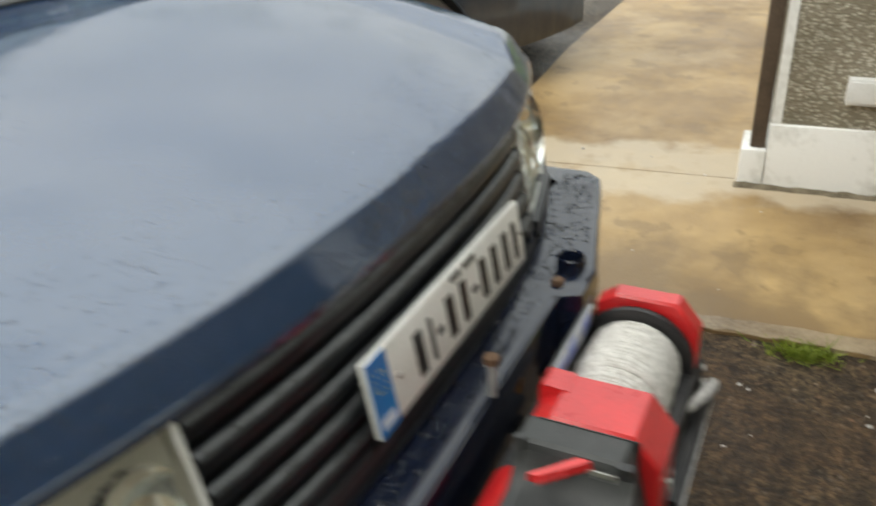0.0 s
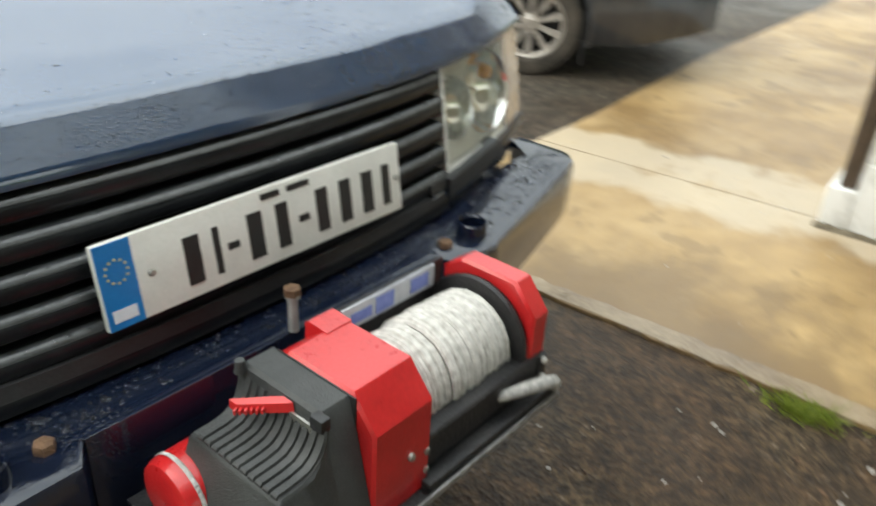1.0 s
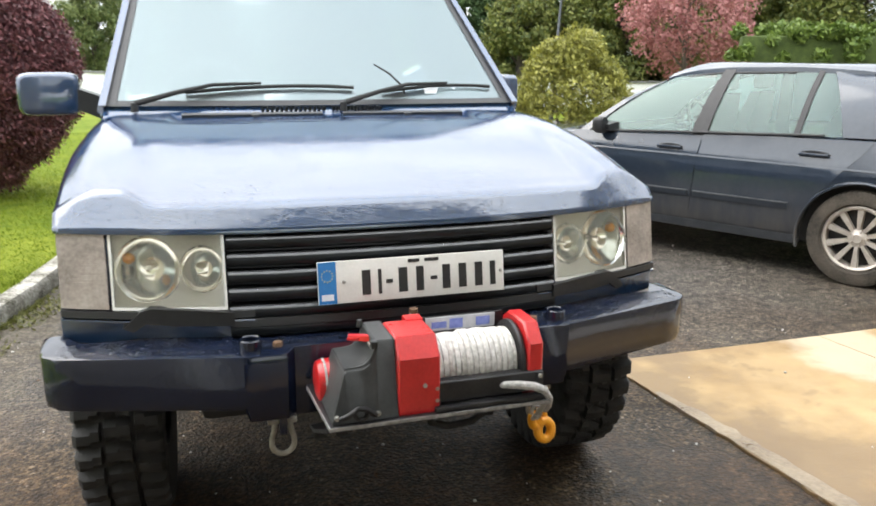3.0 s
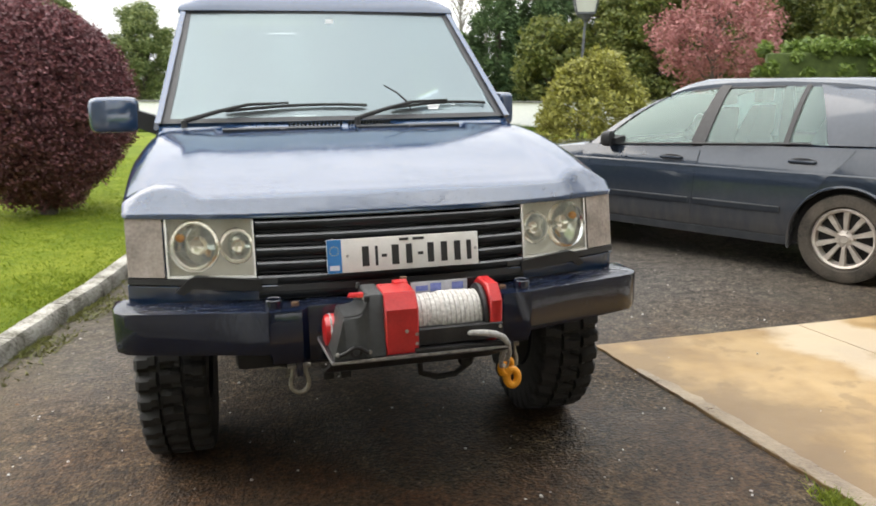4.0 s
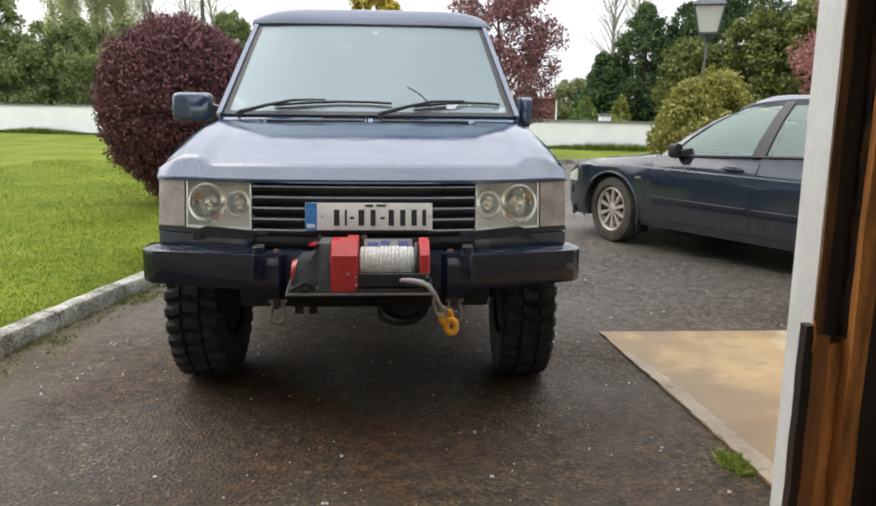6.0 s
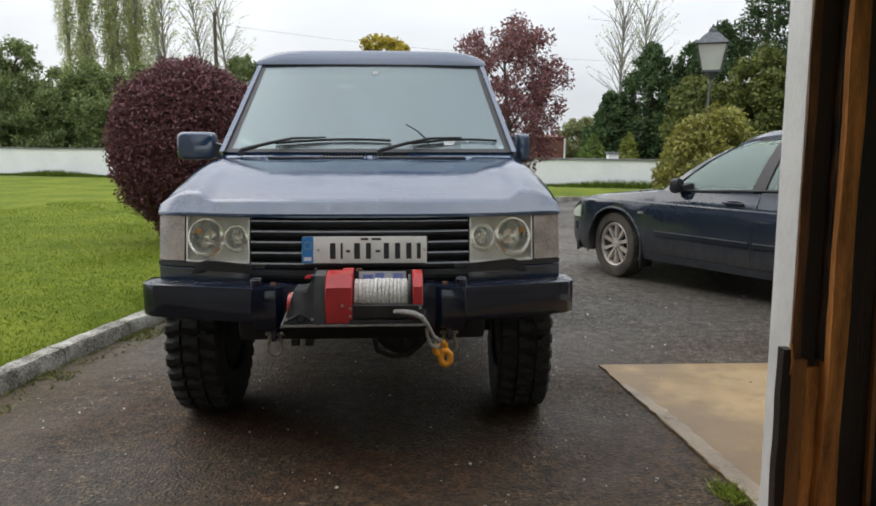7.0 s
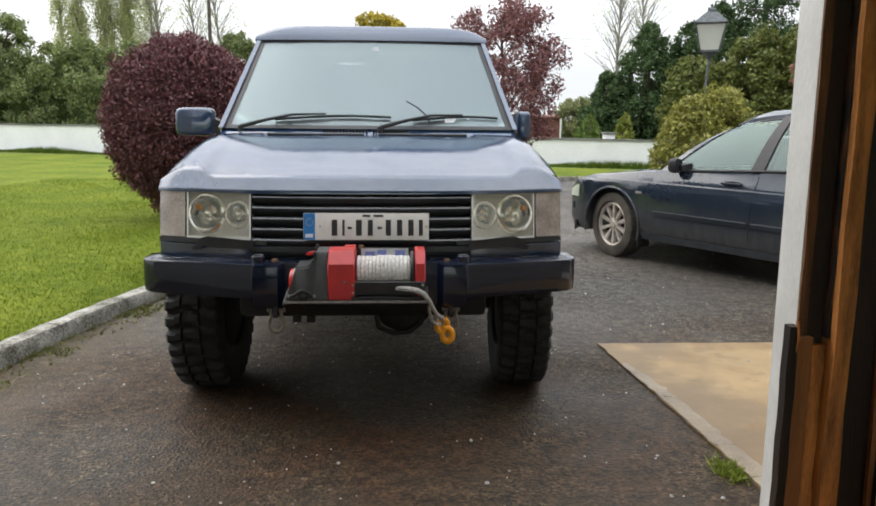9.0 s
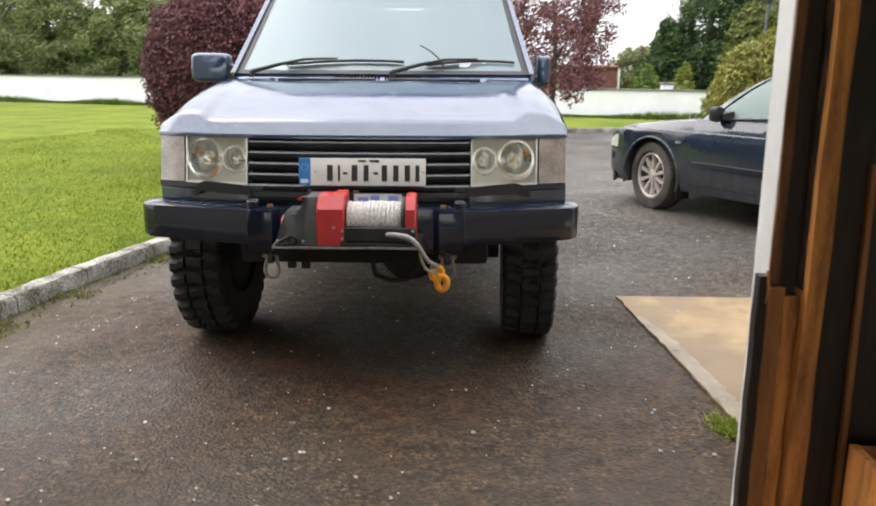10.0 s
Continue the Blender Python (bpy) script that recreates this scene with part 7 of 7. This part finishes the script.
plant("golden_shrub", 4.68, 8.75, "rounded yellow-green shrub behind the saloon", "shrub", gg, balls, 22000, 0.036, OLIVE, 22, 0.0, shell=0.4, aspect=0.35)

# purple plum tree
def round_tree(name, x, y, label, h0, height, width, count, size, leaf, seed, trunk=0.09, clumps=46, airy=1.0, squash=(1, 1, 1)):
    r = np.random.default_rng(seed)
    g2 = Geo()
    ends = branches(g2, (0, 0, 0), (0.1 * r.normal(), 0.1 * r.normal(), height * 0.82), trunk, 12, width * 0.42, r, 0.9)
    bl = []
    for i in range(clumps):
        d = r.normal(size=3)
        d /= np.linalg.norm(d)
        k = (0.45 + 0.55 * r.random() ** 0.5)
        bl.append((d[0] * width * 0.5 * k, d[1] * width * 0.5 * k, h0 + (height - h0) * (0.5 + 0.5 * d[2] * k), width * (0.07 + 0.07 * r.random()) * airy))
    for e in ends:
        bl.append((e.x, e.y, e.z, width * 0.07 * airy))
    return plant(name, x, y, label, "tree", g2, bl, count, size, leaf, seed + 1, 0.0, squash, 0.2)


round_tree("plum_tree", 1.95, 13.3, "purple-leaved plum tree with upright airy branches", 0.62, 3.75, 2.5, 22000, 0.034, PLUM, 31, 0.06, 150, 0.85)
round_tree("pink_tree", 9.9, 13.8, "small pink-leaved tree behind the hedge", 1.0, 3.3, 3.0, 10500, 0.045, PINK, 41, 0.07, 60, 1.0)
round_tree("golden_tree", -1.9, 47.0, "golden-leaved tree far behind the wall", 2.5, 8.0, 3.4, 6000, 0.14, GOLD, 51, 0.14, 40, 1.1)


def conifer(name, x, y, height, width, count, size, leaf, seed, label):
    r = np.random.default_rng(seed)
    g2 = Geo()
    g2.tube([(0, 0, 0), (0, 0, height * 0.5), (0, 0, height)], [width * 0.05, width * 0.03, 0.01], 8)
    bl = []
    for i in range(230):
        h = r.random() ** 1.1
        rad = width * 0.5 * (1 - h) ** 0.6 * (0.55 + 0.5 * r.random())
        a = r.random() * math.tau
        bl.append((math.cos(a) * rad, math.sin(a) * rad, height * (0.05 + 0.93 * h), width * (0.05 + 0.06 * (1 - h))))
        if i % 6 == 0:
            g2.tube([(0, 0, height * (0.05 + 0.9 * h)), (math.cos(a) * rad, math.sin(a) * rad, height * (0.05 + 0.93 * h))], [0.03, 0.008], 5)
    return plant(name, x, y, label, "tree", g2, bl, count, size, leaf, seed + 1, 0.0, (1, 1, 1.1), 0.2, aspect=0.4)


CON = "dark green conifer behind the garden wall"
for i, (x, y, h, w) in enumerate(((6.5, 23.4, 2.85, 2.4), (7.95, 23.8, 4.5, 3.7), (9.2, 23.4, 4.5, 3.5), (10.6, 24.6, 5.4, 3.4), (11.7, 23.6, 6.8, 4.4), (13.2, 23.0, 7.6, 4.8), (16.6, 20.5, 6.8, 4.6), (19.5, 20.0, 7.4, 5.0))):
    conifer("conifer", x, y, h, w, 26000, 0.065, CONIFER, 60 + 3 * i, CON)["group"] = "conifers behind the wall"
conifer("gold_conifer", 6.5, 20.9, 1.55, 0.95, 3000, 0.05, FORSYTH, 90, "small yellow-green conifer against the wall")
conifer("gold_conifer", 5.55, 21.5, 1.5, 1.3, 3000, 0.05, HEDGE, 93, "small bushy green conifer against the wall")

BRO = "fresh green broadleaf tree behind the garden wall"
OLI = "olive-green broadleaf tree in front of the conifers"
spots = [(-21.5, 33.0, 5.6, 4.6, BROAD), (-17.3, 31.5, 5.3, 3.2, BROAD), (-13.7, 30.5, 4.4, 3.0, BROAD), (-24.5, 35.0, 6.2, 5.2, BROAD), (-11.6, 31.0, 4.2, 2.8, BROAD), (-9.2, 31.5, 4.2, 3.2, BROAD), (-8.3, 36.0, 5.5, 2.4, BROAD), (-4.7, 36.5, 4.7, 2.8, BROAD), (8.4, 20.2, 3.1, 2.0, OLIVE_TREE), (10.15, 20.0, 3.7, 2.7, OLIVE_TREE), (11.6, 19.2, 4.1, 2.8, OLIVE_TREE), (13.4, 17.8, 4.8, 3.6, OLIVE_TREE), (16.0, 16.0, 5.4, 4.0, OLIVE_TREE), (18.5, 13.5, 5.8, 4.4, OLIVE_TREE), (21.5, 10.5, 6.0, 4.6, OLIVE_TREE), (17.5, 24.5, 7.8, 5.2, OLIVE_TREE), (22.5, 16.0, 7.4, 5.6, OLIVE_TREE), (26.0, 12.0, 7.8, 6.0, OLIVE_TREE)]
for i, (x, y, h, w, leaf) in enumerate(spots):
    round_tree("green_tree", x, y, OLI if leaf == OLIVE_TREE else BRO, 0.4, h, w, 30000 if w > 2.2 else 18000, 0.060, leaf, 110 + 3 * i, 0.14, 70, 1.35 if leaf == BROAD else 1.2)["group"] = "broadleaf trees behind the wall"
for x, y, h, w, seed in ((6.55, 29.5, 2.1, 1.6, 161), (7.5, 30.0, 2.2, 1.9, 164)):
    round_tree("pale_tree", x, y, "low pale green bushy tree far behind the wall", 0.1, h, w, 9000, 0.05, PALE_OLIVE, seed, 0.08, 60, 1.3)
# a dense fan of tall pale poplars and thin bare trees
for i in range(8):
    x, y, h, w = -18.9 + 0.63 * i, 41.0 + 0.5 * (i % 2), 10.4 + 0.4 * math.sin(2.1 * i), 1.7
    r = np.random.default_rng(170 + i)
    g2 = Geo()
    ends = branches(g2, (0, 0, 0), (0, 0, h), 0.10, 30, 1.2, r, 3.2)
    bl = [(e.x * 0.8, e.y * 0.8, e.z, 0.22) for e in ends] + [(0.5 * w * (r.random() - 0.5), 0.5 * w * (r.random() - 0.5), h * (0.15 + 0.8 * r.random()), 0.24) for _ in range(60)]
    plant("poplar", x, y, "tall pale-leaved poplar on the far field", "tree", g2, bl, 10000, 0.046, POPLAR, 180 + i, 0.0, (1, 1, 3.0), 0.1, "poplars")
for i, (x, y, h, n, count) in enumerate(((-13.1, 39.0, 9.0, 34, 1800), (-11.9, 39.6, 9.4, 34, 1500), (-10.6, 40.0, 8.6, 30, 1200), (9.5, 34.0, 6.9, 34, 500), (11.0, 36.0, 7.0, 30, 500))):
    r = np.random.default_rng(200 + i)
    g2 = Geo()
    ends = branches(g2, (0, 0, 0), (0, 0, h), 0.075, n + 14, 1.6, r, 1.9, 0.42)
    bl = [(e.x, e.y, e.z, 0.22) for e in ends]
    plant("bare_tree", x, y, "thin bare tree just coming into leaf", "tree", g2, bl, count, 0.045, POPLAR, 210 + i, 0.0, (1, 1, 1.3), 0.1, "bare trees")


# clipped hedges
def hedge(x0, y0, x1, y1, w, h, count, seed, leaf, size, label, rough=0.06):
    r = np.random.default_rng(seed)
    L = math.hypot(x1 - x0, y1 - y0)
    t = thing("hedge", pose(x0, y0, 0, 0, 0, math.degrees(math.atan2(y1 - y0, x1 - x0))), label, "hedge")
    # solid box, darker than the leaves, stands for the hedge's shaded inside
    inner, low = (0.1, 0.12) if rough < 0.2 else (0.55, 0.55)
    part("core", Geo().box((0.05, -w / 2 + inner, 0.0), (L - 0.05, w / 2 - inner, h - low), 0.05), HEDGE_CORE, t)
    bl = []
    for i in range(int(L * 30)):
        f = r.random()
        u = r.random() * L
        if f < 0.45:
            bl.append((u, -w / 2, h * r.random(), 0.12 + rough * r.random()))
        elif f < 0.6:
            bl.append((u, w / 2, h * r.random(), 0.12 + rough * r.random()))
        else:
            bl.append((u, (r.random() - 0.5) * w, h - 0.05 + rough * r.normal(), 0.12 + rough * r.random()))
    part("leaves", leaves(bl, count, size, r, shell=0.2), leaf, t, "", 0)


hedge(9.4, 11.46, 15.5, 7.6, 0.9, 1.95, 60000, 301, HEDGE, 0.045, "clipped green garden hedge beyond the drive")
hedge(-33.0, 37.0, -10.2, 28.6, 2.2, 2.6, 130000, 305, BROAD, 0.065, "rough green hedge behind the garden wall", 0.4)
hedge(12.0, 20.0, 27.0, 12.0, 1.6, 2.4, 16000, 309, BROAD, 0.09, "rough green hedge at the garden's end", 0.3)

# telegraph pole, cable, outbuilding, gate pier
pole = thing("telegraph_pole", pose(-9.9, 37.0, 0.0), "grey timber telegraph pole beyond the wall", "pole")
part("shaft", Geo().tube([(0, 0, 0), (0, 0, 7.4)], [0.11, 0.08], 10), BARK, pole)
part("cap", Geo().lathe([(0.10, 7.38), (0.11, 7.40), (0.001, 7.46)], 10), BARK, pole)
cable = thing("overhead_cable", pose(0, 0, 0), "thin sagging overhead cable", "cable")
part("wire", Geo().tube([(-9.9 + 40 * t, 37.0 - 2 * t, 6.9 - 3.0 * 4 * t * (1 - t) * 0.35 - 1.6 * t) for t in np.linspace(0, 1, 15)], 0.005, 5), RUBBER, cable)
shed = thing("outbuilding", pose(5.25, 27.5, -0.1), "low red-brown brick outbuilding behind the wall", "outbuilding")
part("wall", Geo().box((-1.7, -1.0, 0.0), (0.27, 1.2, 1.46), 0.01), BRICK, shed)
part("roof", Geo().loft([[(x, -1.08, 1.46), (x, -1.08, 1.52), (x, 1.28, 1.60), (x, 1.28, 1.46)] for x in (-1.75, 0.31)]), BRICK, shed)
part("corner_pipe", Geo().tube([(0.285, -1.04, 0.0), (0.285, -1.04, 1.46)], 0.035, 8), WHITE_WALL, shed, "pale downpipe")
pier = thing("gate_pier", pose(5.84, wall_y(5.84) + 0.42, -0.10), "square white gate pier with flat cap", "gate pier")
part("shaft", Geo().box((-0.15, -0.15, 0.0), (0.15, 0.15, 1.00), 0.01), WHITE_WALL, pier)
part("cap", Geo().box((-0.19, -0.19, 1.00), (0.19, 0.19, 1.06), 0.015), COPING, pier)


# ---- grass, weeds, chippings ----
def blades(points, heights, rng, material, name, label, wide=0.0035, lean=0.5):
    n = len(points)
    a = rng.random(n) * math.tau
    side = np.stack([np.cos(a), np.sin(a), np.zeros(n)], 1) * (wide * (0.7 + 0.6 * rng.random(n)))[:, None]
    tip = points + np.stack([rng.normal(size=n) * lean, rng.normal(size=n) * lean, np.ones(n)], 1) * heights[:, None]
    q = np.stack([points - side, points + side, tip], 1).reshape(-1, 3)
    me = bpy.data.meshes.new(name)
    me.from_pydata(q.tolist(), [], np.arange(3 * n).reshape(-1, 3).tolist())
    me.materials.append(material)
    return tagged(new(name, me), label, "grass", "", "stuff")


def kerb_x(y):
    return curve_at([(p[1], p[0]) for p in KERB], y)


rng = np.random.default_rng(7)
n = 150000
yy = -0.5 + 13.5 * rng.random(n) ** 1.5
xx = np.array([kerb_x(v) for v in yy]) - 0.145 - 7.5 * rng.random(n) ** 1.4
pts = np.stack([xx, yy, np.full(n, 0.066)], 1)
tall = (0.010 + 0.020 * rng.random(n)) * (1 + 0.9 * (np.sin(xx * 2.3 + 1.3 * np.sin(yy * 1.1)) * np.cos(yy * 1.9 + np.sin(xx * 3.1)) > 0.45))
blades(pts, tall, rng, GRASS_BLADE, "lawn_grass", "short mown grass blades on the lawn", 0.0032 , 0.7)
# rough grass at the foot of the wall
n = 26000
xx = -30 + 55 * rng.random(n)
pts = np.stack([xx, 21.85 - 0.357 * xx - 0.05 - 0.5 * rng.random(n) ** 2, np.full(n, -0.085)], 1)
blades(pts, 0.10 + 0.20 * rng.random(n) * (np.sin(xx * 1.3) * 0.5 + 0.6), rng, VERGE, "verge_grass", "long unmown grass along the wall's foot", 0.02, 0.4)
# weeds along the kerb
n = 9500
yy = -1.0 + 7.5 * rng.random(n)
keep = rng.random(n) < (0.15 + 0.85 * (np.sin(yy * 5.1) * np.sin(yy * 2.3 + 1) > 0.15))
yy = yy[keep]
n = len(yy)
xx = np.array([kerb_x(v) for v in yy]) + 0.012 + 0.20 * rng.random(n) ** 2.4
blades(np.stack([xx, yy, np.zeros(n)], 1), 0.006 + 0.022 * rng.random(n), rng, WEED, "kerb_weeds", "small weeds and moss along the kerb", 0.006, 1.0)
# grass tuft on the edge of the slab
n = 420
c = rng.normal(size=(n, 2)) * np.array([0.022, 0.045])
blades(np.stack([1.405 + c[:, 0], -0.47 + c[:, 1], np.full(n, 0.004)], 1), 0.010 + 0.025 * rng.random(n), rng, TUFT_GREEN, "grass_tuft", "bright tuft of grass in the drive's joint", 0.004, 0.9)

# loose pale chippings on the tarmac
rng = np.random.default_rng(9)
gg = Geo()
for i in range(520):
    x, y = -1.8 + 5.2 * rng.random(), -1.2 + 6.5 * rng.random() ** 1.3
    if x < kerb_x(y) + 0.12:
        continue
    s = 0.0035 + 0.0065 * rng.random() ** 2.5
    on = 0.012 if (x > 1.5 and y < 1.2) else 0.0
    if on and i % 4:
        continue
    m = pose(x, y, on + s * 0.5, 0, 0, 360 * rng.random()) @ Matrix.Diagonal((1.0, 0.6 + 0.5 * rng.random(), 0.6, 1))
    bm = bmesh.new()
    bmesh.ops.create_icosphere(bm, subdivisions=1, radius=s)
    for p in bm.verts:
        p.co *= 0.8 + 0.4 * rng.random()
    bm.transform(m)
    bm.verts.index_update()
    gg.add([p.co[:] for p in bm.verts], [[p.index for p in f.verts] for f in bm.faces])
    bm.free()
tagged(part("chippings", gg, STONE_CHIP, None, "", 0), "loose pale stone chippings on the tarmac", "stones", "", "stuff")
# fallen leaf litter
gg = Geo()
for i in range(60):
    x, y = -1.7 + 3.0 * rng.random(), -1.3 + 5.0 * rng.random()
    if x < kerb_x(y) + 0.1:
        continue
    m = pose(x, y, 0.006, 20 * rng.normal(), 20 * rng.normal(), 360 * rng.random())
    s = 0.008 + 0.008 * rng.random()
    gg.add([m @ Vector(p) for p in ((-s, 0, 0), (0, -s * 0.5, 0.002), (s, 0, 0), (0, s * 0.5, 0.002))], [(0, 1, 2, 3)])
tagged(part("leaf_litter", gg, RUST, None, "", 0), "a few brown fallen leaves", "leaves", "", "stuff")
